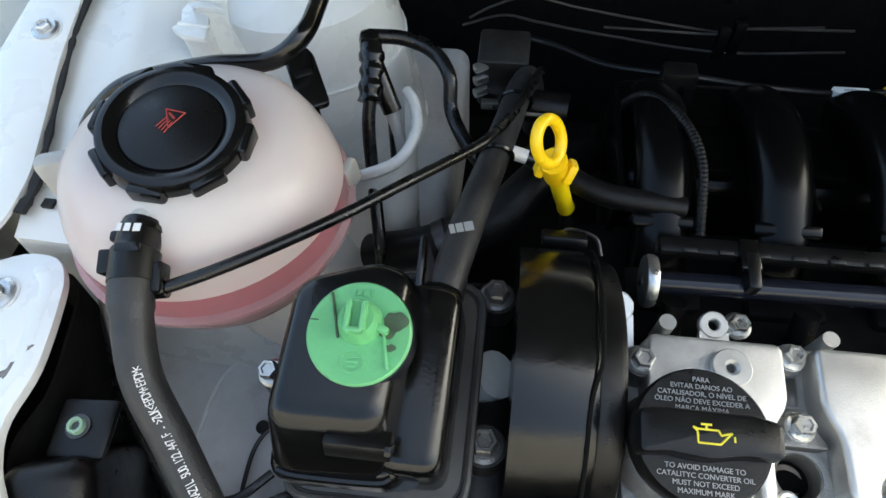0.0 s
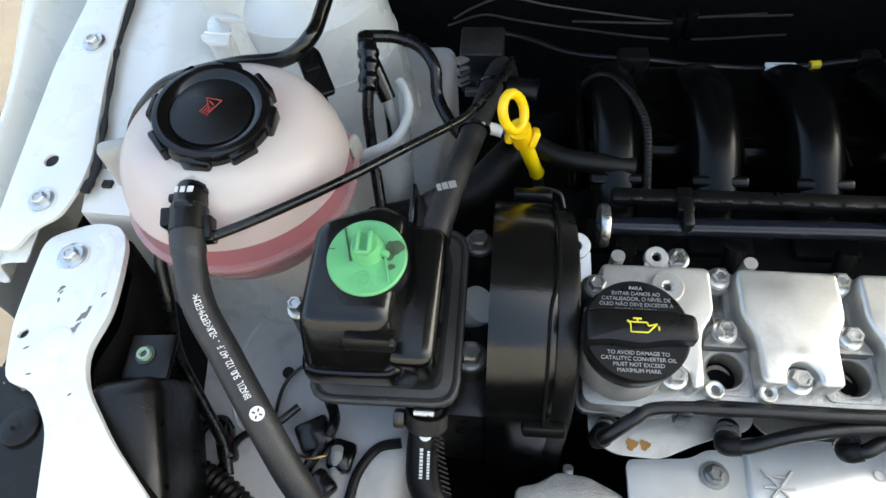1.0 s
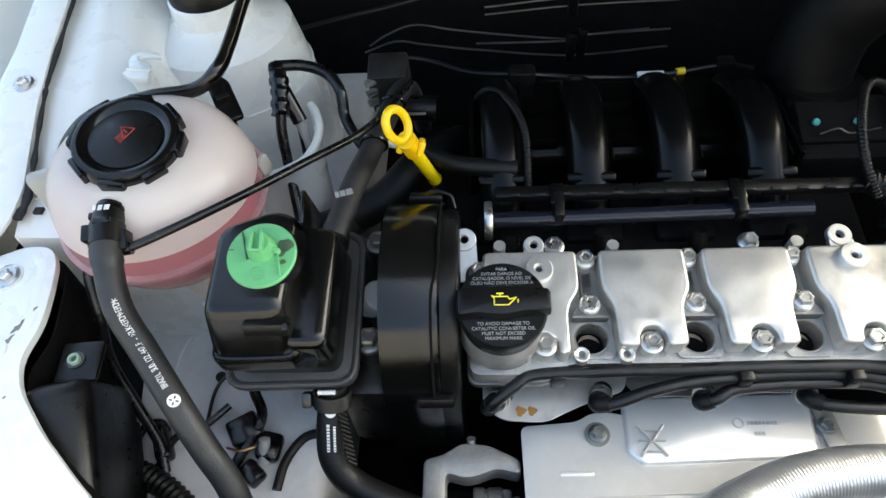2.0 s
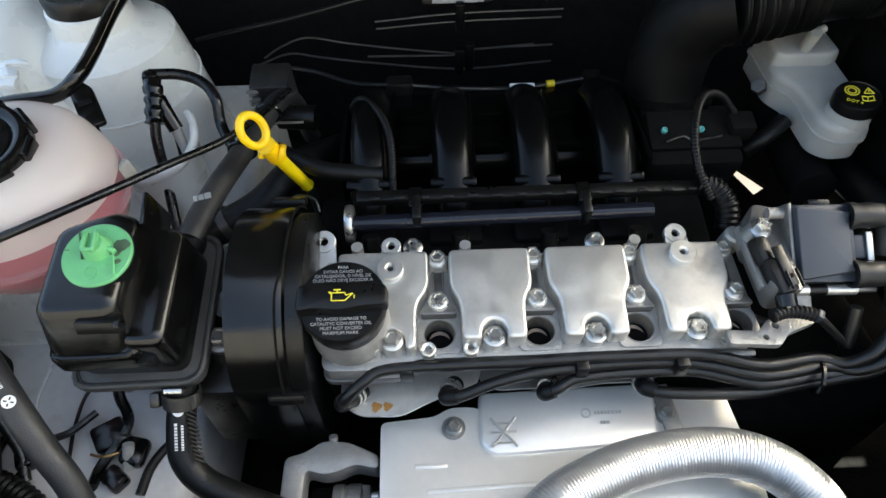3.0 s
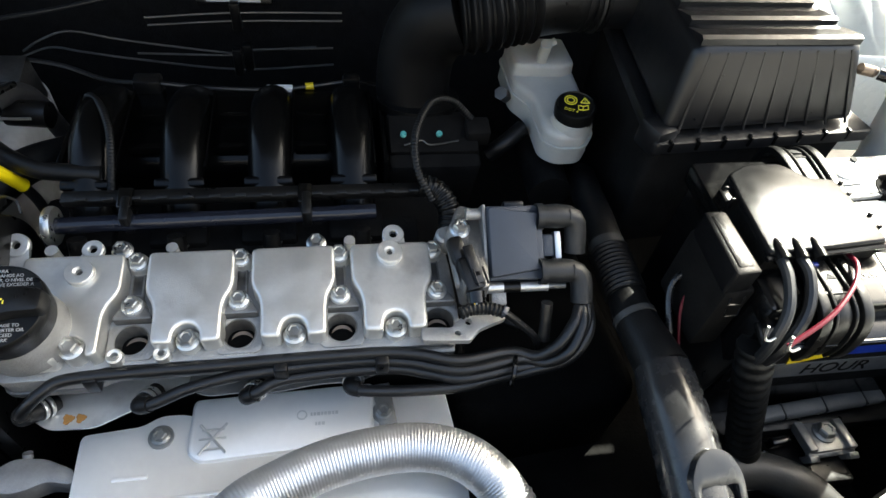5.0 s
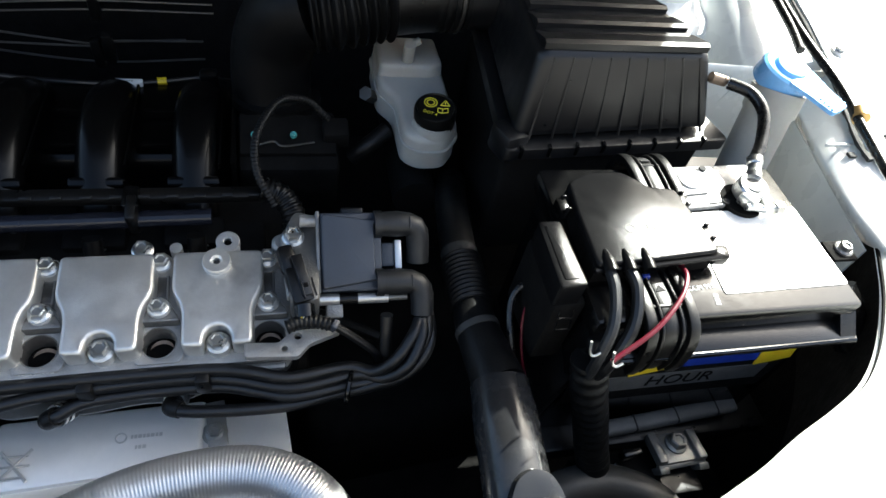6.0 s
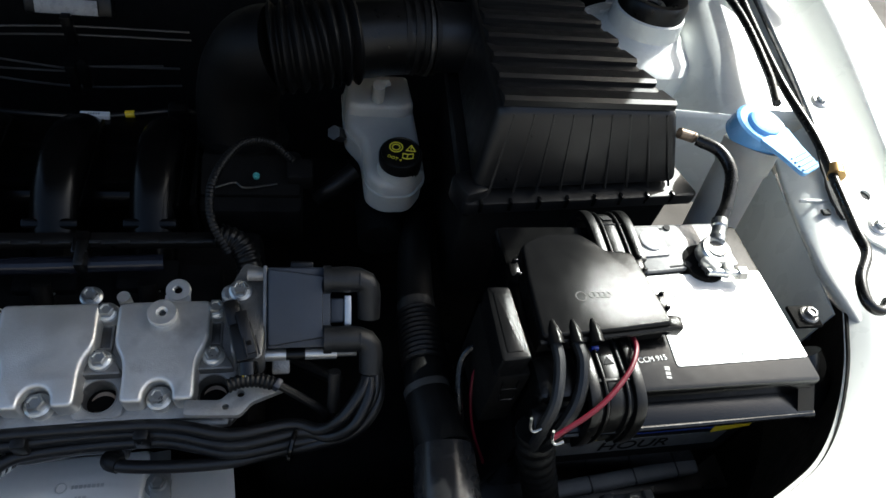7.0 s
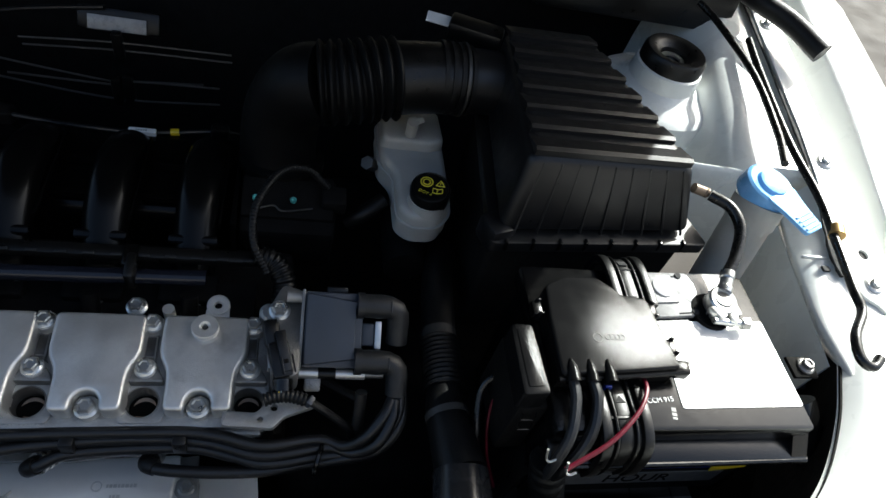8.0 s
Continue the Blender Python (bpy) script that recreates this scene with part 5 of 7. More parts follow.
for x in COLS:
    part("injector", rod((x - 0.06, 0.222, 0.792), (x - 0.06, 0.205, 0.757), 0.008, 14), SATIN, rail)
    part("injector_clip", rod((x - 0.0585, 0.2195, 0.778), (x - 0.0585, 0.2215, 0.790), 0.0009, 6), STEEL, rail)
    part("injector_clip", tube([(x - 0.066, 0.2195, 0.781), (x - 0.062, 0.2185, 0.7785), (x - 0.055, 0.2185, 0.7785), (x - 0.051, 0.2195, 0.781)], 0.0009, 6), STEEL, rail)
con = thing("wire_conduit", (0.26, 0.25, 0.79), "long black plastic wire conduit with clips", "conduit")
part("conduit_box", box((0.320, 0.013, 0.010), pose(0.262, 0.253, 0.810, 8), 0.003), SATIN, con)
for k in range(14):
    part("edge_clip", box((0.009, 0.003, 0.002), pose(0.12 + 0.0225 * k, 0.247, 0.8155, 8), 0.0006), GREY_BOOT, con)
part("conduit_tail", ribbed([(0.42, 0.255, 0.815), (0.436, 0.250, 0.810), (0.446, 0.236, 0.80), (0.446, 0.222, 0.785)], 0.0105, 0.005, 0.07), SATIN, con)
for x in (0.157, 0.312):
    part("conduit_clamp", box((0.013, 0.022, 0.017), pose(x, 0.248, 0.809, 8), 0.002), GLOSS, con)
for x in (0.1535, 0.3200):
    nut = thing("flange_nut", (x, 0.211, 0.77), "small zinc flange nut on the inlet flange", "nut", "inlet nuts")
    bolt(pose(x, 0.211, 0.786, 10), 0.011, 0.009, 0.010, parent=nut)
infl = thing("inlet_flange", (0.25, 0.235, 0.74), "dark inlet flange behind the valve cover", "flange")
part("flange_bar", box((0.34, 0.05, 0.03), pose(0.25, 0.235, 0.752, 10), 0.004), SHADE_BLACK, infl)
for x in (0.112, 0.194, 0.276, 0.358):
    part("port_boss", box((0.052, 0.03, 0.014), pose(x, 0.243, 0.770, 10), 0.004), SHADE_BLACK, infl)

# inlet manifold
man = thing("inlet_manifold", (0.23, 0.38, 0.6), "black plastic inlet manifold with four curved runners", "inlet manifold")
for x in (0.112, 0.194, 0.276, 0.358):
    part("runner", tube([(x, 0.262, 0.755), (x, 0.290, 0.785), (x, 0.335, 0.808), (x, 0.385, 0.806), (x, 0.43, 0.775), (x, 0.455, 0.70)], 0.0205, 24, 8, flat=0.85), MANIFOLD, man, "curved black runner")
    part("runner_flange", box((0.046, 0.010, 0.034), pose(x, 0.292, 0.785, 35), 0.003), MANIFOLD, man)
    part("runner_rib", box((0.003, 0.12, 0.006), pose(x + 0.022, 0.36, 0.80, 0), 0.001), MANIFOLD, man)
part("plenum", box((0.31, 0.13, 0.16), pose(0.235, 0.40, 0.70), 0.02, segments=3), MANIFOLD, man)
for x in (0.153, 0.235, 0.317):
    part("cross_rib", box((0.034, 0.008, 0.012), pose(x, 0.345, 0.785), 0.002), MANIFOLD, man)
    part("cross_rib", box((0.034, 0.006, 0.010), pose(x, 0.395, 0.785), 0.002), MANIFOLD, man)
for x in (0.083, 0.392):
    part("side_web", box((0.006, 0.11, 0.07), pose(x, 0.36, 0.765), 0.002), MANIFOLD, man)
# throttle body and elbow behind it
thr = thing("throttle_valve", (0.47, 0.33, 0.7), "black throttle body with teal screws", "throttle valve")
# body and lid take the shade black to sink into the dark bay
part("body", box((0.10, 0.075, 0.085), pose(0.445, 0.355, 0.755, 15), 0.008), SHADE_BLACK, thr)
part("lid", box((0.095, 0.045, 0.012), pose(0.445, 0.345, 0.798, 20), 0.003), SHADE_BLACK, thr)
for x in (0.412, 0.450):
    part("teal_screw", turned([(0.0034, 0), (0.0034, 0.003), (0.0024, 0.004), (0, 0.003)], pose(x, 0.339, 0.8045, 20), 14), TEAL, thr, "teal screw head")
part("plug", box((0.026, 0.024, 0.022), pose(0.492, 0.345, 0.803, 10), 0.003), SHADE_BLACK, thr)
part("grey_wire", tube([(0.412, 0.325, 0.803), (0.43, 0.330, 0.805), (0.44, 0.324, 0.804), (0.47, 0.331, 0.803)], 0.0010, 6), PIPE, thr)
single("throttle_cable", ribbed([(0.485, 0.352, 0.815), (0.463, 0.352, 0.838), (0.437, 0.334, 0.850), (0.417, 0.290, 0.848), (0.416, 0.258, 0.832), (0.430, 0.240, 0.808)], 0.0038, 0.0034, 0.07, 14), RUBBER, "corrugated black cable loop at the throttle", "cable")
single("vacuum_hose", tube([(0.015, 0.345, 0.79), (0.038, 0.320, 0.80), (0.067, 0.301, 0.802), (0.100, 0.295, 0.802), (0.125, 0.294, 0.80)], 0.0085, 16), RUBBER, "black vacuum hose to the inlet manifold", "hose")
single("sensor_loop", ribbed([(0.085, 0.405, 0.79), (0.098, 0.392, 0.815), (0.112, 0.374, 0.824), (0.126, 0.345, 0.827), (0.134, 0.315, 0.82), (0.135, 0.275, 0.795)], 0.0035, 0.0032, 0.07, 14), RUBBER, "thin corrugated black cable loop on the manifold", "cable")

# ignition coil, plug leads and boots
coil = thing("ignition_coil", (0.50, 0.16, 0.78), "blue grey ignition coil pack with rubber boots", "ignition coil")
CO = pose(0.4890, 0.1575, 0.8405, 32, 0, -1)     # the coil's sloping face: x across, y up the slope
part("coil_body", plate(rounded([(-0.0245, -0.0310), (0.0245, -0.0310), (0.0245, 0.0325), (-0.0245, 0.0325)], 0.0025), 0.026, CO @ pose(0, 0, -0.030), (), 0.0015), COIL, coil, "blue grey plastic block")
part("coil_face", plate(rounded([(-0.0240, -0.0300), (0.0215, -0.0235), (0.0185, -0.0195), (0.0185, 0.0215), (0.0215, 0.0255), (-0.0240, 0.0315)], 0.003), 0.0055, CO @ pose(0, 0, -0.0045), (), 0.0022, 0.97, 3), COIL, coil, "raised bevelled coil face")
part("coil_neck", box((0.012, 0.020, 0.018), CO @ pose(0.030, -0.002, -0.018), 0.002), COIL, coil)
part("side_plate", box((0.0028, 0.066, 0.024), CO @ pose(-0.0262, 0.001, -0.016), 0.0006), ALU_DARK, coil, "thin steel core edge")
part("steel_core", box((0.0055, 0.024, 0.010), CO @ pose(0.0385, -0.002, -0.012), 0.0008), STEEL, coil, "bare steel core plate")
BOOTS = (((0.022, 0.0225, -0.004), (0.038, 0.0225, -0.004), (0.0475, 0.0222, -0.0042), (0.0525, 0.0200, -0.0050), (0.0550, 0.0160, -0.0070), (0.0558, 0.0100, -0.0095), (0.0560, 0.0020, -0.0125), (0.0560, -0.0080, -0.0160)),
         ((0.022, -0.0250, -0.004), (0.038, -0.0250, -0.004), (0.0475, -0.0253, -0.0042), (0.0525, -0.0275, -0.0045), (0.0555, -0.0315, -0.0050), (0.0565, -0.0370, -0.0058), (0.0565, -0.0430, -0.0068), (0.0565, -0.0520, -0.0090)))
for bend in BOOTS:
    tower = part("tower", tube([CO @ Vector(q) for q in bend], 0.0098, 20, spline=False, shape=lambda s, L: 1.10 if 0.006 < s < 0.022 else 1.0 - 0.10 * max(0.0, s / L - 0.5)), GREY_BOOT, coil, "grey rubber boot")
    part("boot_lip", lathe_open([(0.0090, -0.003), (0.0113, -0.003), (0.0113, 0.003), (0.0090, 0.003)], along(CO @ Vector(bend[0]), CO @ Vector(bend[1])), 20), GREY_BOOT, tower)
    part("boot_rib", box((0.0016, 0.010, 0.0012), CO @ Matrix.Translation(Vector(bend[2]) + Vector((0, 0, 0.0098))), 0.0004), GREY_BOOT, tower)
for x0, x1, r, mat in ((-0.034, -0.010, 0.0050, ALU), (-0.010, 0.005, 0.0046, SATIN), (0.005, 0.030, 0.0046, ALU), (0.030, 0.046, 0.0030, ALU_DARK)):
    part("mount_rail" if mat != SATIN else "rail_sleeve", rod(CO @ Vector((x0, -0.0365, -0.018)), CO @ Vector((x1, -0.0365, -0.018)), r, 14), mat, coil)
part("mount_rail", rod(CO @ Vector((-0.040, 0.0275, -0.014)), CO @ Vector((-0.023, 0.0275, -0.014)), 0.0050, 14), ALU_MID, coil)
part("rail_block", box((0.014, 0.012, 0.010), CO @ pose(-0.014, -0.046, -0.022), 0.002), ALU_DARK, coil)
part("top_tab", box((0.018, 0.006, 0.008), CO @ pose(0.002, 0.035, -0.014), 0.0015), SATIN, coil)
part("coil_bolt", rod((0.5165, 0.122, 0.800), (0.516, 0.104, 0.768), 0.0052, 12), DARK_STEEL, coil)
sen = thing("cam_sensor_plug", (0.455, 0.12, 0.80), "black sensor plug on the cylinder head end", "plug")
SEN = pose(0.4470, 0.1365, 0.8260, 19, 0, 14)
part("plug_body", box((0.0165, 0.030, 0.016), SEN, 0.0025), SATIN, sen)
part("sensor_head", box((0.0135, 0.024, 0.014), SEN @ pose(-0.0025, 0.024, -0.003), 0.004), SATIN, sen)
latch = part("plug_latch", box((0.0085, 0.034, 0.003), SEN @ pose(0.0030, 0.006, 0.0088), 0.0008), LEAD, sen, "dark grey latch")
part("latch_slot", box((0.0036, 0.0036, 0.001), SEN @ pose(0.0034, -0.003, 0.0104), 0.0003), SHADE_BLACK, latch)
for dx in (-0.0045, 0.0045):
    part("latch_rail", box((0.0012, 0.015, 0.003), SEN @ pose(0.0045 + dx, -0.006, 0.0108), 0.0004), SATIN, latch)
part("boot", rod((0.4502, 0.1235, 0.8195), (0.4506, 0.1150, 0.8150), 0.0080, 16, 0.003), GLOSS, sen)
for k, mat in enumerate((YELLOW_LABEL, WHITE_INK, LEAD)):
    part("wire", tube([(0.4475 + 0.0022 * k, 0.112, 0.820), (0.446 + 0.002 * k, 0.108, 0.817), (0.444 + 0.0015 * k, 0.108, 0.813)], 0.0008, 8), mat, sen)
part("loom", ribbed([(0.436, 0.107, 0.814), (0.446, 0.110, 0.815), (0.458, 0.110, 0.815), (0.470, 0.107, 0.814)], 0.0052, 0.0035, 0.1, 12), RUBBER, sen)
part("loom_tail", tube([(0.472, 0.107, 0.813), (0.486, 0.104, 0.800), (0.505, 0.100, 0.779), (0.515, 0.10, 0.75)], 0.0034, 10), LEAD, sen)
part("loom_band", box((0.005, 0.008, 0.009), pose(0.472, 0.106, 0.814, 0, 20, -30), 0.001), COIL, sen)

LEADS = [
    [(0.1004, 0.0893, 0.7386), (0.0925, 0.0790, 0.7470), (0.0960, 0.0760, 0.7600), (0.1130, 0.0850, 0.7730), (0.1300, 0.0930, 0.7760), (0.185, 0.0950, 0.777), (0.235, 0.0955, 0.777), (0.285, 0.0970, 0.777), (0.336, 0.0975, 0.777), (0.379, 0.0970, 0.777), (0.404, 0.0930, 0.777), (0.438, 0.0860, 0.774), (0.482, 0.0920, 0.772), (0.504, 0.0850, 0.774), (0.520, 0.0860, 0.788), (0.535, 0.100, 0.801), (0.5415, 0.112, 0.805)],
    [(0.1827, 0.0871, 0.7465), (0.1790, 0.0790, 0.7520), (0.1910, 0.0765, 0.7580), (0.2180, 0.0830, 0.7660), (0.251, 0.0890, 0.769), (0.285, 0.0925, 0.769), (0.319, 0.0955, 0.768), (0.363, 0.0955, 0.768), (0.397, 0.0910, 0.768), (0.439, 0.0800, 0.768), (0.490, 0.0860, 0.769), (0.512, 0.0800, 0.771), (0.530, 0.0810, 0.786), (0.542, 0.098, 0.800), (0.5440, 0.112, 0.805)],
    [(0.2655, 0.0877, 0.7433), (0.2610, 0.0805, 0.7500), (0.2700, 0.0800, 0.7570), (0.2860, 0.0870, 0.7600), (0.320, 0.0905, 0.760), (0.363, 0.0915, 0.760), (0.389, 0.0900, 0.760), (0.414, 0.0830, 0.760), (0.440, 0.0760, 0.761), (0.478, 0.0800, 0.762), (0.507, 0.0820, 0.766), (0.533, 0.0860, 0.781), (0.547, 0.102, 0.798), (0.548, 0.128, 0.808), (0.5435, 0.148, 0.815)],
    [(0.3477, 0.0915, 0.7407), (0.3460, 0.0830, 0.7480), (0.3560, 0.0770, 0.7510), (0.386, 0.0735, 0.752), (0.423, 0.0725, 0.752), (0.445, 0.0735, 0.753), (0.470, 0.0770, 0.756), (0.500, 0.0780, 0.762), (0.531, 0.0800, 0.775), (0.549, 0.096, 0.792), (0.550, 0.122, 0.804), (0.5405, 0.148, 0.815)]]
for path in LEADS:
    lead = thing("ignition_lead", path[0], "dark grey rubber ignition lead along the engine", "cable", "ignition leads")
    part("lead", tube(path[1:], 0.0050, 14, 8), LEAD, lead)
    a, b = Vector(path[0]), Vector(path[1])
    d = (b - a).normalized()
    elbow = part("boot", tube([a - d * 0.012, a, b, b.lerp(Vector(path[2]), 0.75)], 0.0078, 18, 6, shape=lambda s, L: 1.0 - 0.25 * max(0.0, s / L - 0.4)), RUBBER, lead, "black rubber plug elbow")
    for step in (-0.004, 0.0015):
        part("boot_ring", lathe_open([(0.0072, -0.0016), (0.0090, -0.0016), (0.0094, 0.0), (0.0090, 0.0016), (0.0072, 0.0016)], along(a + d * step, b + d * step), 24), STEEL, elbow, "steel ring")
tie = thing("cable_tie", (0.484, 0.08, 0.76), "black cable tie holding the leads together", "cable tie")
part("band", tube([Vector((0.484, 0.080, 0.762)) + Vector((0.004 * math.cos(a), 0.0135 * math.cos(a), 0.0125 * math.sin(a))) for a in [2 * math.pi * k / 20 for k in range(21)]], 0.0022, 6, spline=False), GLOSS, tie)
for x in (0.147, 0.290, 0.372):
    cl = thing("lead_clip", (x, 0.094, 0.76), "small black clip round the ignition leads", "clip", "lead clips")
    part("clip", box((0.011, 0.022, 0.018), pose(x, 0.0965 if x > 0.2 else 0.0985, 0.770, 0), 0.002), SATIN, cl)


# heat shield over the exhaust manifold
sh = thing("heat_shield", (0.28, 0.04, 0.66), "silver pressed heat shield over the exhaust manifold", "heat shield")
out = rounded([(0.120, 0.080), (0.168, 0.084), (0.182, 0.092), (0.200, 0.092), (0.215, 0.088), (0.366, 0.094), (0.372, 0.098), (0.387, 0.098), (0.394, 0.094), (0.432, 0.096), (0.440, 0.02), (0.440, -0.06), (0.124, -0.06), (0.121, 0.0)], 0.006)
part("sheet", plate(out, 0.004, pose(0, 0, 0.697, 1), [circle(0.1845, 0.0725, 0.004, 14)], 0.0015), SHIELD, sh)
part("raised_panel", plate(rounded([(0.208, 0.104), (0.368, 0.108), (0.364, 0.052), (0.216, 0.046), (0.206, 0.056)], 0.006), 0.005, pose(0, 0, 0.7, 1), (), 0.0025, 0.97), SHIELD, sh)
part("bead", box((0.19, 0.004, 0.003), pose(0.255, 0.022, 0.7015, 0, 0, 2), 0.0012), SHIELD, sh)
part("bead", box((0.028, 0.004, 0.003), pose(0.164, 0.040, 0.7015), 0.0012), SHIELD, sh)
part("strap", box((0.016, 0.055, 0.004), pose(0.376, 0.078, 0.704, 2, 0, 6), 0.001), BOLT_GREY, sh)
for x, y in ((0.1845, 0.0725), (0.374, 0.078)):
    part("washer", turned([(0.0105, 0), (0.0105, 0.0016), (0, 0.0016)], pose(x, y, 0.7025), 24), BOLT_GREY, sh)
    bolt(pose(x, y, 0.704), 0.010, 0.0078, 0.007, mat=BOLT_GREY, parent=sh)
emb = bmesh.new()
for dx in (-1, 1):
    add(emb, rod((0.228 - 0.011 * dx, 0.052, 0.7085), (0.228 + 0.011 * dx, 0.078, 0.7085), 0.0012, 6))
add(emb, rod((0.217, 0.065, 0.7085), (0.239, 0.065, 0.7085), 0.0010, 6), rod((0.219, 0.073, 0.7085), (0.237, 0.073, 0.7085), 0.0010, 6), rod((0.221, 0.056, 0.7085), (0.235, 0.056, 0.7085), 0.0010, 6))
part("embossed_cross", emb, ALU, sh)
part("embossed_mark", lathe_open([(0.0035, 0), (0.0045, 0), (0.0045, 0.0008), (0.0035, 0.0008)], pose(0.302, 0.080, 0.7072), 20), ALU, sh)
part("embossed_mark", bars(8, 0.003, 0.001, pose(0.322, 0.080, 0.7076)), ALU, sh)
part("embossed_mark", bars(3, 0.003, 0.001, pose(0.318, 0.071, 0.7074)), ALU, sh)
gas = thing("gasket_plate", (0.2, 0.09, 0.7), "dull steel gasket plate with ochre stains under the leads", "gasket")
out = rounded([(0.088, 0.086), (0.105, 0.074), (0.14, 0.073), (0.163, 0.084), (0.188, 0.094), (0.206, 0.098), (0.212, 0.118), (0.088, 0.115)], 0.008)
part("plate", plate(out, 0.002, pose(0, 0, 0.7255, 3)), ALU, gas)
out = rounded([(0.204, 0.112), (0.214, 0.098), (0.226, 0.0935), (0.250, 0.0945), (0.282, 0.0925), (0.318, 0.097), (0.352, 0.0965), (0.372, 0.1035), (0.385, 0.118), (0.204, 0.122)], 0.006)
part("rear_plate", plate(out, 0.002, pose(0, 0, 0.7245, 3)), WORN_ZINC, gas, "dull wavy-edged steel plate")
for x, r in ((0.119, 0.0042), (0.1285, 0.0038)):
    part("stain", turned([(r, 0), (r, 0.0003), (0, 0.0003)], pose(x, 0.0818, 0.7320, 3), 18, lambda a, q, h: q * (1 + 0.2 * math.sin(3 * a + 1) + 0.1 * math.sin(7 * a))), RUST_SPOT, gas)
# head side blackened for the shade below the leads
part("head_side", box((0.36, 0.02, 0.07), pose(0.265, 0.124, 0.735), 0.004), SHADE_BLACK, engine)
# foil hose in front
foil = thing("foil_hose", (0.36, 0.01, 0.70), "corrugated silver foil hot air hose", "hose")
part("hose_pipe", ribbed([(0.212, -0.055, 0.725), (0.254, -0.010, 0.738), (0.290, 0.010, 0.738), (0.332, 0.024, 0.738), (0.382, 0.030, 0.738), (0.420, 0.024, 0.738), (0.449, 0.006, 0.735), (0.469, -0.022, 0.725), (0.480, -0.06, 0.70)], 0.0195, 0.0027, 0.007, 28), FOIL, foil)
part("end_cuff", ribbed([(0.4655, -0.016, 0.727), (0.472, -0.032, 0.72), (0.478, -0.052, 0.706)], 0.0215, 0.006, 0.02, 28), FOIL, foil, "foil end cuff")
# alternator and bracket below the belt cover
alt = thing("alternator", (0.09, 0.02, 0.60), "aluminium alternator bracket with pulley below the cover", "alternator")
out = rounded([(0.036, 0.055), (0.053, 0.059), (0.068, 0.069), (0.092, 0.067), (0.119, 0.054), (0.119, 0.041), (0.098, 0.046), (0.083, 0.040), (0.071, 0.038), (0.0555, 0.043), (0.0555, -0.06), (0.036, -0.06)], 0.006)
part("bracket", plate(out, 0.022, pose(0, 0, 0.674), (), 0.004), ALU_MID, alt, "cast aluminium bracket")
# black block stands for the shade inside the bracket
part("recess", box((0.07, 0.11, 0.02), pose(0.088, -0.012, 0.640), 0.003), SHADE_BLACK, alt)
part("pulley", turned([(0, 0), (0.0135, 0), (0.0145, 0.0015), (0.0145, 0.009), (0.0132, 0.010), (0.0132, 0.012), (0.0145, 0.013), (0.0145, 0.024), (0.0125, 0.026), (0, 0.026)], along((0.078, 0.024, 0.668), (0.120, 0.024, 0.668)), 32), ALU_DARK, alt, "ribbed steel pulley")
part("pulley_arm", box((0.010, 0.030, 0.022), pose(0.106, 0.020, 0.668), 0.003), ALU_DARK, alt)
part("pulley_bolt", rod((0.111, 0.026, 0.672), (0.117, 0.026, 0.672), 0.0045, 12, 0.001), STEEL, alt)
part("bracket_stud", rod((0.077, 0.070, 0.690), (0.077, 0.073, 0.694), 0.004, 12), ALU, alt)

# lines on the bulkhead
for name, pts, r, mat in (
        ("brake_pipe", [(-0.16, 0.66, 0.722), (-0.09, 0.66, 0.738), (-0.019, 0.66, 0.752), (0.111, 0.66, 0.784), (0.2, 0.66, 0.80)], 0.0030, LEAD),
        ("brake_pipe", [(-0.057, 0.62, 0.716), (-0.03, 0.62, 0.733), (0.008, 0.62, 0.746), (0.06, 0.62, 0.736), (0.122, 0.62, 0.726), (0.216, 0.62, 0.714), (0.233, 0.62, 0.719), (0.321, 0.62, 0.726)], 0.0014, PIPE),
        ("brake_pipe", [(-0.065, 0.62, 0.706), (-0.02, 0.615, 0.725), (0.02, 0.61, 0.722), (0.09, 0.605, 0.714), (0.216, 0.60, 0.703), (0.344, 0.60, 0.711)], 0.0014, PIPE),
        ("brake_pipe", [(0.09, 0.60, 0.727), (0.216, 0.605, 0.722), (0.235, 0.605, 0.73), (0.344, 0.605, 0.734)], 0.0014, PIPE),
        ("brake_pipe", [(0.102, 0.63, 0.761), (0.218, 0.63, 0.77), (0.358, 0.63, 0.772)], 0.0014, PIPE),
        ("brake_pipe", [(0.102, 0.635, 0.747), (0.218, 0.635, 0.755), (0.358, 0.635, 0.757)], 0.0014, PIPE),
        ("bowden_cable", [(-0.035, 0.57, 0.735), (-0.019, 0.55, 0.750), (0.031, 0.52, 0.762), (0.081, 0.49, 0.765), (0.129, 0.458, 0.784), (0.149, 0.45, 0.789), (0.201, 0.45, 0.783), (0.268, 0.45, 0.78), (0.315, 0.455, 0.781), (0.363, 0.46, 0.784), (0.40, 0.47, 0.77)], 0.0026, LEAD)):
    single(name, tube(pts, r, 8), mat, "thin grey metal pipe on the bulkhead" if name == "brake_pipe" else "thin grey control cable behind the manifold", "pipe" if name == "brake_pipe" else "cable", "bulkhead pipes" if name == "brake_pipe" else "")
for x, y, z in ((0.216, 0.602, 0.714), (0.230, 0.604, 0.72), (0.218, 0.63, 0.765)):
    c = thing("pipe_clip", (x, y, z), "black plastic clip holding the brake pipes", "clip", "pipe clips")
    part("clip", box((0.012, 0.012, 0.04), pose(x, y, z), 0.002), SATIN, c)
tag = thing("cable_tag", (0.28, 0.45, 0.775), "white paper tag and yellow sleeve on the cable", "tag")
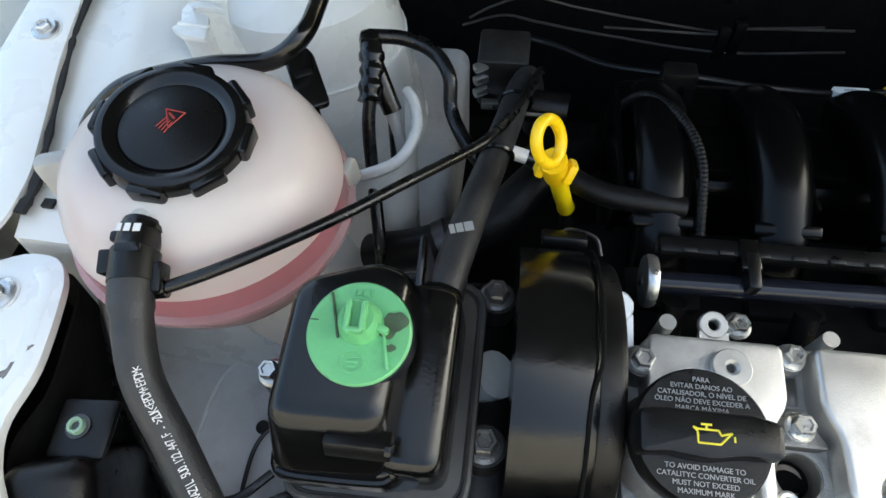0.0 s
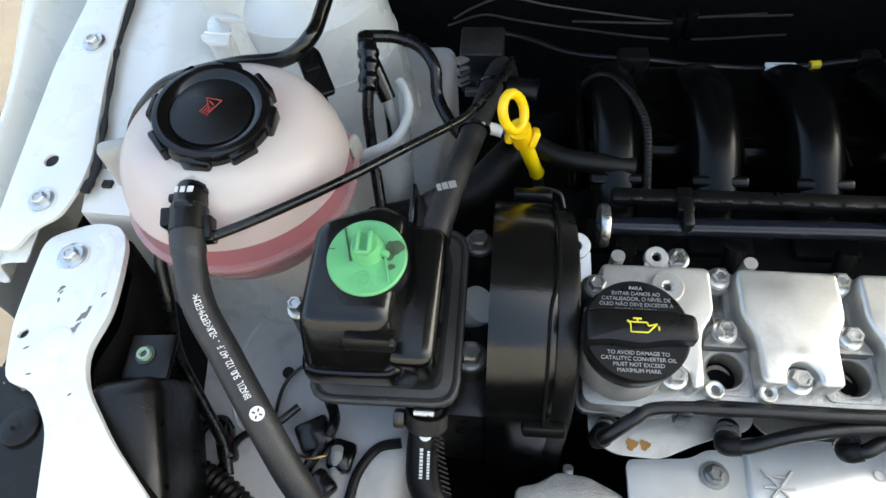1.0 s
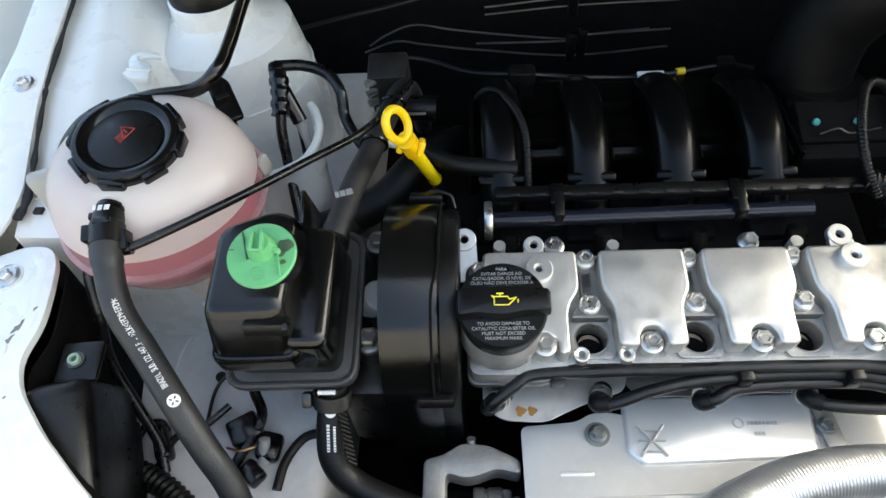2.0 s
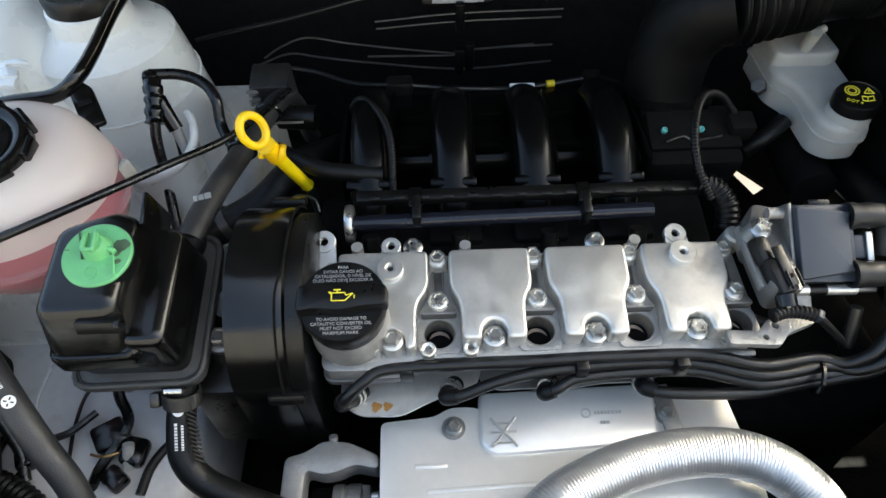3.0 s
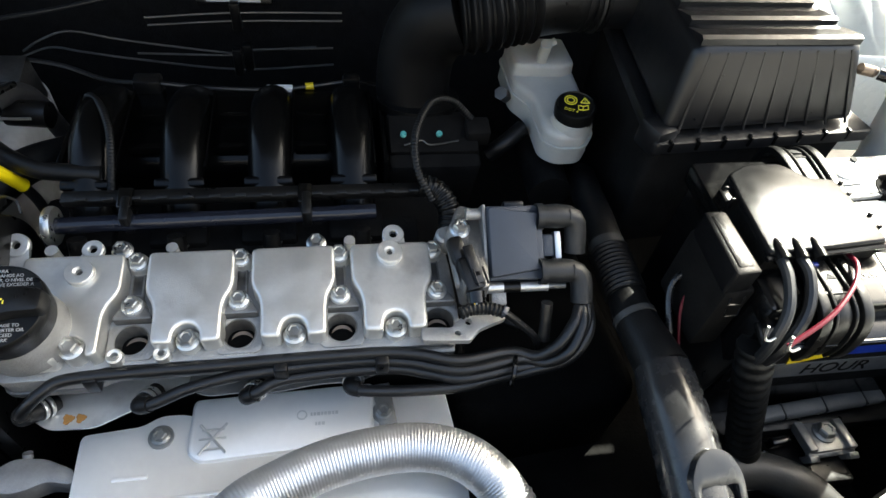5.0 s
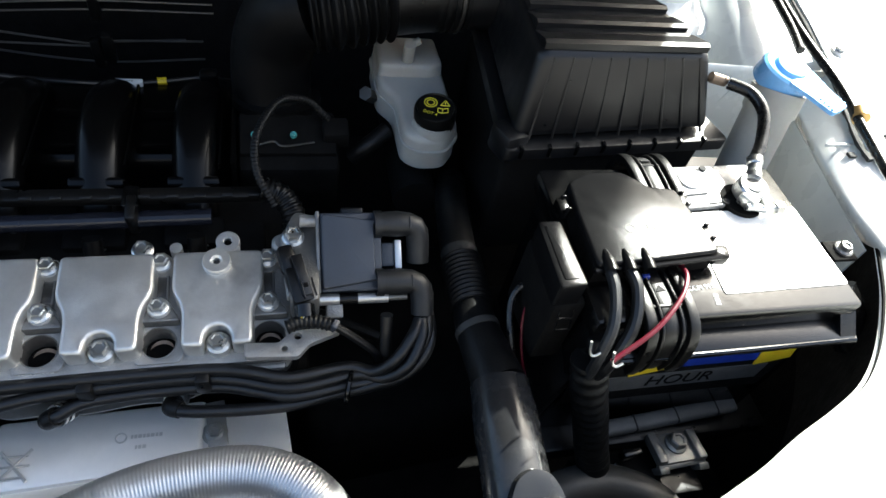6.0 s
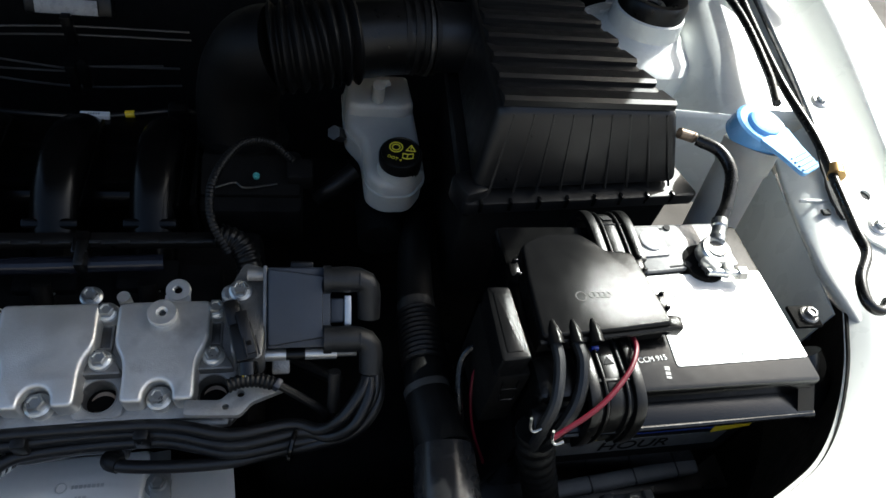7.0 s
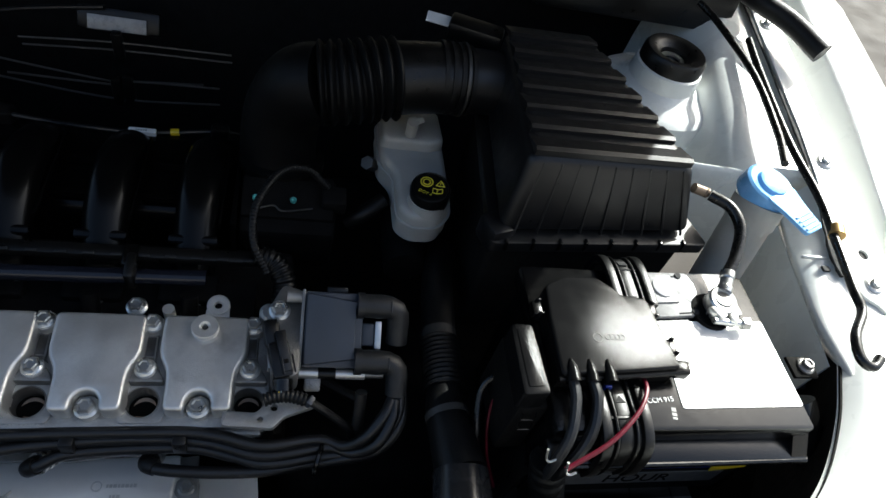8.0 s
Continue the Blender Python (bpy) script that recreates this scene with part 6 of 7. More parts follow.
part("white_tag", box((0.029, 0.008, 0.007), pose(0.281, 0.450, 0.781, 0, 0, 0), 0.001), PAPER, tag, "white tag with grey print")
part("tag_print", bars(5, 0.0022, 0.001, pose(0.281, 0.4495, 0.7848)), GREY_INK, tag)
part("yellow_sleeve", rod((0.310, 0.4545, 0.781), (0.319, 0.4555, 0.7812), 0.0042, 12), YELLOW_LABEL, tag, "yellow sleeve")
cc = thing("cable_holder", (0.139, 0.45, 0.75), "black plastic cable holder", "clip")
part("holder", box((0.03, 0.02, 0.034), pose(0.139, 0.453, 0.778), 0.004), SATIN, cc)
part("holder", box((0.02, 0.016, 0.02), pose(0.363, 0.46, 0.782), 0.004), SATIN, cc)
blk = thing("hydraulic_block", (0.0, 0.46, 0.72), "grey metal hydraulic block with pipe unions by the bulkhead", "hydraulic unit")
part("block", box((0.045, 0.04, 0.06), pose(-0.012, 0.475, 0.765, 10), 0.003), DARK_STEEL, blk)
for k in range(3):
    part("union", rod((-0.026, 0.455, 0.785 - 0.014 * k), (-0.036, 0.448, 0.785 - 0.014 * k), 0.0045, 8), STEEL, blk)
part("lug", box((0.02, 0.008, 0.008), pose(-0.02, 0.452, 0.742), 0.001), STEEL, blk)
vac = thing("vacuum_valve", (0.03, 0.39, 0.75), "grey plastic valve behind the dipstick", "valve")
part("body", rod((0.004, 0.415, 0.778), (0.046, 0.410, 0.778), 0.014, 20, 0.003), SATIN, vac)
part("bracket_strip", tube([(0.005, 0.396, 0.785), (0.02, 0.394, 0.786), (0.034, 0.394, 0.786)], 0.0016, 8), STEEL, vac)
tagA = thing("line_label", (-0.0, 0.31, 0.80), "white label sleeve with a letter on the line", "label")
part("sleeve", rod((-0.004, 0.3335, 0.805), (0.0135, 0.3315, 0.801), 0.0055, 14), PAPER, tagA)
part("line", tube([(-0.02, 0.336, 0.806), (-0.004, 0.3335, 0.805), (0.0135, 0.3315, 0.801), (0.030, 0.330, 0.795), (0.044, 0.345, 0.77)], 0.0022, 10), PIPE, tagA)
st = thing("paper_sticker", (0.22, 0.64, 0.77), "small pale grey sticker on the bulkhead", "sticker")
part("sticker", box((0.070, 0.002, 0.018), pose(0.216, 0.648, 0.785, -30, 0, 0), 0.0005), PANEL_GREY, st)
part("backing", box((0.10, 0.02, 0.03), pose(0.216, 0.665, 0.78, -30), 0.004), SATIN, st)


# ---- far side: brake reservoir, air filter, battery, washer tank ----
bf = thing("brake_fluid_reservoir", (0.57, 0.35, 0.75), "milk white brake fluid reservoir with black cap", "reservoir")
out = rounded([(0.541, 0.470), (0.614, 0.470), (0.617, 0.425), (0.617, 0.332), (0.600, 0.308), (0.572, 0.307), (0.557, 0.320), (0.556, 0.378), (0.541, 0.402)], 0.009)
part("tank", plate(out, 0.038, pose(0, 0, 0.788), (), 0.007, 0.985, 3), MILK, bf, "milky plastic tank")
part("tank_lip", plate([(0.580 + (x - 0.580) * 1.045, 0.385 + (y - 0.385) * 1.025) for x, y in out], 0.0035, pose(0, 0, 0.808), (), 0.001), MILK, bf)
part("back_step", plate(rounded([(0.543, 0.470), (0.613, 0.470), (0.615, 0.418), (0.600, 0.411), (0.552, 0.411), (0.542, 0.416)], 0.006), 0.018, pose(0, 0, 0.822), (), 0.006, 0.96, 3), MILK, bf, "higher rear half of the tank")
part("neck", turned([(0.0225, 0.815), (0.0205, 0.834), (0, 0.834)], pose(0.588, 0.331, 0), 32), MILK, bf)
part("spout", rod((0.575, 0.424, 0.835), (0.573, 0.414, 0.866), 0.0065, 16, 0.002), MILK, bf)
part("side_pipe", rod((0.573, 0.416, 0.862), (0.584, 0.420, 0.866), 0.004, 12, 0.001), MILK, bf)
BC = pose(0.588, 0.331, 0.849, 6, -4, -12)
cap = part("screw_cap", turned([(0, -0.02), (0.0208, -0.02), (0.0214, -0.003), (0.0204, 0.0), (0.0190, 0.0005), (0.0185, -0.0005), (0, -0.0005)], BC, 60, lambda a, r, h: r * (1 + 0.01 * math.cos(30 * a) * (1 if r > 0.0206 else 0))), SATIN, bf, "black screw cap with yellow symbols")
sy = bmesh.new()
M = BC @ pose(0, 0, -0.0002) @ Matrix.Scale(0.84, 4)
for r in (0.0075, 0.0045):
    add(sy, lathe_open([(r - 0.0008, 0), (r + 0.0008, 0), (r + 0.0008, 0.0004), (r - 0.0008, 0.0004)], M @ pose(-0.006, 0.0075, 0), 24))
tri = [(0.006, 0.004), (0.017, 0.004), (0.0115, 0.013)]
for a, b in zip(tri, tri[1:] + tri[:1]):
    add(sy, rod(M @ Vector((*a, 0)), M @ Vector((*b, 0)), 0.0006, 6))
bk = [(0.003, -0.008), (0.008, -0.009), (0.015, -0.007), (0.015, 0.000), (0.009, -0.002), (0.003, -0.001)]
for a, b in zip(bk, bk[1:] + bk[:1]):
    add(sy, rod(M @ Vector((*a, 0)), M @ Vector((*b, 0)), 0.0006, 6))
add(sy, rod(M @ Vector((0.009, -0.002, 0)), M @ Vector((0.008, -0.009, 0)), 0.0006, 6), rod(M @ Vector((0.0115, 0.0065, 0)), M @ Vector((0.0115, 0.010, 0)), 0.0006, 6))
part("symbol_print", sy, YELLOW_INK, cap, "yellow warning symbols")
lettering("DOT 4", 0.006, M @ pose(-0.006, -0.010, 0.0002, 0, 0, -18), YELLOW_INK, cap, "print")
part("outlet", tube([(0.548, 0.36, 0.795), (0.525, 0.345, 0.785), (0.51, 0.345, 0.77)], 0.009, 14), RUBBER, bf)
# cylinder blackened for the shade below the tank
part("cylinder", rod((0.575, 0.30, 0.75), (0.575, 0.45, 0.755), 0.024, 24, 0.004), SHADE_BLACK, bf, "master cylinder darkened for shade")
# made-up block, placed to hide the floor gap from the camera
part("servo_bracket", box((0.055, 0.070, 0.030), pose(0.634, 0.390, 0.700, 0, 0, 8), 0.006), SHADE_BLACK, bf, "dark block added to hide the floor gap from the camera")
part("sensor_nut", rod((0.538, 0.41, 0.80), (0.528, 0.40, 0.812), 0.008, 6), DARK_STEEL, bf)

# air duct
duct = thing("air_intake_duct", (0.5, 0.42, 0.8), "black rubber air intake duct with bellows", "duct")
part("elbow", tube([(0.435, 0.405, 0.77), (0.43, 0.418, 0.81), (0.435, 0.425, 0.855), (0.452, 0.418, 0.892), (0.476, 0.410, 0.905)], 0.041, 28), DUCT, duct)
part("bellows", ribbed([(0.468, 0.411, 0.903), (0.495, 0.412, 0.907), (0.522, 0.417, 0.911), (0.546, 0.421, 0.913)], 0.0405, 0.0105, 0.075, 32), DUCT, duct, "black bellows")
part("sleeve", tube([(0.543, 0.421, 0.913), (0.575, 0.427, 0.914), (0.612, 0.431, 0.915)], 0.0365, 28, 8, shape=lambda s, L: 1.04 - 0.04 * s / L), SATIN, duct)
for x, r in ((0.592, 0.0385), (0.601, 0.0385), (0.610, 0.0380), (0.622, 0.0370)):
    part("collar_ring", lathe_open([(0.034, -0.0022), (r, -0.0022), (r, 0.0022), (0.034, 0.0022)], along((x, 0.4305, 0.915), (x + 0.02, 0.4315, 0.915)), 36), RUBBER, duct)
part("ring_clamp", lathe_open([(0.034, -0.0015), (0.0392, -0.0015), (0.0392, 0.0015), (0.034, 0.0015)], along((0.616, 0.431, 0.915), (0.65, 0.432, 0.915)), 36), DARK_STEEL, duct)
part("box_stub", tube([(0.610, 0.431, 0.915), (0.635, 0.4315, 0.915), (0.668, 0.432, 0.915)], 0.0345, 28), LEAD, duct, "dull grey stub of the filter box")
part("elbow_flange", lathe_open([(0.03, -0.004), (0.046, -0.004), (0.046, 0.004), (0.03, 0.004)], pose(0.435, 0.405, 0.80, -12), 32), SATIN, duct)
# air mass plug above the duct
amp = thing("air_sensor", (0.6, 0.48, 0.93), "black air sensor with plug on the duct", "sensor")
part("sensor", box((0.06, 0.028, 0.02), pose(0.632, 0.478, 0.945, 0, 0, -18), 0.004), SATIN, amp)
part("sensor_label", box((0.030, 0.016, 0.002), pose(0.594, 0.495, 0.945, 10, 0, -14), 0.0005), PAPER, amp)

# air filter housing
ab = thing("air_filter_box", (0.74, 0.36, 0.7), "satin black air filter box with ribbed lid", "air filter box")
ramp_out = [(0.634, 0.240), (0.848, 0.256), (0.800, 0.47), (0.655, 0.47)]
part("tray", plate(rounded(ramp_out, 0.010), 0.14, pose(0, 0, 0.735), (), 0.003), SHADE_BLACK, ab)
part("tray_lip", plate(rounded([(0.628, 0.232), (0.866, 0.248), (0.812, 0.476), (0.648, 0.476)], 0.008), 0.012, pose(0, 0, 0.868), (), 0.002), LID, ab)
lid = bmesh.new()
low = [(0.635, 0.242), (0.847, 0.258), (0.800, 0.470), (0.656, 0.470)]
top = [(0.648, 0.264), (0.815, 0.272), (0.764, 0.468), (0.660, 0.468)]
vs = [lid.verts.new((x, y, 0.882)) for x, y in low] + [lid.verts.new((x, y, 0.962)) for x, y in top]
for f in ((0, 1, 5, 4), (1, 2, 6, 5), (2, 3, 7, 6), (3, 0, 4, 7), (4, 5, 6, 7), (3, 2, 1, 0)):
    lid.faces.new([vs[i] for i in f])
bmesh.ops.recalc_face_normals(lid, faces=lid.faces[:])
bevel(lid, 0.011, 5)
part("lid", lid, LID, ab, "black ribbed plastic lid")
N = 7
for k in range(N):
    t = k / (N - 1)
    y = 0.273 + 0.180 * t
    x0, x1 = 0.651 + 0.010 * t, 0.808 - 0.047 * t
    bm = bmesh.new()
    sec = [(0.0, 0.0), (0.0, 0.0060), (0.0045, 0.0075), (0.029, 0.0)]
    ends = []
    for x, dy in ((x0, 0.0), (x1, 0.004)):
        ends.append([bm.verts.new((x, y + a + dy - 0.006, 0.960 + b)) for a, b in sec])
    for i in range(4):
        bm.faces.new((ends[0][i], ends[0][(i + 1) % 4], ends[1][(i + 1) % 4], ends[1][i]))
    bm.faces.new(ends[0])
    bm.faces.new(ends[1][::-1])
    bevel(bm, 0.0015, 2)
    part("lid_rib", bm, LID, ab)
for k in range(9):
    t = (k + 0.5) / 9
    a = Vector((0.640 + 0.205 * t, 0.242 + 0.015 * t, 0.884))
    b = Vector((0.652 + 0.160 * t, 0.2635 + 0.008 * t, 0.955))
    part("front_rib", tube([a, b], 0.0014, 6, 4), LID, ab)
for k in range(8):
    t = (k + 0.5) / 8
    part("lip_clip", box((0.003, 0.006, 0.011), pose(0.63 + 0.22 * t, 0.233 + 0.0165 * t, 0.877), 0.0005), GLOSS, ab)
part("side_screw", rod((0.826, 0.272, 0.935), (0.842, 0.270, 0.932), 0.005, 14, 0.001), OLD_BRASS, ab)
part("corner_lug", box((0.025, 0.03, 0.03), pose(0.637, 0.252, 0.875, 0, 0, 20), 0.005), LID, ab)

# battery
bt = thing("car_battery", (0.77, 0.13, 0.70), "black car battery with sunlit white top label", "battery")
part("case", box((0.222, 0.150, 0.165), pose(0.764, 0.124, 0.7825), 0.006), GLOSS, bt, "glossy black case")
part("lid", box((0.232, 0.158, 0.022), pose(0.766, 0.127, 0.8725), 0.004), GLOSS, bt)
part("front_ledge", box((0.236, 0.022, 0.007), pose(0.767, 0.043, 0.857, 14), 0.003), GLOSS, bt, "moulded carrying ledge")
part("ledge_lip", tube([(0.650, 0.033, 0.8545), (0.767, 0.033, 0.8545), (0.884, 0.034, 0.8545)], 0.0032, 10), GLOSS, bt)
gus = bmesh.new()
tri = [[gus.verts.new((x, y, z)) for y, z in ((0.034, 0.858), (0.052, 0.861), (0.052, 0.874))] for x in (0.868, 0.883)]
for f in ((tri[0][0], tri[0][1], tri[0][2]), (tri[1][2], tri[1][1], tri[1][0])):
    gus.faces.new(f)
for k in range(3):
    gus.faces.new((tri[0][k], tri[1][k], tri[1][(k + 1) % 3], tri[0][(k + 1) % 3]))
part("ledge_end", gus, GLOSS, bt)
part("top_label", plate(rounded([(0.7625, 0.066), (0.879, 0.068), (0.878, 0.153), (0.768, 0.149)], 0.003), 0.0010, pose(0, 0, 0.8835)), PAPER, bt, "white top label")
for x, y, n, z in ((0.797, 0.128, 6, 0.005), (0.799, 0.118, 5, 0.005), (0.792, 0.108, 6, 0.003), (0.812, 0.0735, 9, 0.003), (0.846, 0.074, 6, 0.0025)):
    part("label_print", bars(n, z, 0.0018, pose(x, y, 0.8847)), GREY_INK, bt)
lettering("CCM 915", 0.0062, pose(0.7445, 0.0735, 0.8840, 0, 0, 4), WHITE_INK, bt, "print")
part("print", bars(3, 0.004, 0.001, pose(0.753, 0.0625, 0.8837, 0, 0, 80)), GREY_INK, bt)
# pale grey stands for the sun's glare on glossy plastic
cell = part("back_panel", plate(rounded([(0.769, 0.152), (0.822, 0.156), (0.828, 0.150), (0.860, 0.158), (0.856, 0.205), (0.772, 0.202)], 0.003), 0.004, pose(0, 0, 0.8835), (), 0.001), PANEL_GREY, bt, "cell cover with sun glare put into its grey")
part("vent_lid", plate(rounded([(0.771, 0.166), (0.797, 0.168), (0.797, 0.199), (0.772, 0.198)], 0.002), 0.0022, pose(0, 0, 0.8872), (), 0.0006), PANEL_GREY, cell)
part("sight_glass", turned([(0.0105, 0), (0.0105, 0.002), (0.009, 0.003), (0, 0.0034)], pose(0.784, 0.183, 0.889), 28), WHITE_INK, cell, "round pale sight glass")
for x, y, a in ((0.806, 0.199, 4), (0.809, 0.158, 6)):
    part("vent", turned([(0.0032, 0), (0.0032, 0.002), (0, 0.002)], pose(x, y, 0.8870), 14), GAP, cell)
    part("slot", box((0.016, 0.0014, 0.0012), pose(x - 0.009, y - 0.001, 0.8876, 0, 0, a), 0.0003), GAP, cell)
part("front_label", box((0.20, 0.001, 0.085), pose(0.758, 0.0475, 0.800), 0), SHADE_BLACK, bt, "dark front label with blue and yellow fields")
part("pale_field", box((0.19, 0.001, 0.016), pose(0.762, 0.0467, 0.8395), 0), COIL, bt)
part("blue_field", box((0.085, 0.001, 0.021), pose(0.785, 0.0465, 0.8195), 0), BLUE_INK, bt)
for x, w in ((0.722, 0.036), (0.842, 0.034)):
    part("yellow_field", box((w, 0.001, 0.024), pose(x, 0.0463, 0.8155, 0, -14), 0), YELLOW_LABEL, bt)
part("label_strip", box((0.18, 0.001, 0.024), pose(0.755, 0.0467, 0.787), 0), TRAY_GREY, bt)
lettering("HOUR", 0.023, pose(0.7620, 0.0458, 0.787, 90), SHADE_BLACK, bt, "print")
# terminals
part("terminal_post", turned([(0.0095, 0), (0.0088, 0.017), (0.0075, 0.0185), (0, 0.0185)], pose(0.832, 0.164, 0.884), 20), ALU_DARK, bt, "lead terminal post")
part("terminal_pit", turned([(0.019, 0), (0.019, 0.0045), (0, 0.0045)], pose(0.826, 0.160, 0.8838), 24), SHADE_BLACK, bt)
neg = thing("battery_cable", (0.84, 0.18, 0.885), "thick black earth cable with shiny terminal clamp", "cable")
part("clamp_ring", lathe_open([(0.0085, -0.006), (0.0135, -0.006), (0.0140, 0.005), (0.0125, 0.007), (0.0085, 0.006)], pose(0.832, 0.164, 0.896, 8), 24), STEEL, neg, "shiny steel terminal clamp")
part("clamp_jaw", box((0.011, 0.016, 0.012), pose(0.824, 0.152, 0.895, 0, 0, 28), 0.003), STEEL, neg)
part("clamp_jaw", box((0.010, 0.015, 0.012), pose(0.838, 0.149, 0.894, 0, 0, -14), 0.003), STEEL, neg)
part("clamp_bolt", rod((0.818, 0.145, 0.895), (0.850, 0.143, 0.894), 0.0032, 10), STEEL, neg)
part("clamp_nut", rod((0.846, 0.1433, 0.894), (0.853, 0.143, 0.894), 0.006, 6, 0.0008), STEEL, neg)
part("lug", tube([(0.836, 0.172, 0.902), (0.840, 0.181, 0.906), (0.8435, 0.190, 0.909)], 0.0068, 12, shape=lambda s, L: 1.0 if s < 0.006 or s > 0.014 else 0.86), STEEL, neg, "crimped steel cable lug")
part("cable", tube([(0.8425, 0.188, 0.908), (0.854, 0.204, 0.916), (0.863, 0.229, 0.928), (0.858, 0.250, 0.934), (0.843, 0.266, 0.933)], 0.0056, 16), CABLE, neg)
part("cable_fitting", rod((0.841, 0.268, 0.933), (0.832, 0.278, 0.930), 0.0050, 14), OLD_BRASS, neg)
# fuse carrier on the battery
fc = thing("fuse_carrier", (0.70, 0.12, 0.885), "grained black fuse carrier cover on the battery", "fuse box")
FUSE = [(0.6535, 0.083), (0.706, 0.086), (0.7590, 0.0905), (0.7545, 0.125), (0.7500, 0.158), (0.7260, 0.161), (0.7215, 0.168), (0.7080, 0.179), (0.6780, 0.178), (0.6580, 0.168), (0.6550, 0.136)]
part("cover", plate(rounded(FUSE, 0.005, 3), 0.006, pose(0, 0, 0.900), (), 0.0022, 0.995, 3), GRAIN, fc, "grained black cover with moulded marks")
part("cover_base", plate([(0.706 + (x - 0.706) * 0.985, 0.128 + (y - 0.128) * 0.975) for x, y in FUSE], 0.017, pose(0, 0, 0.884)), SHADE_BLACK, fc)
part("front_rim", tube([(0.652, 0.0815, 0.901), (0.706, 0.0845, 0.901), (0.761, 0.0890, 0.901)], 0.0022, 8), GRAIN, fc)
part("front_corner", box((0.014, 0.012, 0.012), pose(0.762, 0.094, 0.897, 0, 0, -8), 0.002), GRAIN, fc)
mk = lathe_open([(0.0036, 0), (0.0044, 0), (0.0044, 0.0005), (0.0036, 0.0005)], pose(0.692, 0.1165, 0.9059), 20)
for k in range(4):
    add(mk, lathe_open([(0.0022, 0), (0.0029, 0), (0.0029, 0.0005), (0.0022, 0.0005)], pose(0.7015 + 0.0041 * k, 0.1175, 0.9059), 16))
part("moulded_mark", mk, GREY_BOOT, fc, "row of moulded rings")
for x, r in ((0.663, 0.0062), (0.6785, 0.0056), (0.694, 0.0056)):
    part("cable_hood", turned([(r, 0), (r * 0.92, 0.006), (r * 0.62, 0.013), (r * 0.2, 0.0185), (0, 0.019)], pose(x, 0.0785, 0.9025, -78) @ Matrix.Diagonal((1, 1.1, 1, 1)), 18), GRAIN, fc)
for x, y, rz in ((0.7585, 0.112, -6), (0.7530, 0.148, -6), (0.6475, 0.146, 0)):
    clip = box((0.008, 0.0135, 0.010), pose(x, y, 0.8985, 0, 0, rz), 0.001)
    lug = part("snap_lug", clip, GLOSS, fc, "open snap clip")
    part("snap_bar", box((0.004, 0.0022, 0.012), pose(x + 0.002, y + 0.0065, 0.900, 0, 0, rz), 0.0006), GRAIN, lug)
    part("snap_bar", box((0.004, 0.0022, 0.012), pose(x + 0.002, y - 0.0065, 0.900, 0, 0, rz), 0.0006), GRAIN, lug)
part("blue_fuse", box((0.006, 0.004, 0.006), pose(0.697, 0.0815, 0.890), 0.0006), BLUE_INK, fc, "small blue fuse")
side = thing("relay_box", (0.632, 0.1, 0.85), "small grey black relay box beside the battery", "relay box")
part("box", plate(rounded([(0.6220, 0.0690), (0.6435, 0.0700), (0.6405, 0.1305), (0.6225, 0.1305)], 0.003), 0.024, pose(0, 0, 0.8775), (), 0.0016), GRAIN, side)
part("lid_face", plate(rounded([(0.6265, 0.075), (0.6390, 0.0755), (0.6370, 0.126), (0.6265, 0.126)], 0.002), 0.0010, pose(0, 0, 0.9012), (), 0.0004), GRAIN, side)
part("holder", box((0.026, 0.066, 0.075), pose(0.636, 0.101, 0.842, 0, 0, 2), 0.004), SHADE_BLACK, side)
for z, y in ((0.872, 0.0655), (0.8615, 0.0625)):
    part("wire_clip", tube([(0.6275, y, z + 0.005), (0.6275, y - 0.002, z - 0.002), (0.6385, y - 0.002, z - 0.002), (0.6385, y, z + 0.006)], 0.0008, 6, spline=False), GLOSS, side)


def band(x0, x1, path, thick):
    """A bent strap of that thickness between x0 and x1, along a path in the y-z plane."""
    fine = smooth_path([(0.0, y, z) for y, z in path], 5)
    bm, rows = bmesh.new(), []
    for i, q in enumerate(fine):
        d = fine[min(i + 1, len(fine) - 1)] - fine[max(i - 1, 0)]
        n = Vector((0, -d.z, d.y)).normalized() * thick
        if n.z < 0 and abs(n.y) < abs(n.z):
            n = -n
        rows.append([bm.verts.new((x0, q.y, q.z)), bm.verts.new((x1, q.y, q.z)), bm.verts.new((x1, q.y + n.y, q.z + n.z)), bm.verts.new((x0, q.y + n.y, q.z + n.z))])
    for a, b in zip(rows, rows[1:]):
        for k in range(4):
            bm.faces.new((a[k], a[(k + 1) % 4], b[(k + 1) % 4], b[k]))
    bm.faces.new(rows[0])
    bm.faces.new(rows[-1][::-1])
    bmesh.ops.recalc_face_normals(bm, faces=bm.faces[:])
    return bm


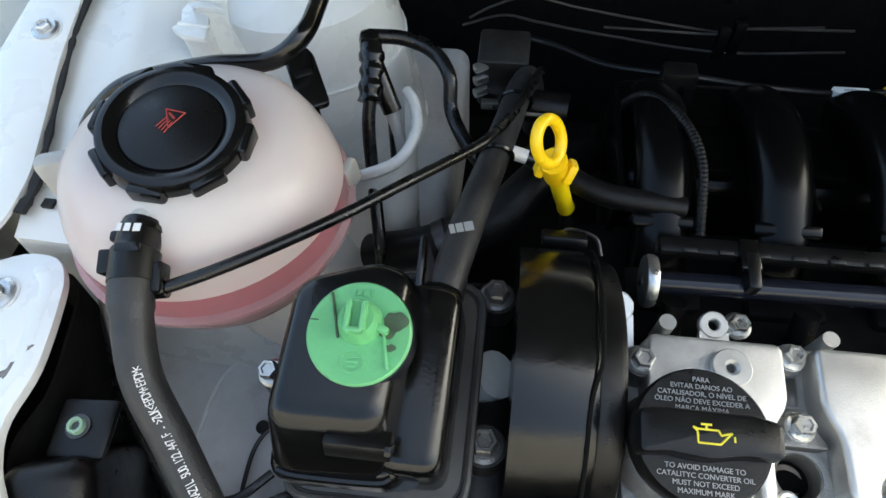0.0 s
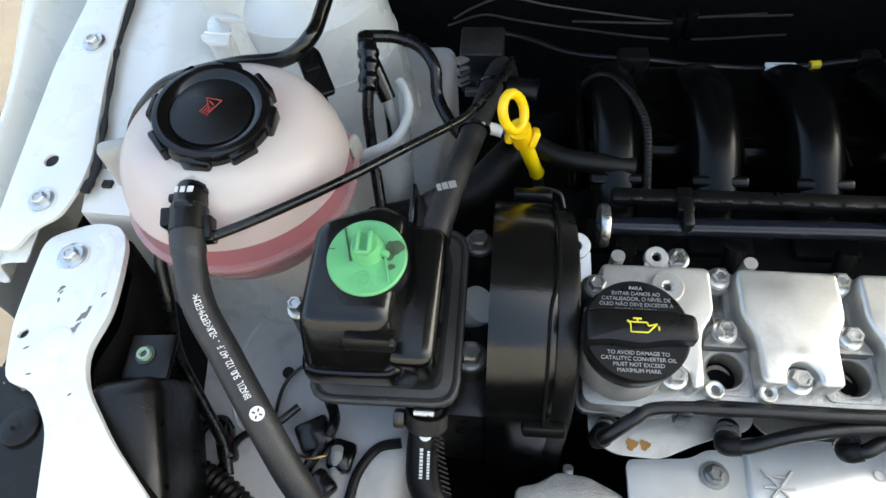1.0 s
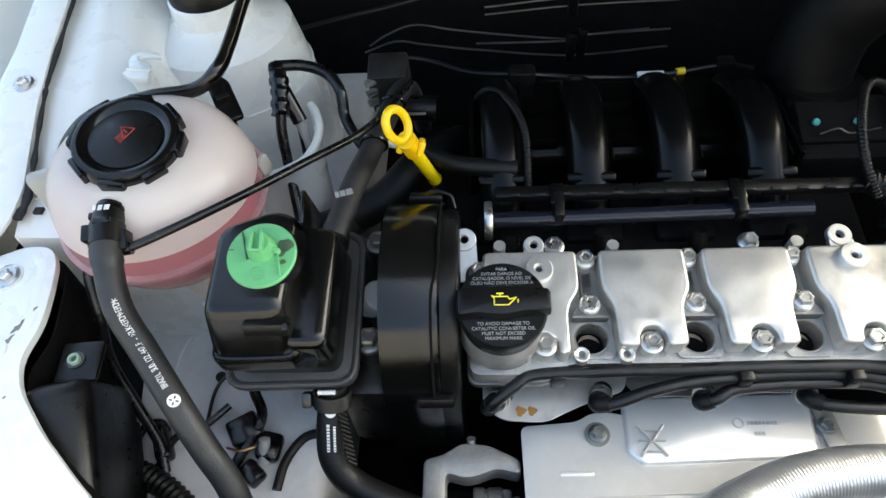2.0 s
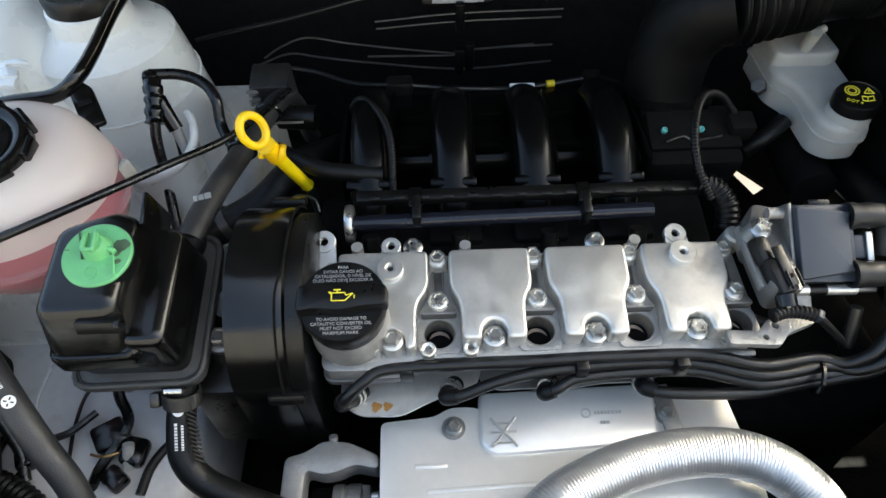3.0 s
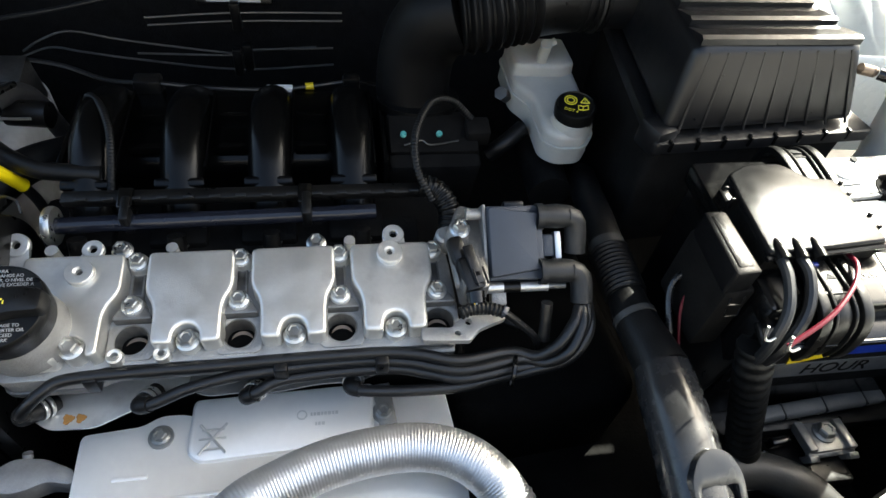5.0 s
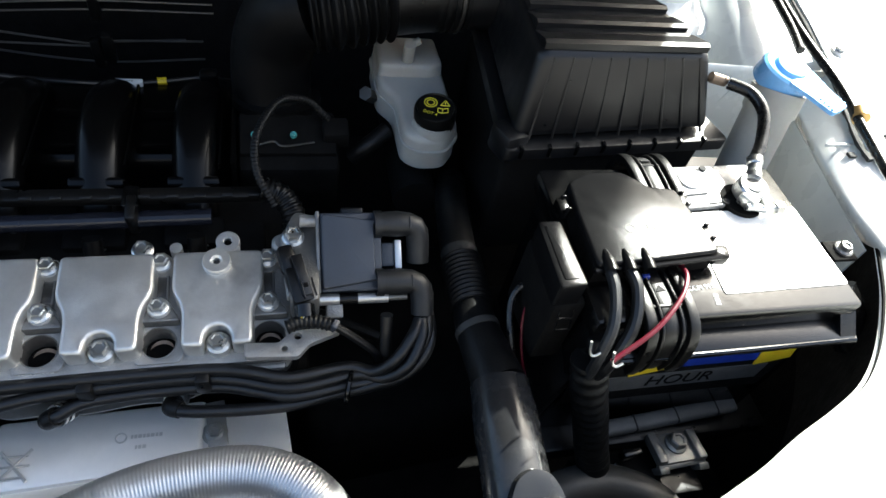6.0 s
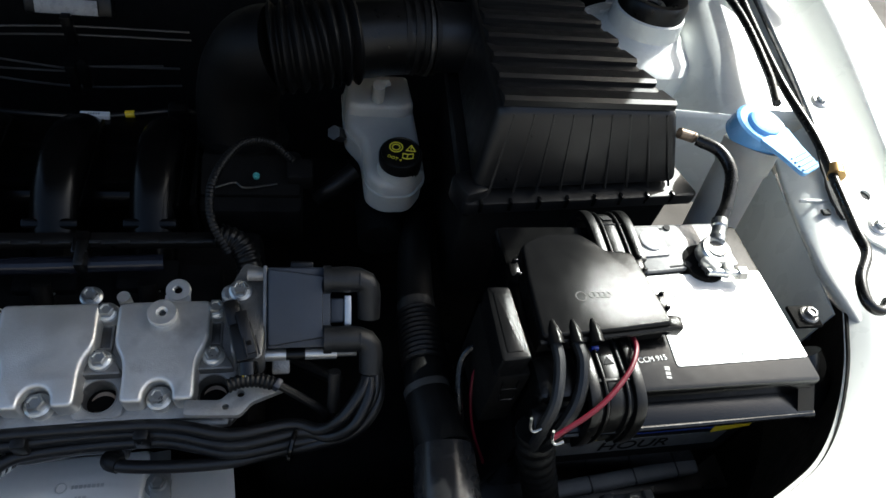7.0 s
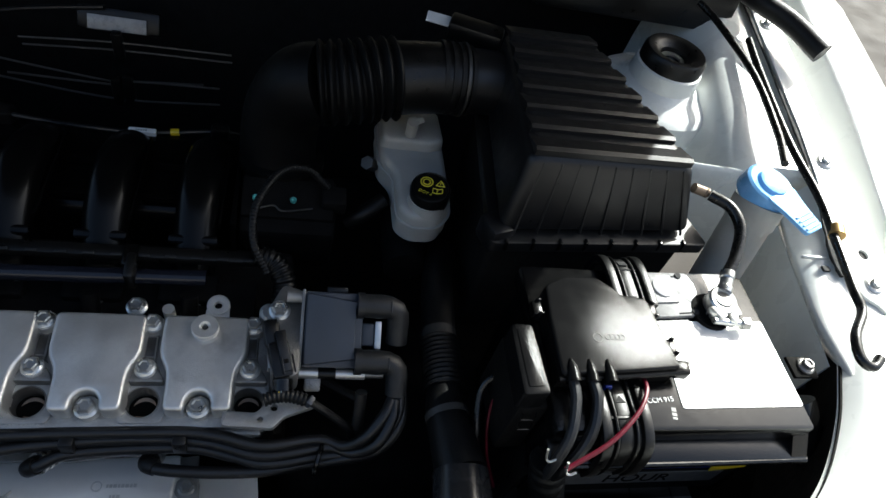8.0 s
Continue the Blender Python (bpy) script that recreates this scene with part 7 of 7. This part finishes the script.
# the straps that hold the fuse carrier to the battery
for x, wide, path in ((0.7045, 0.043, [(0.037, 0.836), (0.034, 0.850), (0.035, 0.868), (0.041, 0.881), (0.056, 0.8865), (0.075, 0.887), (0.090, 0.886)]), (0.7490, 0.041, [(0.160, 0.887), (0.180, 0.8885), (0.200, 0.8885), (0.214, 0.884), (0.220, 0.872), (0.221, 0.85)])):
    near = x < 0.73
    sp = thing("battery_strap", (x, path[0][0], 0.87), "ribbed black plastic strap clipped over the battery", "strap", "battery straps")
    part("strap", band(x - wide * 0.48, x + wide * 0.48, path, 0.0015), GAP, sp)
    part("strap_tongue", bevel(band(x - wide * 0.13, x + wide * 0.13, path, 0.0032), 0.0008, 2, 50), SATIN, sp, "flat middle tongue")
    for k, w in ((-0.40, 0.0042), (-0.19, 0.0013), (0.19, 0.0013), (0.40, 0.0042)):
        part("strap_rib", bevel(band(x + wide * k - w, x + wide * k + w, path, 0.0066 if w > 0.002 else 0.0055), 0.0012, 2, 50), SATIN, sp)
    part("arrow_mark", plate([(x - 0.004, -0.003), (x + 0.004, -0.003), (x, 0.003)] if near else [(x - 0.004, 0.003), (x + 0.004, 0.003), (x, -0.003)], 0.0006, pose(0, path[-2][0] - 0.004 if near else path[0][0] + 0.008, path[-2][1] + 0.0034 if near else path[0][1] + 0.0037)), GAP, sp)
    part("strap_window", box((wide * 0.22, 0.008, 0.0010), pose(x, 0.0375 if near else 0.208, 0.8800 if near else 0.8905, 55 if near else -25), 0.0003), GAP, sp)
    for i in (2, 4):
        part("cross_bar", box((wide * 0.9, 0.003, 0.004), pose(x, path[i][0], path[i][1] + 0.002, 40 if i == 2 else 0), 0.0008), SATIN, sp)
# stand-in for a black cylinder; its run downwards is made up
single("drain_hose", tube([(0.950, 0.150, 0.52), (0.958, 0.150, 0.70), (0.978, 0.146, 0.775), (1.000, 0.131, 0.788), (1.035, 0.108, 0.770)], 0.0125, 18), RUBBER, "short black cylinder drawn as a tube between battery and wing", "hose")
# cables at the fuse carrier
for pts, r, mat, label in (
        ([(0.6635, 0.084, 0.902), (0.6635, 0.066, 0.898), (0.658, 0.044, 0.887), (0.651, 0.032, 0.865), (0.655, 0.034, 0.825)], 0.0042, GREY_BOOT, "thick blue grey cable from the fuse carrier"),
        ([(0.679, 0.084, 0.902), (0.681, 0.066, 0.898), (0.675, 0.044, 0.884), (0.662, 0.030, 0.858), (0.659, 0.034, 0.825)], 0.0046, LEAD, "thick dark grey cable from the fuse carrier"),
        ([(0.7295, 0.090, 0.893), (0.725, 0.074, 0.8985), (0.712, 0.056, 0.8975), (0.686, 0.036, 0.890), (0.653, 0.0225, 0.8755)], 0.0019, RED_WIRE, "thin red wire from the fuse carrier"),
        ([(0.640, 0.10, 0.86), (0.624, 0.10, 0.83), (0.625, 0.075, 0.79), (0.640, 0.055, 0.75)], 0.0014, RED_WIRE, "thin red wire beside the relay box"),
        ([(0.640, 0.12, 0.85), (0.615, 0.11, 0.83), (0.615, 0.07, 0.79), (0.635, 0.05, 0.70)], 0.003, CABLE, "thin black wire beside the relay box")):
    single("battery_wire", tube(pts, r, 10), mat, label, "cable", "battery wires")
for x, y, z in ((0.6415, 0.032, 0.872), (0.6535, 0.021, 0.8745)):
    single("wire_hook", tube([(x - 0.003, y + 0.002, z + 0.013), (x - 0.001, y, z + 0.002), (x + 0.0015, y - 0.002, z), (x + 0.007, y - 0.001, z + 0.0015)], 0.0010, 8), STEEL, "small bent steel hook holding the battery cables", "hook", "cable hooks")
single("loom_cover", box((0.008, 0.070, 0.110), pose(0.648, 0.082, 0.775, 0, 12, 8), 0.003), SATIN, "dark plastic cover plate beside the battery", "cover plate")
single("taped_loom", ribbed([(0.657, 0.044, 0.842), (0.664, 0.034, 0.81), (0.676, 0.028, 0.775), (0.69, 0.018, 0.73), (0.702, 0.005, 0.69), (0.71, -0.02, 0.62)], 0.0145, 0.011, 0.06, 18), RUBBER, "thick taped black wiring loom in front of the battery", "cable")
tray = thing("battery_tray", (0.77, 0.1, 0.68), "grey black battery tray with steel foot clamp", "battery tray")
part("tray", box((0.26, 0.19, 0.02), pose(0.768, 0.122, 0.690), 0.004), SATIN, tray)
part("front_bar", box((0.150, 0.015, 0.012), pose(0.784, 0.041, 0.716, 8, 0, 4), 0.004, segments=3), TRAY_GREY, tray, "dusty grey front bar")
for x in (0.745, 0.79, 0.835):
    part("bar_joint", box((0.0012, 0.0155, 0.0125), pose(x, 0.038 + 0.07 * (x - 0.745), 0.7163, 8, 0, 4), 0), GAP, tray)
clampf = part("foot_clamp", box((0.050, 0.030, 0.006), pose(0.787, 0.0165, 0.700, -6, 0, 2), 0.0015), WORN_ZINC, tray, "worn zinc plated steel clamp")
for x in (0.7665, 0.8075):
    part("foot_clamp_rib", box((0.009, 0.030, 0.006), pose(x, 0.0165, 0.7045, -6, 0, 2), 0.0015), WORN_ZINC, clampf)
    part("foot_leg", box((0.010, 0.006, 0.020), pose(x, -0.001, 0.694, 20, 0, 2), 0.001), WORN_ZINC, clampf)
part("clamp_front", box((0.050, 0.005, 0.006), pose(0.788, 0.001, 0.6985, 20, 0, 2), 0.001), WORN_ZINC, clampf)
bolt(pose(0.788, 0.019, 0.7030, -6), 0.014, 0.0105, 0.010, mat=BOLT_GREY, parent=tray)
part("bracket", box((0.12, 0.05, 0.02), pose(0.745, 0.0, 0.680, -10), 0.004), SATIN, tray)
part("bracket_slot", box((0.020, 0.008, 0.014), pose(0.742, 0.017, 0.698, 0, 0, 5), 0.002), GLOSS, tray)
part("bracket_edge", tube([(0.722, 0.010, 0.696), (0.735, -0.004, 0.694), (0.762, -0.012, 0.694)], 0.004, 8), GLOSS, tray)

# radiator hose with its bracket
rh = thing("radiator_hose", (0.62, 0.1, 0.70), "thick black radiator hose with corrugated section", "hose")
RH = [(0.622, 0.33, 0.745), (0.606, 0.275, 0.772), (0.597, 0.228, 0.789), (0.592, 0.182, 0.796), (0.591, 0.155, 0.797), (0.591, 0.128, 0.798), (0.590, 0.100, 0.800), (0.596, 0.050, 0.801), (0.592, -0.010, 0.798), (0.590, -0.08, 0.785)]
part("upper_pipe", tube(RH[:4], 0.0165, 24), RUBBER, rh)
part("corrugated_pipe", ribbed([(0.5918, 0.177, 0.7962), (0.5915, 0.155, 0.7968), (0.591, 0.124, 0.798)], 0.0182, 0.0048, 0.05, 28), RUBBER, rh, "corrugated black section")
part("cuff", tube(RH[5:8], 0.0160, 28, 8, shape=lambda s, L: 1.0 + 0.38 * s / L), RUBBER, rh)
part("lower_pipe", tube(RH[7:], 0.0250, 32, 10, shape=lambda s, L: 0.92 + 0.08 * min(1.0, s / 0.03)), PIPE_GREY, rh, "smooth grey black pipe")
part("hose_band", lathe_open([(0.0140, -0.005), (0.0172, -0.005), (0.0172, 0.005), (0.0140, 0.005)], along(RH[3], RH[4]), 28), HOSE_GREY, rh)
part("hose_band", lathe_open([(0.0170, -0.003), (0.0192, -0.003), (0.0192, 0.003), (0.0170, 0.003)], along(RH[6], RH[7]), 28), HOSE_GREY, rh)
out = rounded([(-0.0205, -0.060), (0.0205, -0.060), (0.0205, -0.004), (0.0125, 0.011), (0.0, 0.016), (-0.0125, 0.011), (-0.0205, -0.004)], 0.006)
hole = rounded([(-0.015, -0.055), (0.015, -0.055), (0.015, -0.010), (-0.015, -0.010)], 0.002)
part("pipe_bracket", plate(out, 0.016, pose(0.5945, -0.034, 0.806, 26, 3, 3), [hole], 0.002), PIPE_GREY, rh, "black plastic pipe bracket with raised rim")
part("bracket_panel", plate(hole, 0.004, pose(0.5945, -0.034, 0.810, 26, 3, 3)), PIPE_GREY, rh)
part("bracket_stud", turned([(0.003, 0), (0.003, 0.003), (0, 0.003)], pose(0.5945, -0.034, 0.810, 26, 3, 3) @ pose(0, -0.02, 0.004), 6), PIPE_GREY, rh)
single("lower_radiator_hose", tube([(0.64, -0.015, 0.68), (0.676, -0.004, 0.69), (0.715, -0.006, 0.69), (0.748, -0.023, 0.69), (0.775, -0.05, 0.68)], 0.0185, 20), HOSE_GREY, "thick dusty grey hose in front of the battery tray", "hose")
# casing blackened so that it reads as lying in shade
gear = thing("gearbox", (0.55, 0.2, 0.5), "gearbox casing beside the engine, blackened for shade", "gearbox")
part("casing", box((0.22, 0.24, 0.16), pose(0.55, 0.22, 0.55, 0, 0, 5), 0.03, segments=4), SHADE_BLACK, gear)
part("linkage", rod((0.47, 0.22, 0.66), (0.53, 0.18, 0.67), 0.006, 10), DARK_STEEL, gear)

# washer filler and wing fittings
ws = thing("washer_filler", (0.90, 0.27, 0.6), "white washer tank neck with open blue cap", "washer tank")
WA = along((0.898, 0.238, 0.80), (0.920, 0.284, 0.925))
part("neck", turned([(0.024, -0.02), (0.024, 0.10), (0.0262, 0.104), (0.0265, 0.126), (0.023, 0.126), (0.023, 0.10)], WA, 36), MILK, ws, "milky white filler neck")
part("neck_base", tube([(0.893, 0.230, 0.79), (0.880, 0.21, 0.74), (0.87, 0.20, 0.64)], 0.0245, 24), MILK, ws)
cap_up = Vector((0.08, -0.10, 1.0)).normalized()
cap_x = Vector((0.028, -0.055, 0.0))
cap_x = (cap_x - cap_up * cap_x.dot(cap_up)).normalized()
FLIP = Matrix.Translation((0.920, 0.286, 0.934)) @ Matrix((cap_x, cap_up.cross(cap_x), cap_up)).transposed().to_4x4()
capb = part("blue_cap", turned([(0, 0.004), (0.020, 0.004), (0.0245, 0.005), (0.027, 0.003), (0.0275, 0.0), (0.0275, -0.014), (0.0260, -0.0155), (0.0255, -0.004), (0, -0.004)], FLIP, 48), BLUE, ws, "bright blue snap cap")
part("cap_dome", turned([(0.017, 0.004), (0.015, 0.0075), (0.009, 0.0095), (0, 0.010)], FLIP, 32), BLUE, capb)
part("cap_tab", plate(rounded([(0.012, -0.0235), (0.034, -0.018), (0.062, -0.0145), (0.062, 0.0145), (0.034, 0.018), (0.012, 0.0235)], 0.005), 0.004, FLIP @ pose(0, 0, 0.0015), (), 0.0012), BLUE, capb, "ribbed blue opening tab")
for k in range(4):
    part("tab_rib", box((0.0022, 0.026, 0.0024), FLIP @ pose(0.043 + 0.0048 * k, 0, 0.006), 0.0008), BLUE, capb)
ln = thing("bonnet_cable", (1.0, 0.35, 0.9), "black cable with hooked end along the wing", "cable")
part("cable", tube([(1.02, 0.56, 0.945), (1.013, 0.491, 0.935), (1.004, 0.379, 0.922), (1.011, 0.303, 0.91), (1.001, 0.242, 0.905), (0.987, 0.182, 0.903), (0.984, 0.158, 0.900), (0.962, 0.132, 0.898), (0.956, 0.110, 0.895), (0.966, 0.102, 0.893), (0.978, 0.110, 0.895)], 0.0048, 12), CABLE, ln)
part("brass_end", rod((1.0105, 0.262, 0.907), (1.006, 0.25, 0.906), 0.0085, 12), BRASS, ln, "brass coloured sleeve")
single("wing_cable", tube([(0.965, 0.62, 0.955), (0.980, 0.583, 0.95), (0.995, 0.487, 0.94), (0.986, 0.389, 0.93), (0.966, 0.33, 0.93)], 0.0045, 12), CABLE, "thick black cable beside the strut tower", "cable")
single("bonnet_buffer", tube([(1.00, 0.70, 0.98), (1.037, 0.621, 0.975), (1.076, 0.575, 0.97), (1.105, 0.525, 0.96)], 0.014, 16), RUBBER, "black rubber bonnet seal end", "seal")
wb = thing("wing_bracket", (0.92, 0.118, 0.83), "black bracket with zinc bolt beside the battery", "bracket")
part("plate", box((0.026, 0.022, 0.004), pose(0.921, 0.118, 0.862), 0.001), SHADE_BLACK, wb)
bolt(pose(0.924, 0.118, 0.864), 0.010, 0.0085, 0.007, mat=ALU_DARK, parent=wb)
part("horn", rod((0.928, 0.10, 0.83), (0.945, 0.055, 0.80), 0.018, 20, 0.004), GLOSS, wb)
